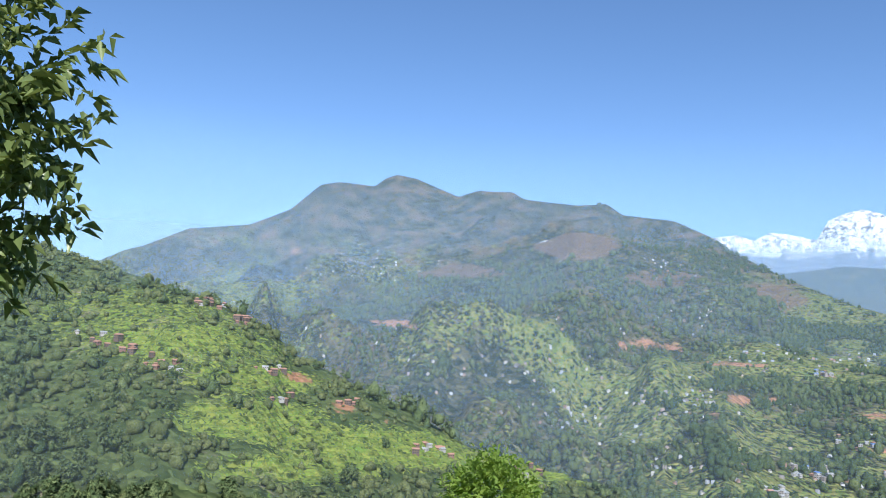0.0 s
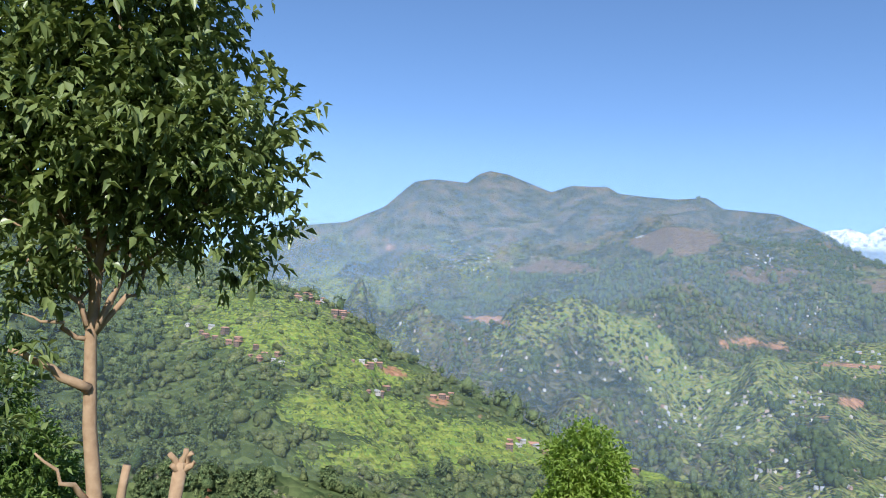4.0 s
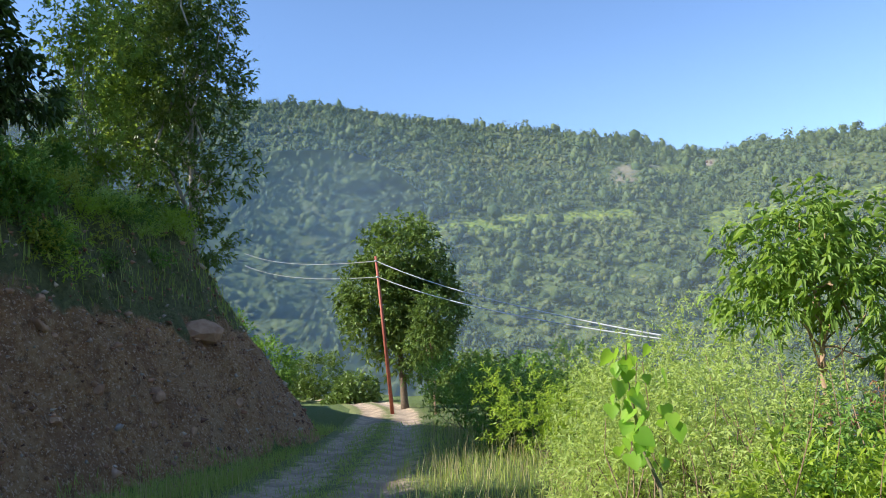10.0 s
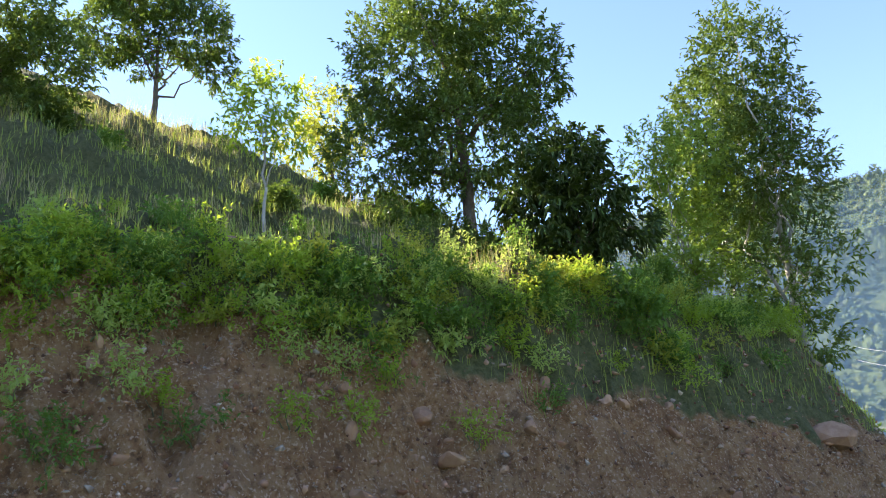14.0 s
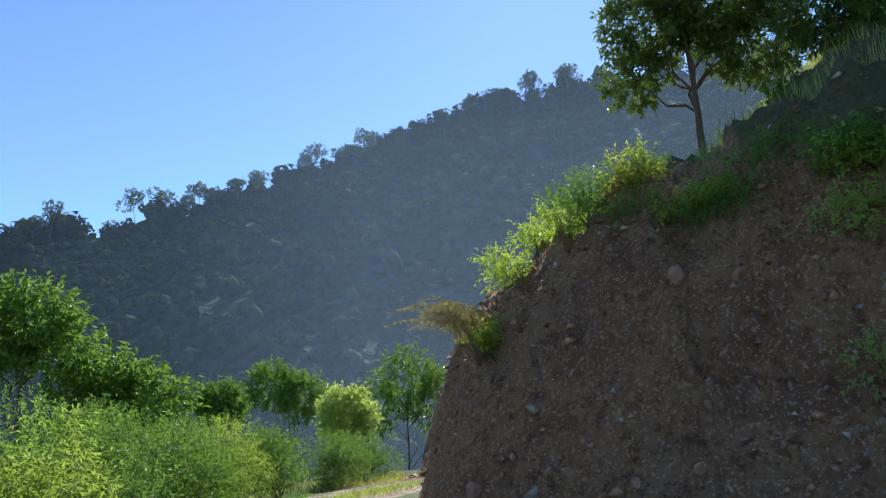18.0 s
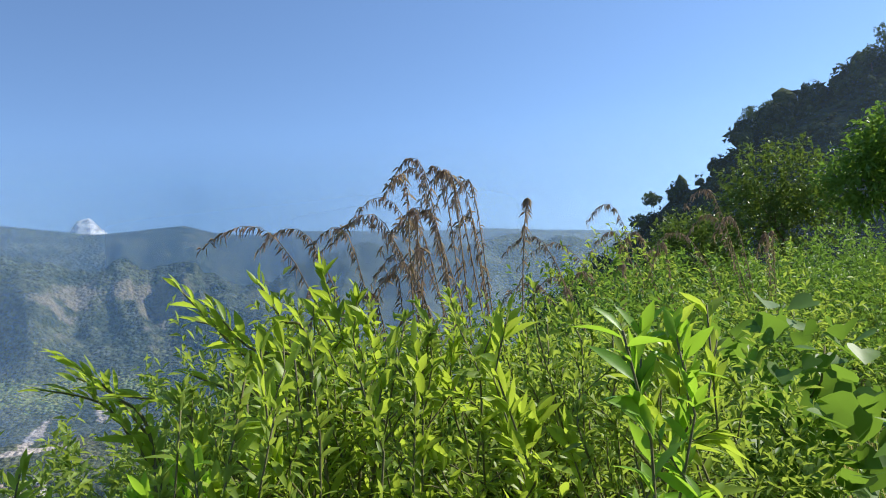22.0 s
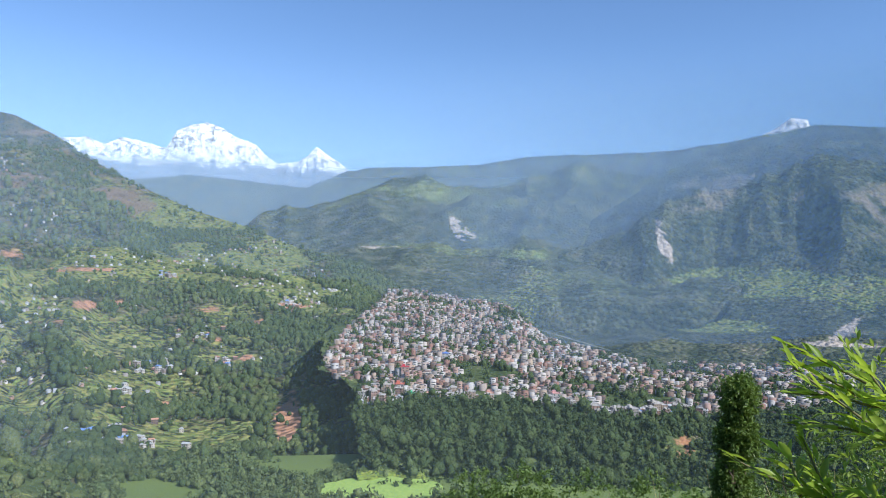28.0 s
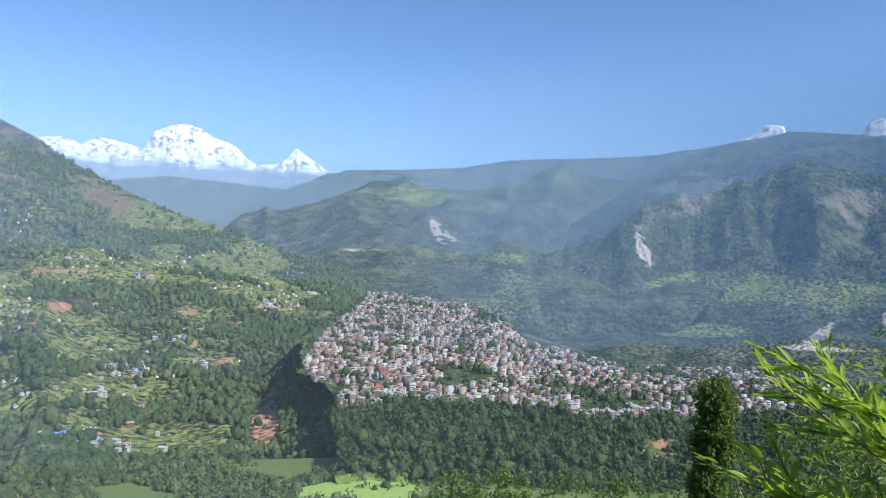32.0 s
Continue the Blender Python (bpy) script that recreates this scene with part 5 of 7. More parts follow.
part("leaves", heart_leaves(q, np.stack([rng.normal(size=16), rng.normal(size=16), -0.4 * np.ones(16)], -1), 0.11, rng), L_heart, t)

# trees by the bend of the track
tree("dark_tree", spot(81.3, 37), [oval(80.9, 37, 4.4, 3.0, 2.8), oval(82.3, 37, 1.5, 3.4, 3.0), oval(79.6, 37, 0.6, 3.0, 3.2), oval(84, 37, -1.2, 1.8, 1.6), oval(80.6, 37, -2.6, 2.6, 2.0)], 71, L_dark, m_bark_dark,
     "large dark evergreen tree behind the power pole", 2000, 11, 0.26, 0.42, girth=0.2, limbs=9, twig=0.6)
tree("young_tree", spot(79.0, 30), [oval(79, 30, 0.0, 1.2, 1.6), oval(79.2, 30, -2.4, 1.7, 1.6)], 72, L_dark, m_bark, "small leafy tree beside the power pole", 420, 11, 0.17, 0.4, girth=0.05, limbs=6)
for k, (az, r, el, w, h) in enumerate([(87.5, 60, -4.2, 2.0, 1.8), (91, 55, -3.2, 1.8, 2.0), (76, 42, -5, 2.5, 1.6), (72.5, 50, -5.5, 2.6, 1.8), (84.8, 48, -5.6, 1.5, 1.2), (68, 40, -7, 3, 2), (89.5, 75, -5, 2.2, 1.6), (94, 62, -1.0, 1.8, 2.0)]):
    b = at_el(az, r, el - h * 1.6)
    tree("young_tree", b, [oval(az, r, el, w, h), oval(az + w * 0.5, r, el - h * 0.8, w, h)], 75 + k, L_mid if k % 2 else L_dark, m_bark_dark, "light green tree below the bend of the track", 500, 9, 0.3, 0.42, girth=0.1, limbs=5, twig=0.6, group="trees below the bend")

# ---- trees on the bank ----
bank = [("slender_tree", 95.8, 21, [oval(96, 21, 25, 3.4, 5), oval(97.2, 21, 18, 3.6, 4.5), oval(94.4, 21, 17, 3.0, 3.6), oval(93.2, 21, 11, 1.8, 2.0), oval(96.8, 21, 10, 3.2, 3.2), oval(95, 21, 6, 1.9, 2.0), oval(98.5, 21, 6.5, 2.4, 2.2), oval(94.6, 21, 22, 2.6, 3.0)], L_dark, m_bark_grey, 0.13, 2100, 0.16, "tall slender tree with a pale trunk and sparse dark leaves"),
        ("slender_tree", 101.5, 20, [oval(101, 20, 19, 2.8, 4), oval(102.4, 20, 13.5, 3.0, 3.2), oval(100.4, 20, 9.5, 2.6, 2.4), oval(103.6, 20, 20, 1.8, 3), oval(104, 20, 11, 2.6, 2.0), oval(100, 20, 7.5, 2.4, 1.8)], L_fine, m_bark_grey, 0.07, 1100, 0.14, "slender tree with sunlit yellowish leaves on the bank"),
        ("slender_tree", 99, 25, [oval(99, 25, 22, 3.0, 4), oval(98.6, 25, 15, 3.0, 4), oval(101.5, 25, 18, 2.6, 3)], L_dark, m_bark_grey, 0.09, 1200, 0.18, "slender dark-leaved tree on the bank"),
        ("drooping_tree", 110.6, 16, [oval(110, 16, 20.5, 2.9, 2.4), oval(112.5, 16, 17.5, 2.8, 2.2), oval(108.4, 16, 17.6, 2.2, 2.0), oval(110.5, 16, 14.5, 2.2, 1.6), oval(106.4, 16, 15.5, 1.8, 1.6)], L_deep, m_bark_dark, 0.07, 620, 0.2, "low tree with long drooping leaves on the bank"),
        ("big_dark_tree", 118, 20, [oval(117.5, 20, 34, 6.6, 4.5), oval(114, 20, 28.5, 4.8, 5), oval(121.5, 20, 29, 6.0, 5.5), oval(117, 20, 23.5, 6.5, 4.5), oval(124.6, 20, 23, 4.5, 4), oval(111.6, 20, 27.5, 2.8, 3)], L_dark, m_bark_dark, 0.2, 3600, 0.18, "large dense dark tree on top of the bank"),
        ("sapling", 133.8, 13, [oval(133.2, 13, 27.0, 2.2, 1.6), oval(134.6, 13, 25.2, 1.8, 1.4), oval(132.2, 13, 24.6, 1.6, 1.2)], L_light, m_bark_grey, 0.035, 150, 0.13, "thin sapling with a pale stem and light leaves on the bank"),
        ("umbrella_tree", 142, 25, [oval(143.4, 25, 34.2, 3.6, 2.2), oval(139.2, 25, 31.6, 3.0, 2.6), oval(145.6, 25, 31, 2.4, 2.2), oval(137.4, 25, 29.2, 1.6, 1.4), oval(143, 25, 29.6, 2.0, 1.4)], L_dark, m_bark_dark, 0.12, 1300, 0.2, "dark tree with an open crown on the hilltop"),
        ("round_tree", 152, 19, [oval(152.6, 19, 31, 4.2, 4.2), oval(149.5, 19, 28, 3.4, 4), oval(155.4, 19, 26.5, 3.6, 3.8), oval(152, 19, 23.6, 4.5, 3)], L_dark, m_bark_dark, 0.1, 1900, 0.16, "dense rounded tree backlit on the bank"),
        ("round_tree", 160.5, 18, [oval(160, 18, 27.4, 3.6, 3.4), oval(163.4, 18, 26, 3.2, 3), oval(159, 18, 23, 3.6, 2.4)], L_dark, m_bark_dark, 0.09, 1500, 0.16, "leafy tree backlit on the bank"),
        ("tall_tree", 173.5, 23, [oval(173.5, 23, 33.5, 5, 4), oval(171, 23, 28.5, 4.4, 4), oval(176, 23, 27.8, 3.6, 3.4), oval(177.6, 23, 24.5, 2.4, 2.6), oval(168.5, 23, 25, 3.4, 3)], L_dark, m_bark_dark, 0.14, 3300, 0.2, "tall dark tree against the sun on the hilltop"),
        ("round_tree", 127.5, 26, [oval(128, 26, 25.5, 3.5, 3), oval(130.5, 26, 23.5, 3, 2.6)], L_yellow, m_bark_dark, 0.1, 420, 0.19, "sunlit tree behind the bank"),
        ("young_tree", 156.5, 10.2, [oval(156.2, 10.2, 19.5, 3.0, 3.6), oval(158.8, 10, 16.5, 2.6, 2.4), oval(155, 10, 14.0, 3.6, 2.2), oval(152, 10, 15.2, 1.8, 1.2)], L_yellow, m_twig, 0.03, 260, 0.11, "sunlit shrubby tree growing from the bank's face")]
for k, (name, az, r, lb, lm, bm_, girth, tw, lf, label) in enumerate(bank):
    base = spot(az, r)
    droop = 0.5 if name == "drooping_tree" else 0.2
    tree(name, base, lb, 900 + k, lm, bm_, label, tw, 11, lf, 0.36, girth=girth, limbs=len(lb) * 2, sag=droop, fork=0.35, twig=0.4, group="trees on the bank")

# shrubs along the bank's lip, thickest where the sun catches them
rng = np.random.default_rng(81)
for k in range(46):
    az = rng.uniform(97, 180)
    p = bank_point(az, rng.uniform(9, 15.5) if az < 125 else rng.uniform(13, 17))
    w = rng.uniform(0.2, 0.45)
    mat = [L_light, L_yellow, L_mid, L_mid][k % 4]
    shrub("bank_shrub", p, 1000 + k, mat, "low leafy shrub on the lip of the earth bank", int(170 * w / 0.5), 10, rng.uniform(0.06, 0.1), (w, w * 0.55), 0.35, "shrub", "shrubs on the bank", stems=5)
for k, (az, el, w, mat) in enumerate([(186.4, 15.5, 0.75, L_light), (189.2, 11.5, 0.6, L_light), (182.5, 17.2, 0.8, L_mid), (191, 7, 0.45, L_light), (179, 17.3, 0.7, L_yellow), (184.5, 16.6, 0.7, L_light)]):
    p = bank_point(az, el - 1.4)
    w *= 0.5
    shrub("bank_shrub", p, 1100 + k, mat, "sunlit green shrub at the end of the earth bank", int(420 * w), 12, 0.07, (w, w * 0.9), 0.35, "shrub", "shrubs on the bank")
for k in range(110):
    p = bank_point(rng.uniform(96, 168), rng.uniform(1, 9) if k % 4 == 0 else rng.uniform(9, 15))
    shrub("bank_weed", p, 1150 + k, [L_mid, L_light, L_feather][k % 3], "small green weed rooted in the earth bank", 46, 9, 0.075, (0.28, 0.2), 0.4, "weed", "weeds on the bank", stems=3)


# lush herbs between the bare earth and the lip
for k in range(110):
    az = rng.uniform(96, 150)
    lo_ = float(np.interp(az, [96, 110, 125, 150], [3.0, 5.5, 8.5, 13.5]))
    p = bank_point(az, lo_ + rng.uniform(0, 6.5))
    w = rng.uniform(0.12, 0.32)
    shrub("bank_herb", p, 2300 + k, [L_light, L_mid, L_feather, L_mid, L_yellow][k % 5], "lush green herb on the grassy shoulder of the bank", 40, 10, rng.uniform(0.06, 0.12), (w, w * 0.5), 0.36, "herb", "herbs on the bank", stems=3, rise=0.8)

# thicket on the hillside behind the lip
for k in range(34):
    az = rng.uniform(104, 171)
    r = rng.uniform(14.5, 22)
    p = spot(az, r)
    w = rng.uniform(0.9, 1.5) * (0.26 if 126 < az < 168 else 0.5)
    shrub("hillside_bush", p, 1200 + k, [L_dark, L_mid, L_dark, L_mid][k % 4], "dense leafy bush on the hillside above the bank", int(300 * w), 11, 0.13, (w, w * rng.uniform(0.7, 1.0)), 0.38, "bush", "bushes on the hillside", stems=4)


# grass on the bank and the verges
def bank_top(x, y):
    d = inside(x, y)
    return (d > np.interp(heading(x, y), [115, 142, 172, 181], [1.5, 2.6, 2.7, 3.3])) & (d < 15) & (np.hypot(x, y) < 32)


blades("bank_grass", scatter(46000, rng, lambda x, y: bank_top(x, y), -30, 12), 0.34, 0.008, rng, L_grass, "long grass covering the top of the earth bank", 0.7)
blades("bank_straw", scatter(11000, rng, lambda x, y: bank_top(x, y) & (inside(x, y) > 2.2) & (heading(x, y) < 165) & (vnoise(x * 0.5, y * 0.5, 4) > 0.5), -28, 12), 0.5, 0.004, rng, L_straw, "dry flowering grass on the top of the earth bank", 0.5)


def on_verge(p):
    """Lifts roots that stand on the track's shoulder up to its surface."""
    near_ = beside_track(p[:, 0], p[:, 1]) < 1.8
    p[near_, 2] = np.maximum(p[near_, 2], track_level(p[near_, 0], p[near_, 1]) + 0.01)
    return p


def verge(x, y):
    nn = INTO.x * x + INTO.y * y
    bare = (heading(x, y) > 180) & (heading(x, y) < 222) & (np.hypot(x, y) < 20) & (nn > 4.2 - 0.0 * x) & (inside(x, y) > -4.5)
    return (beside_track(x, y) > 1.0) & (inside(x, y) < -0.5) & ~bare & (nn > -4) & (np.hypot(x, y) > 1.6) & (np.hypot(x, y) < 24)


blades("verge_grass", on_verge(scatter(50000, rng, verge, -24, 24)), 0.24, 0.005, rng, L_grass, "grass on the verge of the track", 0.8)
blades("short_grass", on_verge(scatter(60000, rng, lambda x, y: (beside_track(x, y) > 0.85) & (beside_track(x, y) < 3.6) & (inside(x, y) < -2.6) & (heading(x, y) > 188) & (heading(x, y) < 262) & (np.hypot(x, y) < 19), -16, 16)), 0.09, 0.007, rng, L_mid, "short green grass between the track and the bushes", 0.9)
blades("verge_straw", scatter(9000, rng, lambda x, y: verge(x, y) & (vnoise(x * 0.4, y * 0.4, 9) > 0.45), -24, 24), 0.55, 0.004, rng, L_straw, "dry grass stalks on the verge of the track", 0.5)
blades("ditch_grass", scatter(9000, rng, lambda x, y: (inside(x, y) > -1.6) & (inside(x, y) < 0.15) & (np.hypot(x, y) < 26) & (heading(x, y) < 178) & (vnoise(x * 0.5, y * 0.5, 14) > 0.42), -26, 12), 0.22, 0.006, rng, L_grass, "grass at the foot of the earth bank", 0.8)
tl = np.array([(p.x, p.y) for p in line])
pk = np.repeat(tl, 160, axis=0) + rng.normal(size=(len(tl) * 160, 2)) * np.array([0.3, 0.3])
pk = pk[np.hypot(pk[:, 0], pk[:, 1]) < 26]
blades("track_grass", np.stack([pk[:, 0], pk[:, 1], track_level(pk[:, 0], pk[:, 1]) + 0.03], -1), 0.085, 0.008, rng, L_grass, "short grass along the middle of the track", 0.9)

# pale feather grass at the end of the bank
def feather(name, foot, n, h, lean_to, seed, label, mat, stem=0.005):
    r_ = np.random.default_rng(seed)
    t_ = stand(name, foot, label, "tall grass", "plume grasses")
    st, fb, fw = [], [], []
    for k in range(n):
        tip_ = Vector(foot) + Vector(lean_to) * r_.uniform(0.3, 1.0) + Vector((r_.normal() * 0.22, r_.normal() * 0.22, h * r_.uniform(0.75, 1.05)))
        pts_ = []
        for i in range(8):
            q_ = i / 7
            p_ = Vector(foot).lerp(tip_, q_)
            p_.z = foot[2] + (tip_.z - foot[2]) * (1 - (1 - q_) ** 1.3)
            pts_.append(p_)
        d_ = pts_[-1] - pts_[-2]
        for i in range(4):
            d_ = d_ + Vector((lean_to[0] * 0.06, lean_to[1] * 0.06, -0.035 * h))
            pts_.append(pts_[-1] + d_ * 0.7)
        st.append(tube(pts_, [stem * (1 - 0.07 * i) for i in range(len(pts_))], 4))
        for i in range(5, len(pts_)):
            for _ in range(15):
                fb.append(pts_[i - 1].lerp(pts_[i], r_.random()))
                fw.append(Vector((r_.normal() * 0.6, r_.normal() * 0.6, r_.normal() * 0.5 - 0.35)) + d_.normalized() * 0.8)
    for q_ in st:
        part("stalk", q_, m_dry, t_)
    tagged(part("plume", leaves(np.array(fb), np.array(fw), 0.045, 0.15, r_, sag=0.5), mat, t_), kind="stuff")
    return t_


p = bank_point(191.5, 4.5)
feather("plume_grass", p, 60, 0.95, tuple(Vector((0.34, 0.10, 0))), 131, "pale straw feather grass hanging from the bank's end", L_straw, 0.003)

# ---- the hedge and weeds on the outer side of the bend ----
rng = np.random.default_rng(91)
hedge = [(203.5, 21, 1.2, 0.9), (206.5, 19, 2.3, 1.1), (210, 17, 2.2, 1.1), (213.5, 15, 2.7, 1.1), (217, 13.5, 2.8, 1.0), (220.5, 12, 3.4, 1.0), (224, 11, 4.2, 0.95), (227.5, 10, 4.8, 0.9), (231.5, 9, 5.2, 0.9), (236, 8, 4.9, 0.8), (241, 7.2, 4.4, 0.8), (246, 6.4, 4.6, 0.7),
         (218.5, 16, 3.6, 1.1), (225.5, 13, 5.0, 1.1), (233.5, 11, 5.4, 1.0), (239, 9, 5.4, 0.9), (212, 19, 3.0, 1.2), (229, 7.5, 2.6, 0.7), (234, 6.2, 2.4, 0.65), (239.5, 5.4, 2.4, 0.6), (245, 4.8, 3.0, 0.6), (200.5, 24, 0.6, 1.0), (222, 9.4, 1.8, 0.7)]
for k, (az, r, top, w) in enumerate(hedge):
    g = spot(az, r)
    h = max(0.45, (EYE + r * math.tan(radians(top)) - g.z) / 2)
    shrub("hedge_bush", g, 1300 + k, [L_mid, L_mid, L_fine, L_mid][k % 4], "bright green leafy bush in the row along the track", int(760 * w), 13, 0.075 if r > 9 else 0.062, (w, h), 0.32, "bush", "bushes along the track", stems=9, twig=0.34)
for k, (az, r, lb, mat, lf, label) in enumerate([(230.6, 22, [oval(230.3, 22, 8.3, 2.6, 2.0), oval(232, 22, 6.2, 2.4, 2.0), oval(229.2, 22, 5.4, 2.0, 1.8)], L_dark, 0.17, "dark rounded tree beyond the bushes"),
                                                (223.2, 20, [oval(222.6, 20, 9.2, 2.3, 1.4), oval(225, 20, 7.6, 1.9, 1.3), oval(220.6, 20, 7.0, 1.8, 1.1)], L_mid, 0.2, "open-crowned tree with bright leaves beyond the bushes"),
                                                (217, 21, [oval(217.5, 21, 4.8, 2.0, 1.2), oval(215.2, 21, 3.6, 1.9, 1.2), oval(219, 21, 3.4, 1.5, 1.0)], L_mid, 0.2, "low bright-leaved tree beyond the bushes"),
                                                (197.5, 42, [oval(197, 42, 4.2, 2.2, 1.9), oval(199.5, 42, 2.2, 2.0, 1.6), oval(195, 42, 2.6, 2.0, 2.0)], L_mid, 0.26, "sunlit tree where the track bends away"),
                                                (205, 48, [oval(204.8, 48, 3.4, 1.6, 1.4), oval(207, 48, 4.4, 1.5, 1.4)], L_mid, 0.28, "rounded tree where the track bends away"),
                                                (210.5, 50, [oval(210.5, 50, 3.2, 1.5, 1.3)], L_mid, 0.28, "rounded tree beyond the bushes"),
                                                (201.5, 36, [oval(201.6, 36, 1.8, 1.6, 1.6)], L_feather, 0.24, "small tree beside the bend of the track"),
                                                (236, 24, [oval(236.4, 24, 4.4, 2.2, 1.8)], L_dark, 0.18, "dark tree beyond the bushes")]):
    low = min(q[2] - q[5] for q in lb)
    b = spot(az, r)
    b.z = min(b.z, low)
    tree("roadside_tree", b, lb, 1400 + k, mat, m_bark_dark, label, 640, 11, lf * 0.85, 0.42, girth=0.08, limbs=8, twig=0.75, group="trees beyond the bushes")
# broad-leaved climber in front of the hedge
g = spot(233.5, 4.6)
t = stand("climber", g, "climber with broad glossy heart-shaped leaves over the bushes", "climbing plant")
for _ in range(6):
    part("stem", tube(*bent(g, at_el(rng.uniform(228, 238), 4.5, rng.uniform(-9, -2)), 0.012, 0.005, rng, 5, 0.08), 5), m_twig, t)
q = np.array([at_el(232.5 + rng.normal() * 2.9, 4.5 + rng.normal() * 0.35, -7.5 + rng.normal() * 3.0) for _ in range(230)])
part("leaves", heart_leaves(q, rng.normal(size=(230, 3)) * 0.7 + np.array([0.2, 0.5, -0.6]), 0.13, rng), L_climb, t)

# brown plume grasses
for k, (az, r, el, lean, n_) in enumerate([(252.5, 4.9, 14.0, (-1.0, -0.2), 8), (254.5, 4.6, 11.5, (-0.9, 0.1), 9), (259, 4.4, 8.2, (-0.7, 0.4), 9), (240.5, 6.4, 9.2, (0.5, 0.5), 5), (244.5, 6.0, 7.4, (0.45, 0.3), 5), (234.5, 7.0, 8.2, (0.9, 0.3), 6)]):
    g = spot(az - 1.5, r)
    h = EYE + r * math.tan(radians(el)) - g.z
    feather("plume_grass", g, n_, h, (ahead(90 + az, 1).x * 0.3, ahead(90 + az, 1).y * 0.3, 0), 140 + k, "tall brown plume grass nodding above the weeds", L_plume)

# foreground weeds with lance-shaped leaves, close to the camera
def weed(g, tops, seed, leaf, mat, label, per=46, name="leafy_weed"):
    """A tall weed: bent stems from one foot, lance leaves all along them, thickest at the tips."""
    r_ = np.random.default_rng(seed)
    t_ = stand(name, g, label, "weed", "weeds at the edge")
    st, b_, w_ = [], [], []
    for tp in tops:
        pts_, rad_ = bent(g, tp, 0.006, 0.002, r_, 9, 0.07)
        st.append(tube(pts_, rad_, 5))
        for _ in range(per):
            q_ = 0.25 + 0.75 * r_.random() ** 0.55
            i = min(int(q_ * 9), 8)
            ax = (pts_[i + 1] - pts_[i]).normalized()
            b_.append(pts_[i].lerp(pts_[i + 1], q_ * 9 - i))
            w_.append(ax * (0.5 + 0.8 * q_) + Vector(r_.normal(size=3)) * 0.62 + Vector((0, 0, 0.1)))
    for q_ in st:
        part("stem", q_, m_twig, t_)
    part("leaves", leaves(np.array(b_), np.array(w_), leaf, 0.26, r_, fold=0.16, sag=0.22, rich=True), mat, t_)
    return t_


rng = np.random.default_rng(101)
SKY_LINE = curve_of([(236, 1.0), (243, 2.5), (250, 3.8), (256, 4.4), (260, 4.2), (264, 5.6), (267.5, 4.4), (269.5, -0.5), (273, -1.0), (274, -6), (278, -9), (284, -13), (292, -17)])
for k in range(64):
    az = rng.uniform(240, 277.5)
    r = rng.uniform(1.8, 3.6) if az < 272 else rng.uniform(2.2, 2.9)
    top = float(SKY_LINE(az)) - abs(rng.normal()) * (3.5 if az < 279 else 2.5) - (0 if r > 2.2 else 2.5)
    g = spot(az + rng.uniform(-4, 4), r)
    tops = []
    for _ in range(4):
        a2 = min(az + rng.normal() * 1.8, 286.5)
        tops.append(at_el(a2, r + rng.normal() * 0.12, min(top, float(SKY_LINE(a2))) - abs(rng.normal()) * 1.5))
    g.z = min(g.z, tops[0].z - 0.8)
    if r > 2.3 or k % 3 == 0:
        weed(g, tops, 1500 + k, 0.044, [L_fine, L_fine, L_light][k % 3], "feathery green weed with fine narrow leaves at the track's edge", 120)
    else:
        weed(g, tops, 1500 + k, 0.088, [L_light, L_light, L_heart][k % 3], "bright green weed with lance-shaped leaves at the track's edge", 60)
for k, (az, r, el) in enumerate([(262.5, 2.7, 5.0), (260.3, 2.7, 3.9)]):
    g = spot(az - 4, r - 0.1)
    tp = at_el(az, r, el)
    g.z = min(g.z, tp.z - 0.9)
    weed(g, [tp, tp + Vector((rng.normal() * 0.06, rng.normal() * 0.06, -0.09)), tp + Vector((rng.normal() * 0.1, rng.normal() * 0.1, -0.2))], 1600 + k, 0.088, L_light, "bright green weed stem standing above the rest", 56)
def arching(foot, sprays, seed, leaf, mat, label):
    """A shrub of arching shoots: each runs through places (heading, distance, height angle) from its tip back to the mass, with paired lance leaves."""
    r_ = np.random.default_rng(seed)
    t_ = stand("arching_shrub", foot, label, "shrub", "weeds at the edge")
    for places in sprays:
        way = [foot.lerp(at_el(*places[-1]), 0.5) - Vector((0, 0, 0.15))] + [at_el(*q) for q in reversed(places)]
        pts = [Vector(p) for p in smooth_line3(way)]
        n_ = len(pts)
        part("shoot", tube(pts, [0.0065 - 0.0045 * i / n_ for i in range(n_)], 5), m_twig, t_)
        b_, w_, l_ = [], [], []
        run = 0.0
        for i in range(1, n_):
            ax = pts[i] - pts[i - 1]
            run += ax.length
            if run < 0.022:
                continue
            run = 0.0
            ax.normalize()
            q = i / (n_ - 1)
            sd = ax.cross(Vector((0, 0, 1))).normalized()
            for sgn in (-1, 1):
                b_.append(pts[i] + Vector(r_.normal(size=3)) * 0.004)
                w_.append(ax * (0.45 + 0.9 * q ** 4) + sd * sgn * 0.75 * (1 - 0.6 * q ** 4) + Vector((0, 0, 0.30)) + Vector(r_.normal(size=3)) * 0.30)
                l_.append(leaf * (0.75 + 0.5 * math.sin(math.pi * min(q * 1.05, 1))))
        b_, w_ = np.array(b_), np.array(w_)
        part("leaves", leaves(b_, w_, np.array(l_)[:, None], 0.23, r_, fold=0.22, sag=0.2, rich=True), mat, t_)
    return t_


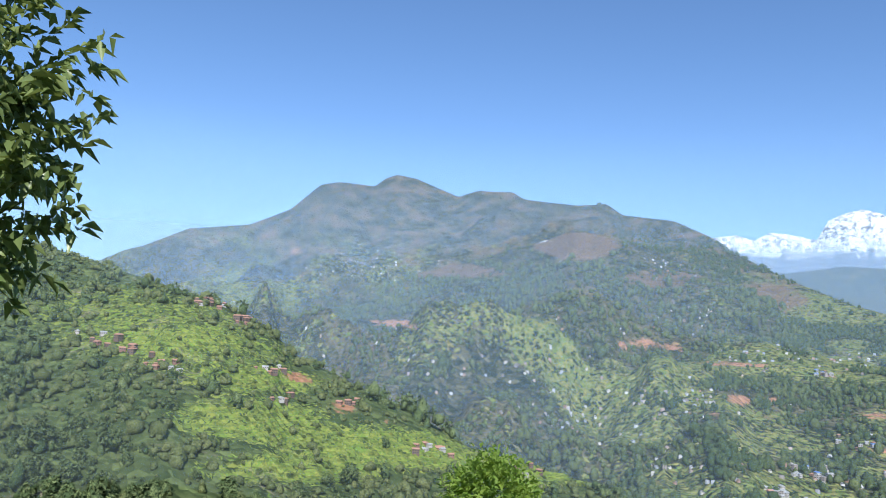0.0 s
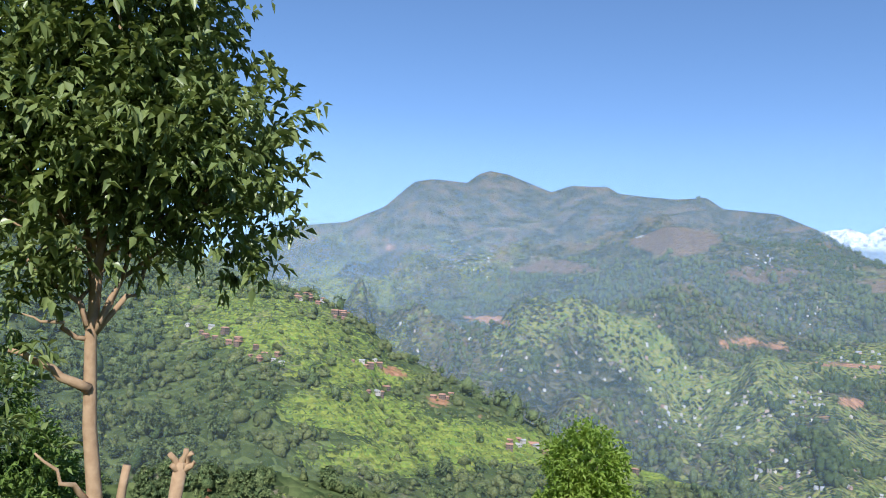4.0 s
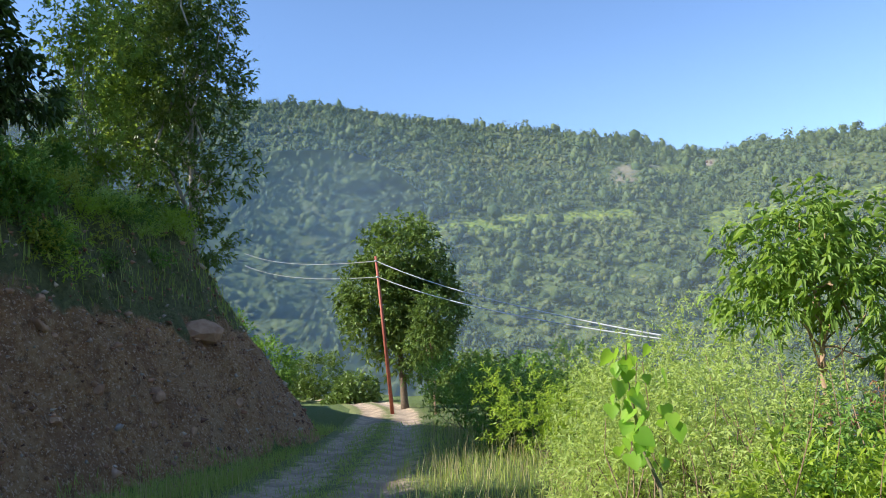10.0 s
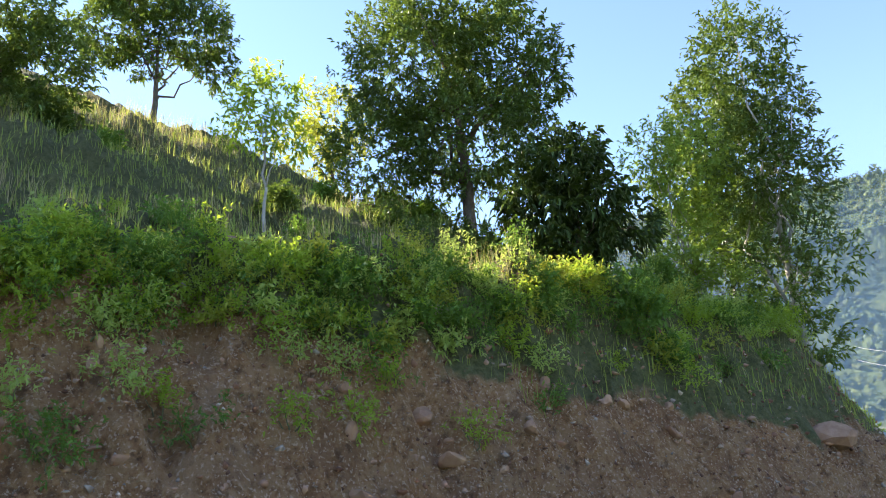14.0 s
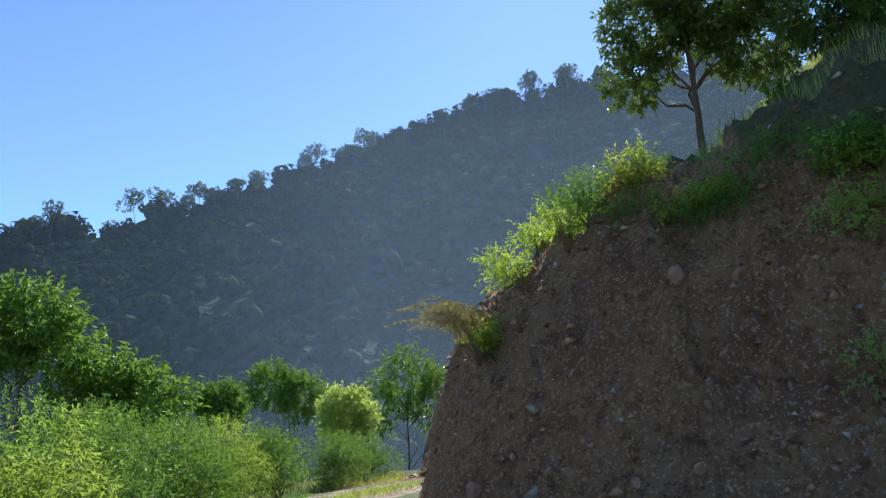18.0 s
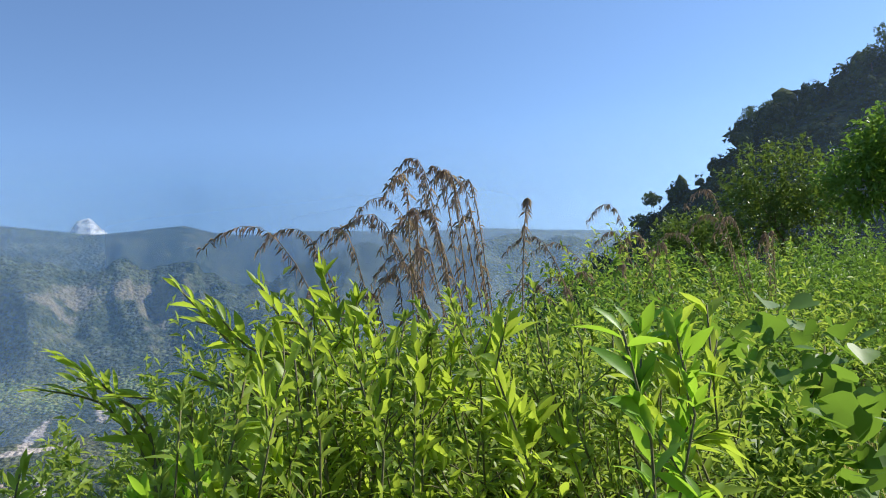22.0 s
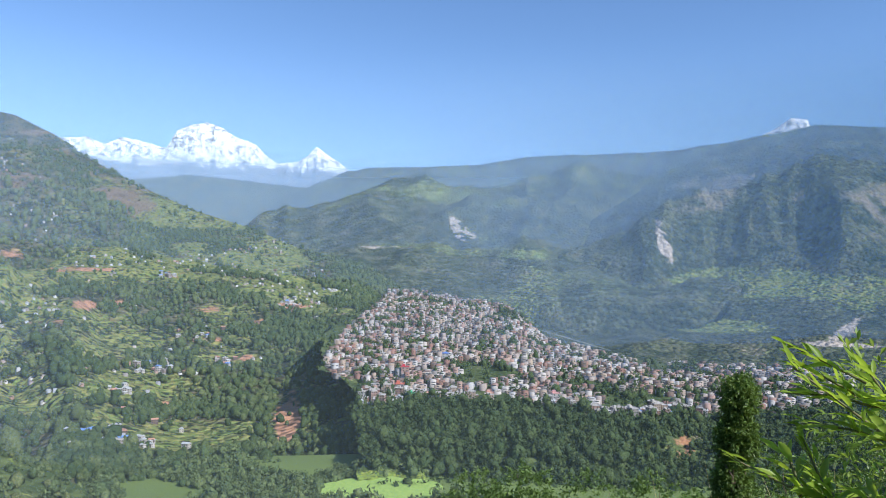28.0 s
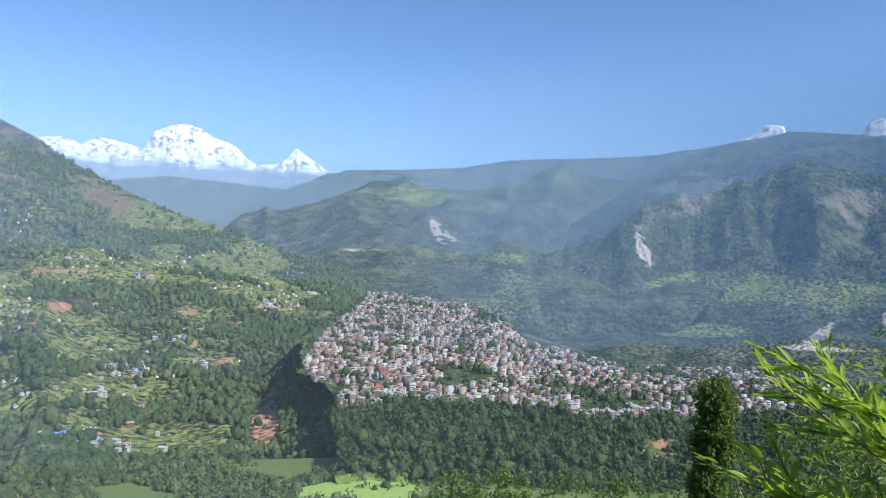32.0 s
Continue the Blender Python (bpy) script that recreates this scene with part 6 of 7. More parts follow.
def smooth_line3(pts, per=14):
    out = []
    for i in range(len(pts) - 1):
        a, b, c_, d_ = pts[max(i - 1, 0)], pts[i], pts[i + 1], pts[min(i + 2, len(pts) - 1)]
        for k_ in range(per):
            t_ = k_ / per
            out.append(0.5 * ((2 * b) + (c_ - a) * t_ + (2 * a - 5 * b + 4 * c_ - d_) * t_ * t_ + (3 * b - a - 3 * c_ + d_) * t_ ** 3))
    return out + [pts[-1]]


def thicken(shoots, times, seed, d_az, d_el):
    """The shoots and more like them, lower and deeper in the mass."""
    r_ = np.random.default_rng(seed)
    out = list(shoots)
    for _ in range(times):
        for sh in shoots:
            a_, e_, q_ = -abs(r_.normal()) * d_az, -abs(r_.normal()) * d_el, r_.normal() * 0.12
            out.append([(a + a_, q + q_, e + e_ + r_.normal() * 0.5) for a, q, e in sh])
    return out


SHOOTS = [[(291.1, 2.37, -4.0), (287.1, 2.35, -6.0), (283.4, 2.33, -8.4), (280.6, 2.3, -10.5)], [(290.6, 2.4, -5.0), (287.0, 2.4, -7.0), (283.0, 2.36, -9.6)], [(287.6, 2.36, -4.4), (285.7, 2.34, -7.4), (283.9, 2.31, -11.2)],
          [(290.9, 2.36, -6.8), (287.4, 2.35, -7.1), (283.8, 2.32, -9.4)]]
arching(spot(280, 2.3), thicken(SHOOTS, 1, 1651, 1.5, 5.5), 1650, 0.076, L_light, "leafy shrub with arching shoots of bright lance-shaped leaves")
SHOOTS = [[(294.0, 2.34, -10.8), (291.1, 2.32, -12.0), (288.9, 2.31, -12.5), (286.2, 2.29, -13.6)], [(291.5, 2.34, -10.1), (290.5, 2.31, -12.6)], [(290.4, 2.34, -9.3), (289.3, 2.32, -11.8), (288.5, 2.29, -13.9)]]
arching(spot(286, 2.2), SHOOTS, 1652, 0.072, L_light, "low leafy shrub with bright lance-shaped leaves")
SHOOTS = [[(279.0, 2.59, -0.6), (275.7, 2.58, -1.9), (273.4, 2.57, -5.4), (269.6, 2.53, -9.7)], [(277.8, 2.59, 1.1), (275.3, 2.58, -1.2), (273.1, 2.57, -5.1)], [(280.1, 2.58, -5.1), (280.8, 2.56, -8.8), (280.8, 2.53, -12.1)]]
arching(spot(274, 2.4), thicken(SHOOTS, 1, 1655, 2.6, 4.5), 1654, 0.085, L_light, "leafy shrub with arching shoots of bright lance-shaped leaves")
SHOOTS = [[(271.4, 2.57, 4.9), (269.7, 2.57, 2.8), (267.5, 2.57, 0.2), (264.0, 2.55, -1.7)], [(266.4, 2.55, 4.6), (265.2, 2.56, 2.3), (263.6, 2.55, -0.4)], [(271.0, 2.58, -0.5), (268.1, 2.57, -2.0), (264.2, 2.55, -3.6)], [(269.6, 2.57, 3.6), (267.6, 2.57, 1.0), (264.6, 2.55, -2.6)]]
arching(spot(266, 2.5), thicken(SHOOTS, 2, 1657, 3.4, 4.5), 1656, 0.085, L_light, "leafy shrub with arching shoots of bright lance-shaped leaves")
# filler scrub under the weeds
for k in range(26):
    az = rng.uniform(238, 273)
    r = rng.uniform(3.0, 5.0)
    g = spot(az, r)
    top = float(SKY_LINE(az)) - rng.uniform(1.5, 5)
    h = max(0.3, (EYE + r * math.tan(radians(top)) - g.z) / 2)
    shrub("weed_bush", g, 1700 + k, [L_fine, L_mid, L_fine][k % 3], "dense fine-leaved bush among the weeds", 330, 13, 0.055, (0.55, h), 0.3, "bush", "weeds at the edge", stems=6, twig=0.25)

# column tree and tree tops below the edge
lb = [oval(290.5, 25, -8.5, 1.05, 1.5), oval(290.6, 25, -11.3, 1.2, 1.9), oval(290.9, 25, -14.4, 1.1, 2.0), oval(291, 25, -17.5, 1.1, 2.2)]
tree("column_tree", spot(290.7, 25), lb, 1801, L_dark, m_bark_dark, "narrow column-shaped evergreen tree below the edge", 2600, 12, 0.12, 0.4, girth=0.1, limbs=6, twig=0.25, shell=0.3)
for k, (az, r, el, w) in enumerate([(295.5, 45, -16.0, 2.6), (300.5, 50, -16.3, 2.4), (305.5, 42, -15.7, 1.9), (309, 46, -16.2, 1.8), (287, 40, -14.2, 3.0), (283.5, 44, -12.6, 3.2), (280, 50, -10.2, 3.4), (276.5, 55, -8.6, 3.4), (272.5, 60, -7.4, 3.2), (293, 36, -17.5, 2.5)]):
    b = spot(az, r)
    tree("slope_tree", b, [oval(az, r, el, w, w * 0.8), oval(az + 0.8 * w, r, el - w, w, w), oval(az - 0.8 * w, r, el - w * 1.1, w, w), oval(az, r, el - 2.2 * w, w * 1.2, w * 1.2)], 1820 + k, L_dark, m_bark_dark, "dark tree top on the slope below the edge", 620, 11, 0.24, 0.4, girth=0.15, limbs=6, twig=0.5, group="trees below the edge")

# ---- woods on the hills ----
rng = np.random.default_rng(7)


def clear(m):
    return np.clip(1 - 1.25 * m["field"] - 1.2 * m["soil"] - m["rock"], 0.02, 1)


p = hill.pick(rng, 24000, lambda A, E, x, y, m: np.maximum(clear(m), 0.05) * (np.interp(A, [60, 80], [0.08, 0.4]) + np.clip((fractal(x / 85, y / 85, 4, 5) - 0.44) * 9, 0, 1)) * np.clip((A + 44) / 4, 0, 1) * (1 + 1.2 * (np.hypot(x, y) < 420)))
p[12000:] = hill.pick(rng, 12000, lambda A, E, x, y, m: np.maximum(clear(m), 0.12) * (0.25 + np.clip((0.52 - fractal(x / 85, y / 85, 4, 5)) * 9, 0, 1)) * np.clip((A + 44) / 4, 0, 1))
s = rng.gamma(3.2, 1.25, len(p)).clip(1.2, 9.5)
near = np.hypot(p[:12000, 0], p[:12000, 1]) < 400
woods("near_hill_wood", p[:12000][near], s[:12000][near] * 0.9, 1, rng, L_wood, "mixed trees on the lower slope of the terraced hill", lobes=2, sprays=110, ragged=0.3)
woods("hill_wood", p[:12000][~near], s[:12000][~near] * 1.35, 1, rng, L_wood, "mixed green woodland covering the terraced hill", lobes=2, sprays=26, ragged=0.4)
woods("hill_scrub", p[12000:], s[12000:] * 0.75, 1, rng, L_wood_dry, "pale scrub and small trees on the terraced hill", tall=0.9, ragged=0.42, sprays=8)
A, U, hx, hy, hz = hill.grid
q = hill.pick(rng, 420, lambda A, E, x, y, m: (A > 36) * 1.0 * (U > 0.93))
woods("crest_pines", q, rng.uniform(3, 6, len(q)), 1, rng, L_wood, "dark pines standing along the hill's crest", tall=1.5, lobes=3, sprays=30, ragged=0.4)
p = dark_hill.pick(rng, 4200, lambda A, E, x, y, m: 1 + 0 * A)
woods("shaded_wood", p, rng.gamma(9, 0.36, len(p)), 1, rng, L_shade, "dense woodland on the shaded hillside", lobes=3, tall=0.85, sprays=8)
q = dark_hill.pick(rng, 200, lambda A, E, x, y, m: (dark_hill.grid[1] > 0.92) * 1.0)
for k, g in enumerate(q[:44]):
    h = rng.uniform(6.5, 12.5)
    r2 = np.random.default_rng(5000 + k)
    top = Vector(g) + Vector((0, 0, h))
    lb = [(top.x + r2.normal() * h * 0.16, top.y + r2.normal() * h * 0.16, top.z - abs(r2.normal()) * h * 0.16, h * 0.24, h * 0.24, h * r2.uniform(0.14, 0.24)) for _ in range(4)]
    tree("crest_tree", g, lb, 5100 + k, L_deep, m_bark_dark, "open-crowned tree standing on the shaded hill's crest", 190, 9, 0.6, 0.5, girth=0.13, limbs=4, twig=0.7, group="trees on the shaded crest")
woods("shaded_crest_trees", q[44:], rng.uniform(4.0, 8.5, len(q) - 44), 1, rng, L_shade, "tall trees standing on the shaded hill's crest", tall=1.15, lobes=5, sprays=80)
p = np.concatenate([scarp.pick(rng, 3600, lambda A, E, x, y, m: clear(m)), town.pick(rng, 2300, lambda A, E, x, y, m: 0.25 + 1.0 * (vnoise(x / 40, y / 40, 3) > 0.72) + 0.8 * (A < -74) + 5.0 * (A > -38.4))])
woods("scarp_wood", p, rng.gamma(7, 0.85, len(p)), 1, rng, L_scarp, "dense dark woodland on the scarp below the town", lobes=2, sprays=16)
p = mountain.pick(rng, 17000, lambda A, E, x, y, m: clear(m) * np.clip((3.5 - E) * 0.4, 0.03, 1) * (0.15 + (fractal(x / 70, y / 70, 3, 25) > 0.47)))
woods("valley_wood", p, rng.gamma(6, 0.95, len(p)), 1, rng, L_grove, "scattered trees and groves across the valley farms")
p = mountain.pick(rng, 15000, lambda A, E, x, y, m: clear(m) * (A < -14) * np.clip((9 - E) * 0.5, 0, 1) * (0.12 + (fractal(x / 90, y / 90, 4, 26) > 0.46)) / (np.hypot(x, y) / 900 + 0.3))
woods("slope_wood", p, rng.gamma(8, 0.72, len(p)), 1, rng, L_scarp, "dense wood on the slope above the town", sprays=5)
az_, r_ = rng.uniform(-52, -10, 3600), np.sqrt(rng.uniform(330 ** 2, 640 ** 2, 3600))
qx, qy = -np.sin(np.radians(az_)) * r_, np.cos(np.radians(az_)) * r_
ok = (vnoise(qx / 50, qy / 50, 66) > 0.3) & (((az_ + 43.8) / 4.5) ** 2 + ((r_ - 520) / 26) ** 2 > 1)
p = np.stack([qx, qy, ground_level(qx, qy)], -1)[ok]
woods("valley_floor_wood", p, rng.gamma(7, 0.7, len(p)), 1, rng, L_wood, "groves of trees on the valley floor", lobes=3, sprays=40)
p = spur.pick(rng, 7000, lambda A, E, x, y, m: clear(m) * np.clip((7 - E) * 0.4, 0.1, 1))
woods("spur_wood", p, rng.gamma(7, 1.1, len(p)), 1, rng, L_grove, "pine forest on the mountain spur", tall=1.4)

# bright field on the valley floor
n = Nodes("rice_field", 0.9)
rows_ = n.noise(0.5, 5, 0.6)
n.color(n.mix(n.step(rows_, 0.35, 0.65), (0.24, 0.37, 0.07), (0.36, 0.47, 0.11)))
m_field = n.m


def field_sheet(az0, az1, r0, r1, label, seed):
    """A farmed field with an uneven rim, lying just over the valley floor."""
    k_ = 40
    a_ = np.linspace(0, 2 * np.pi, k_, endpoint=False)
    w_ = 1 + (fractal(np.cos(a_) * 1.5 + 5, np.sin(a_) * 1.5 + 5, 3, seed) - 0.5) * 0.6
    V = [(0, 0, 0)]
    az_ = (az0 + az1) / 2 + (az1 - az0) / 2 * np.cos(a_) * w_
    r_ = (r0 + r1) / 2 + (r1 - r0) / 2 * np.sin(a_) * w_
    out = [ahead(q, d) for q, d in zip([(az0 + az1) / 2, *az_], [(r0 + r1) / 2, *r_])]
    top = max(float(ground_level(q.x, q.y)) for q in out) + 0.6
    V = [(q.x, q.y, top) for q in out] + [(q.x, q.y, top - 12) for q in out[1:]]
    F = [(0, i, i % k_ + 1) for i in range(1, k_ + 1)] + [(i, i + k_, i % k_ + 1 + k_, i % k_ + 1) for i in range(1, k_ + 1)]
    return tagged(mesh_object("rice_field", V, F, m_field), label, "field", kind="structure")


field_sheet(-48.6, -39.0, 492, 548, "bright green rice field on the valley floor", 3)

# ---- the town ----
HOUSE_PAINT = [(0.36, 0.30, 0.27), (0.36, 0.24, 0.20), (0.48, 0.44, 0.41), (0.27, 0.15, 0.12), (0.23, 0.21, 0.20), (0.16, 0.11, 0.09), (0.44, 0.42, 0.41), (0.36, 0.28, 0.22)]
m_walls = [plain("house_paint", tuple(v * 0.85 for v in k), k, 0.4, 0.85) for k in HOUSE_PAINT]
m_roofs = [plain("flat_roof_concrete", (0.36, 0.33, 0.31), (0.50, 0.47, 0.44), 0.3, 0.9), plain("tin_roof", (0.36, 0.36, 0.36), (0.52, 0.52, 0.52), 0.5, 0.6), plain("rusty_roof", (0.40, 0.20, 0.14), (0.52, 0.29, 0.20), 0.4, 0.8),
           plain("blue_roof", (0.12, 0.22, 0.50), (0.20, 0.34, 0.66), 0.4, 0.5)]
m_glass = plain("dark_window", (0.03, 0.035, 0.04), (0.07, 0.08, 0.09), 2, 0.25)


def box_data(w, d, z0, z1, x=0.0, y=0.0):
    v = [(x + sx * w / 2, y + sy * d / 2, z) for z in (z0, z1) for sx, sy in ((-1, -1), (1, -1), (1, 1), (-1, 1))]
    f = [(0, 3, 2, 1), (4, 5, 6, 7), (0, 1, 5, 4), (1, 2, 6, 5), (2, 3, 7, 6), (3, 0, 4, 7)]
    return v, f


def house_kind(seed, storeys, roof_kind, paint, w, d):
    """Meshes of one kind of house: walls, roof, windows."""
    r_ = np.random.default_rng(seed)
    h = storeys * 2.9
    me_w = bpy.data.meshes.new("walls")
    v, f = join_tubes([box_data(w, d, -3, h)])
    me_w.from_pydata(v, [], f)
    me_w.materials.append(m_walls[paint])
    me_r = bpy.data.meshes.new("roof")
    if roof_kind == 0:
        v, f = join_tubes([box_data(w + 0.6, d + 0.6, h, h + 0.25), box_data(w, 0.2, h + 0.25, h + 1.0, 0, -d / 2), box_data(w, 0.2, h + 0.25, h + 1.0, 0, d / 2), box_data(w * 0.35, d * 0.4, h + 0.25, h + 2.6, w * 0.25, d * 0.2)])
    else:
        a, b, t_ = w / 2 + 0.5, d / 2 + 0.5, h + 1.7
        v = [(-a, -b, h), (a, -b, h), (a, b, h), (-a, b, h), (-a, 0, t_), (a, 0, t_)]
        f = [(0, 1, 5, 4), (2, 3, 4, 5), (0, 4, 3), (1, 2, 5), (0, 3, 2, 1)]
    me_r.from_pydata(v, [], f)
    me_r.materials.append(m_roofs[roof_kind])
    wins = []
    for k in range(storeys):
        m_ = max(2, int(w / 2.6))
        for i in range(m_):
            x = (i + 0.5) / m_ * w - w / 2
            wins.append(box_data(1.2, 0.12, 2.9 * k + 0.9, 2.9 * k + 2.2, x, -d / 2 - 0.03))
            wins.append(box_data(1.2, 0.12, 2.9 * k + 0.9, 2.9 * k + 2.2, x, d / 2 + 0.03))
        for sx in (-1, 1):
            for yy in (-d / 4, d / 4):
                wins.append(box_data(0.12, 1.1, 2.9 * k + 0.9, 2.9 * k + 2.2, sx * (w / 2 + 0.03), yy))
    v, f = join_tubes(wins)
    me_g = bpy.data.meshes.new("windows")
    me_g.from_pydata(v, [], f)
    me_g.materials.append(m_glass)
    return me_w, me_r, me_g


KINDS = [(3, 0, 0, 9, 8), (4, 0, 1, 8, 9), (2, 1, 2, 9, 7), (3, 0, 3, 8, 8), (4, 0, 4, 10, 9), (2, 2, 5, 9, 7), (3, 1, 6, 9, 8), (5, 0, 7, 9, 9), (1, 1, 2, 8, 6), (1, 2, 3, 8, 5.5), (2, 3, 6, 9, 7), (3, 0, 6, 10, 8)]
kind_mesh = [house_kind(40 + k, *q) for k, q in enumerate(KINDS)]
WORDS = {0: "flat-roofed concrete", 1: "tin-roofed", 2: "rust-roofed", 3: "blue-roofed"}
TONE = ["pale", "pinkish", "white", "brick-red", "greyish", "dark brick", "white", "tan"]


def house(kind, p, turn, scale, group):
    e = new("house")
    e.location, e.rotation_euler, e.scale = p, (0, 0, turn), (scale, scale, scale)
    st, rk, pt, _, _ = KINDS[kind]
    tagged(e, "%s %s house of %s" % (TONE[pt], WORDS[rk], ["one storey", "two storeys", "three storeys", "four storeys", "five storeys"][st - 1]), "house", group)
    for nm, me_ in zip(("walls", "roof", "windows"), kind_mesh[kind]):
        o = new(nm, me_)
        o.parent = e
        if nm == "windows":
            tagged(o, kind="stuff")
    return e


def town_odds(A, E, x, y, m):
    r = np.hypot(x, y)
    a0 = np.interp(r, [640, 800, 1000, 1250, 1500, 1750], [-42.0, -39.5, -40.5, -42, -43.5, -44.5])
    a1 = np.interp(r, [640, 700, 760, 900, 1150, 1250, 1400, 1750], [-63, -71, -75, -77, -77, -62, -55, -53])
    open_ = (vnoise(x / 55, y / 55, 31) > 0.27)
    return (A < a0) * (A > a1) * open_ * (r > 640)


rng = np.random.default_rng(17)
raw = town.pick(rng, 20000, town_odds)
# keep houses apart on a coarse grid
seen, keep = set(), []
for i, q in enumerate(raw):
    cell = (int(q[0] // 9), int(q[1] // 9))
    if cell in seen:
        continue
    seen.add(cell)
    keep.append(i)
raw = raw[keep]
order = np.argsort(np.hypot(raw[:, 0], raw[:, 1]))
raw = raw[order]
near_n = 120
for i, q in enumerate(raw[:near_n]):
    house(int(rng.choice(12, p=[.15, .13, .07, .13, .12, .06, .07, .08, .02, .03, .03, .11])), q, rng.choice([0, math.pi / 2]) + 0.75 + rng.normal() * 0.2, rng.uniform(0.5, 0.8), "houses of the town")
# the rest of the town as one object a paint
rest = raw[near_n:]
for pt in range(8):
    sel = rest[pt::8]
    if not len(sel):
        continue
    k = len(sel)
    w, d = rng.uniform(4.2, 8.6, k), rng.uniform(4.0, 7.0, k)
    h = rng.choice([3.0, 3.0, 5.8, 5.8, 5.8, 8.7, 10.5], k) * 0.72
    a = 0.75 + rng.normal(size=k) * 0.25
    ca, sa = np.cos(a), np.sin(a)
    V = []
    for z in (0, 1):
        for sx, sy in ((-1, -1), (1, -1), (1, 1), (-1, 1)):
            lx, ly = sx * w / 2, sy * d / 2
            V.append(np.stack([sel[:, 0] + lx * ca - ly * sa, sel[:, 1] + lx * sa + ly * ca, sel[:, 2] + (h if z else -3)], -1))
    # window bands, a hand's width proud of the walls
    v = np.stack(V, 1).reshape(-1, 3)
    f = (np.arange(k)[:, None, None] * 8 + np.array([[4, 5, 6, 7], [0, 1, 5, 4], [1, 2, 6, 5], [2, 3, 7, 6], [3, 0, 4, 7]])[None]).reshape(-1, 4)
    tagged(new("town_houses", array_mesh("town_houses", v, f, m_walls[pt], smooth=False)), "crowd of %s flat-roofed town houses" % TONE[pt], "houses", kind="stuff")
    bands = []
    for fl in range(5):
        on = (h > fl * 2.1 + 1.7) & (rng.random(k) < 0.65)
        for sx, sy, wx in ((0, -1, 1), (0, 1, 1), (-1, 0, 0), (1, 0, 0)):
            cx, cy = sx * (w / 2 + 0.06), sy * (d / 2 + 0.06)
            half = (w if wx else d) * rng.uniform(0.12, 0.36)
            for s1, z in ((-1, 1.0), (1, 1.0), (1, 2.1), (-1, 2.1)):
                lx, ly = (cx + s1 * half, cy) if wx else (cx, cy + s1 * half)
                bands.append(np.stack([sel[:, 0] + lx * ca - ly * sa, sel[:, 1] + lx * sa + ly * ca, sel[:, 2] + np.where(on, fl * 2.1 + 0.72 * z, 0)], -1))
    b = np.stack(bands, 1).reshape(-1, 3)
    f = np.arange(len(b)).reshape(-1, 4)
    tagged(new("town_windows", array_mesh("town_windows", b, f, m_glass, smooth=False)), "dark window rows of the crowded town houses", "windows", kind="stuff")

for k_, (az, r, kd, tint, word) in enumerate([(-45.6, 790, 1, (0.50, 0.05, 0.07), "crimson"), (-46.2, 672, 0, (0.10, 0.55, 0.30), "bright green"), (-45.2, 700, 4, (0.55, 0.16, 0.10), "red"), (-48.5, 900, 6, (0.16, 0.26, 0.62), "blue"), (-52, 690, 11, (0.62, 0.36, 0.28), "salmon"), (-57, 720, 11, (0.60, 0.33, 0.30), "pink")]):
    A, U, x, y, Z = town.grid
    i = int(np.argmin((A - az) ** 2 * 160 + (np.hypot(x, y) - r) ** 2 + 1e9 * (U > 1)))
    e = house(kd, (x.ravel()[i], y.ravel()[i], Z.ravel()[i]), 0.75, 0.9, "houses of the town")
    tagged(e, word + " painted flat-roofed house among the town houses")
    w_ = e.children[0]
    w_.data = w_.data.copy()
    w_.data.materials[0] = plain("bright_house_paint", tuple(v * 0.8 for v in tint), tint, 0.4, 0.8)

# hamlets on the slopes
rng = np.random.default_rng(19)


def hamlet(slope, az, el, n_, spread, group, kinds=(9, 8, 5, 9, 5, 9), scale=0.85, joined=None):
    A, U, x, y, Z = slope.grid
    d2 = ((A - az) / spread) ** 2 + ((slope.el - el) / (spread * 0.32)) ** 2 + 50 * (U >= 1)
    w = np.exp(-d2 * 1.5).ravel()
    for i in rng.choice(len(w), n_, replace=False, p=w / w.sum()):
        p = (x.ravel()[i], y.ravel()[i], Z.ravel()[i])
        if joined is None:
            house(int(rng.choice(kinds)), p, rng.uniform(0, 3.1), scale * rng.uniform(0.36, 0.58), group)
        else:
            joined.append(p)


for az, el, n_, sp in [(15.6, 2.0, 20, 1.2), (13, 0.9, 8, 1.0), (22, -1.3, 10, 2.0), (11.2, -2.5, 6, 1.0), (9.8, -4.6, 4, 0.7), (5.6, -4.6, 5, 0.8), (18, -2.6, 8, 1.5), (-1, -7.7, 10, 1.5), (-8, -8.8, 9, 2.0), (44.3, 0.8, 3, 0.6), (57.5, 9.4, 2, 0.5)]:
    hamlet(hill, az, el, n_, sp, "hillside houses")
hamlet(mountain, -24.5, -11.8, 26, 4.0, "valley houses", kinds=(8, 2, 8, 10, 5, 2), scale=1.5)
for az, el, n_, sp in [(-36.9, -2.7, 14, 1.0), (-27.3, -7.3, 12, 1.0), (-32.4, -6.9, 8, 0.7), (-25.3, -8.7, 10, 0.8), (-24.4, -12.6, 22, 2.2), (-28.1, -0.7, 8, 0.7), (-38.0, -0.5, 16, 2.0), (-41.3, -1.5, 14, 1.5), (-30.1, -5.0, 10, 1.5), (-35.6, 1.5, 10, 2.0)]:
    hamlet(mountain, az, el, n_, sp, "valley houses", kinds=(8, 9, 2, 2, 0, 10, 5), scale=1.35)
far_spots = []
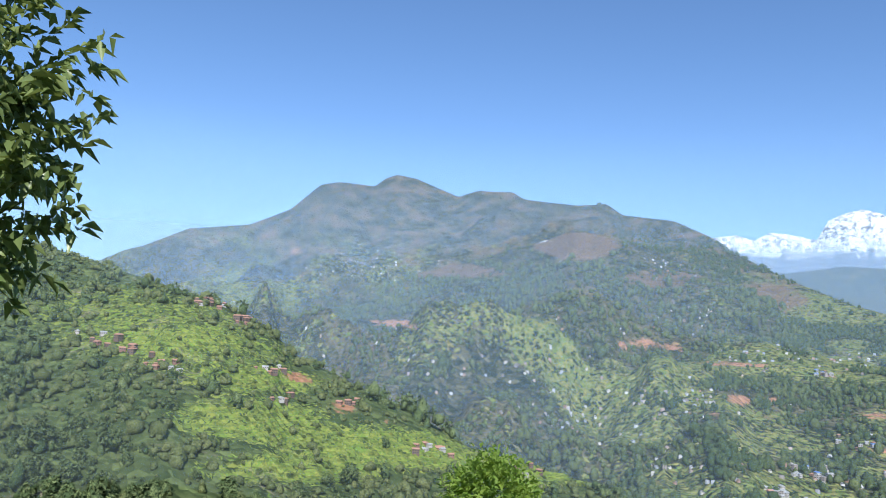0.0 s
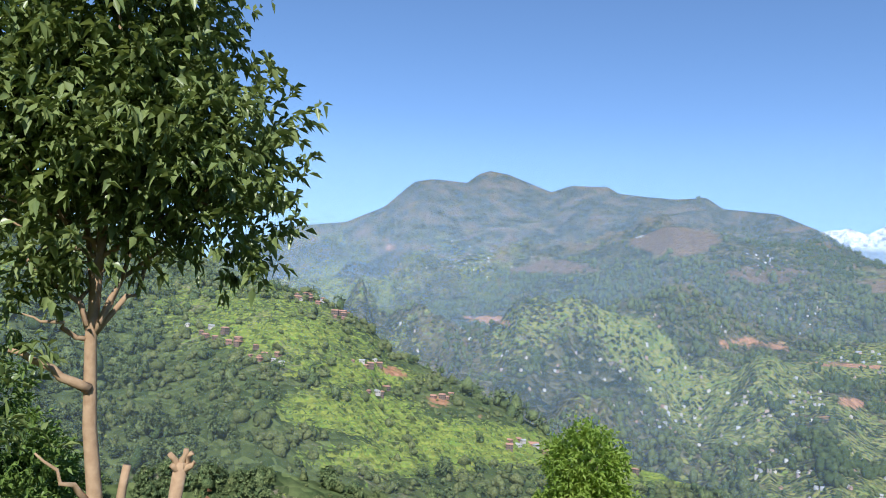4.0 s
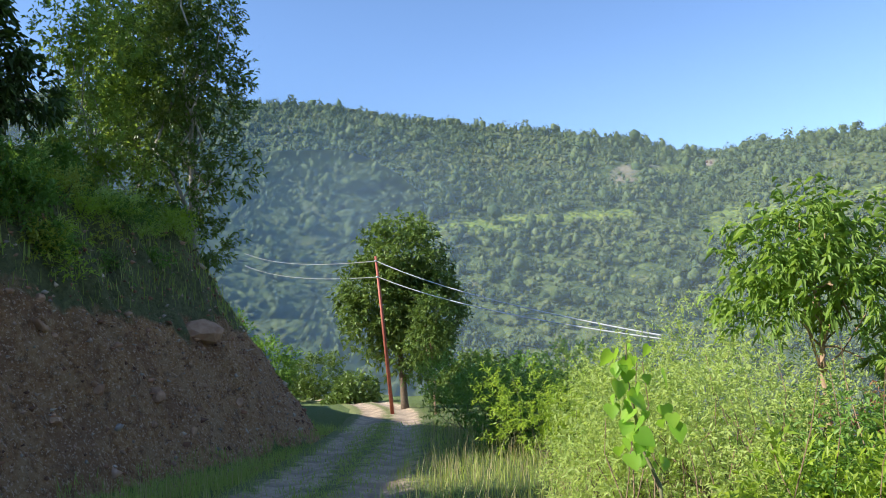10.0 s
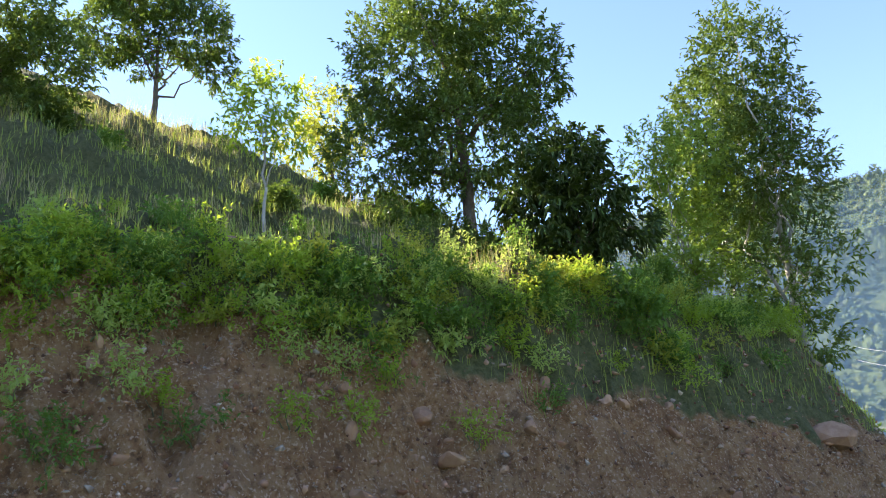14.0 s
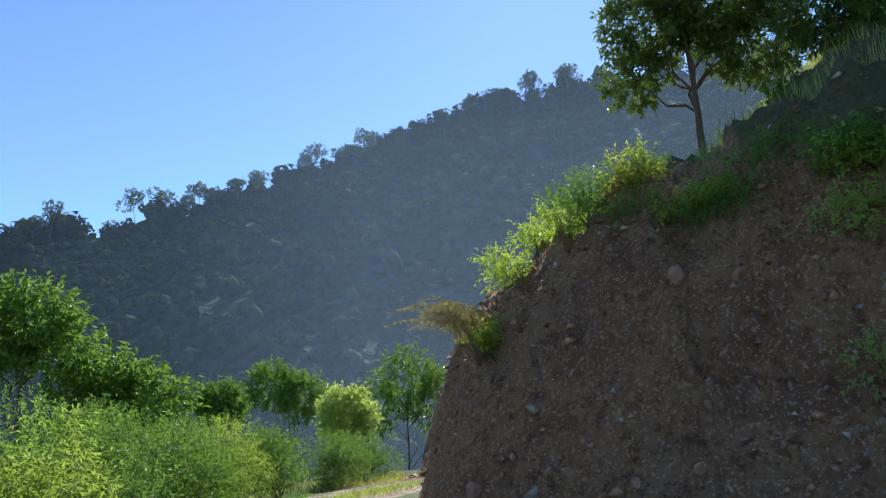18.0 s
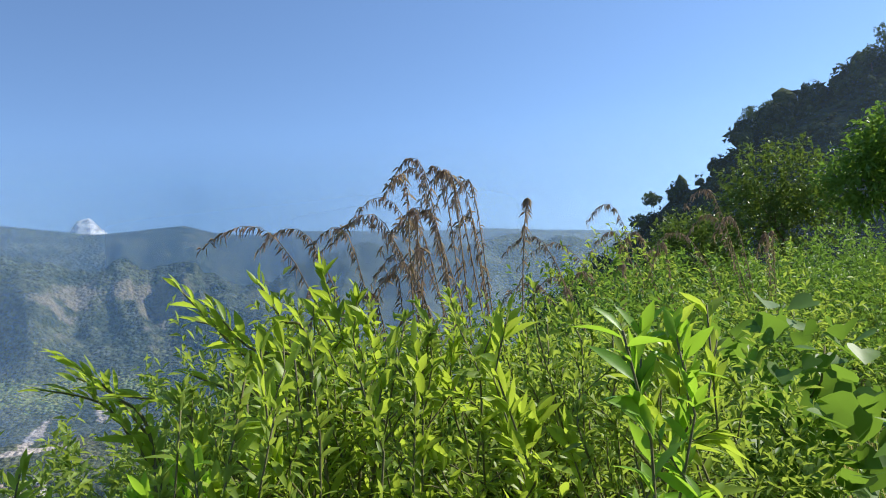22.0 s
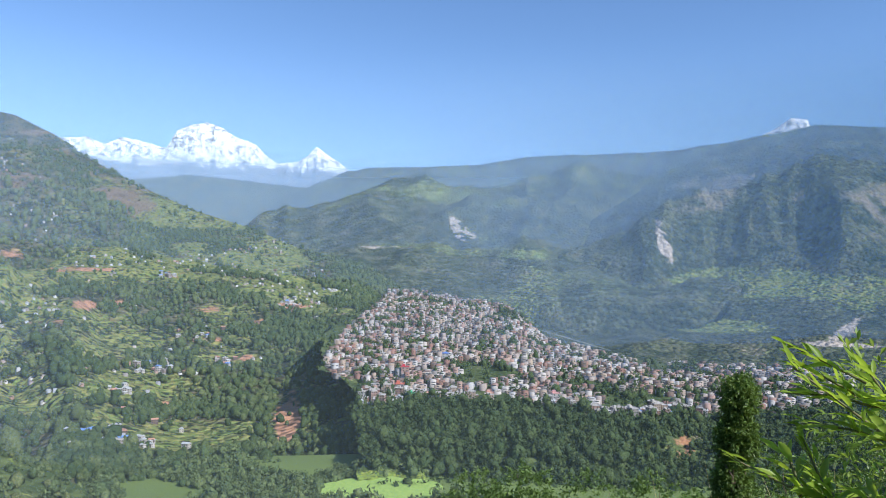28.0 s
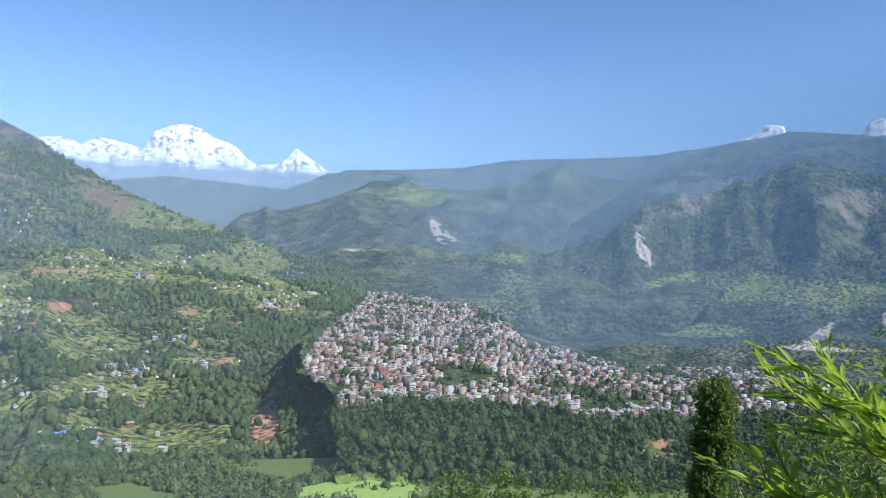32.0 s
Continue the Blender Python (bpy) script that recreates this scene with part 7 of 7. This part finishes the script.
for az, el, n_, sp in [(-3, -2.2, 60, 3.5), (3, 0.0, 40, 4), (-9, -1.5, 60, 4), (-12, -4.5, 40, 4), (7, 1.0, 25, 3), (-18, -3, 50, 4), (-35, -1.2, 40, 4), (-30, 0.4, 30, 3), (-24, 0.5, 30, 3), (-22, 6.2, 12, 1.5), (-38, -2.8, 30, 3), (-20, -7.5, 30, 5), (0, 5, 40, 6), (6, 6, 30, 5), (-28, -7, 30, 5), (10, 4.5, 12, 2)]:
    hamlet(mountain, az, el, n_, sp, "", joined=far_spots)
for az, el, n_, sp in [(-10, 1.5, 30, 5), (-18, 6.6, 16, 2.0), (-8.5, 8.1, 6, 0.5), (-20, 3, 20, 4)]:
    hamlet(spur, az, el, n_, sp, "", joined=far_spots)
P = np.array(far_spots)
k = len(P)
w, d, h, a = rng.uniform(3.2, 5.6, k), rng.uniform(2.8, 4.2, k), rng.uniform(1.5, 2.6, k), rng.uniform(0, 3.1, k)
ca, sa = np.cos(a), np.sin(a)
V = []
for z in (0, 1):
    for sx, sy in ((-1, -1), (1, -1), (1, 1), (-1, 1)):
        V.append(np.stack([P[:, 0] + sx * w / 2 * ca - sy * d / 2 * sa, P[:, 1] + sx * w / 2 * sa + sy * d / 2 * ca, P[:, 2] + (h if z else -4)], -1))
for sx in (-1, 1):
    V.append(np.stack([P[:, 0] + sx * w / 2 * ca, P[:, 1] + sx * w / 2 * sa, P[:, 2] + h + 1.5], -1))
v = np.stack(V, 1).reshape(-1, 3)
f = (np.arange(k)[:, None, None] * 10 + np.array([[0, 1, 5, 4], [1, 2, 6, 5], [2, 3, 7, 6], [3, 0, 4, 7], [4, 5, 9, 8], [6, 7, 8, 9], [5, 6, 9, 9], [7, 4, 8, 8]])[None]).reshape(-1, 4)
n = Nodes("farmhouse_wall_and_roof", 0.8)
n.color(n.ramp(n.add("ShaderNodeNewGeometry").outputs["Random Per Island"], [(0.0, (0.20, 0.17, 0.15)), (0.3, (0.50, 0.47, 0.43)), (0.5, (0.30, 0.18, 0.13)), (0.7, (0.30, 0.32, 0.36)), (1.0, (0.58, 0.56, 0.53))]))
far_me = array_mesh("far_farmhouses", v, f, n.m, smooth=False)
far_me.validate()
tagged(new("far_farmhouses", far_me), "scattered small farmhouses across the valley and its slopes", "houses", kind="stuff")

# river in the gorge
m_water = plain("pale_river_water", (0.20, 0.23, 0.22), (0.30, 0.31, 0.29), 0.02, 0.25)
rv = []
for i in range(15):
    t = i / 14
    p = at_el(304.6 - 5.5 * t, 1500 - 230 * t, -4.3 - 1.45 * t)
    s = ahead(304 - 5 * t, 1) * (4 + 9 * math.sin(2.5 * t + 0.4) ** 2)
    rv += [p - s, p + s]
tagged(mesh_object("water", rv, [(2 * i, 2 * i + 1, 2 * i + 3, 2 * i + 2) for i in range(14)], m_water), "pale river winding through the gorge", "river", kind="structure")
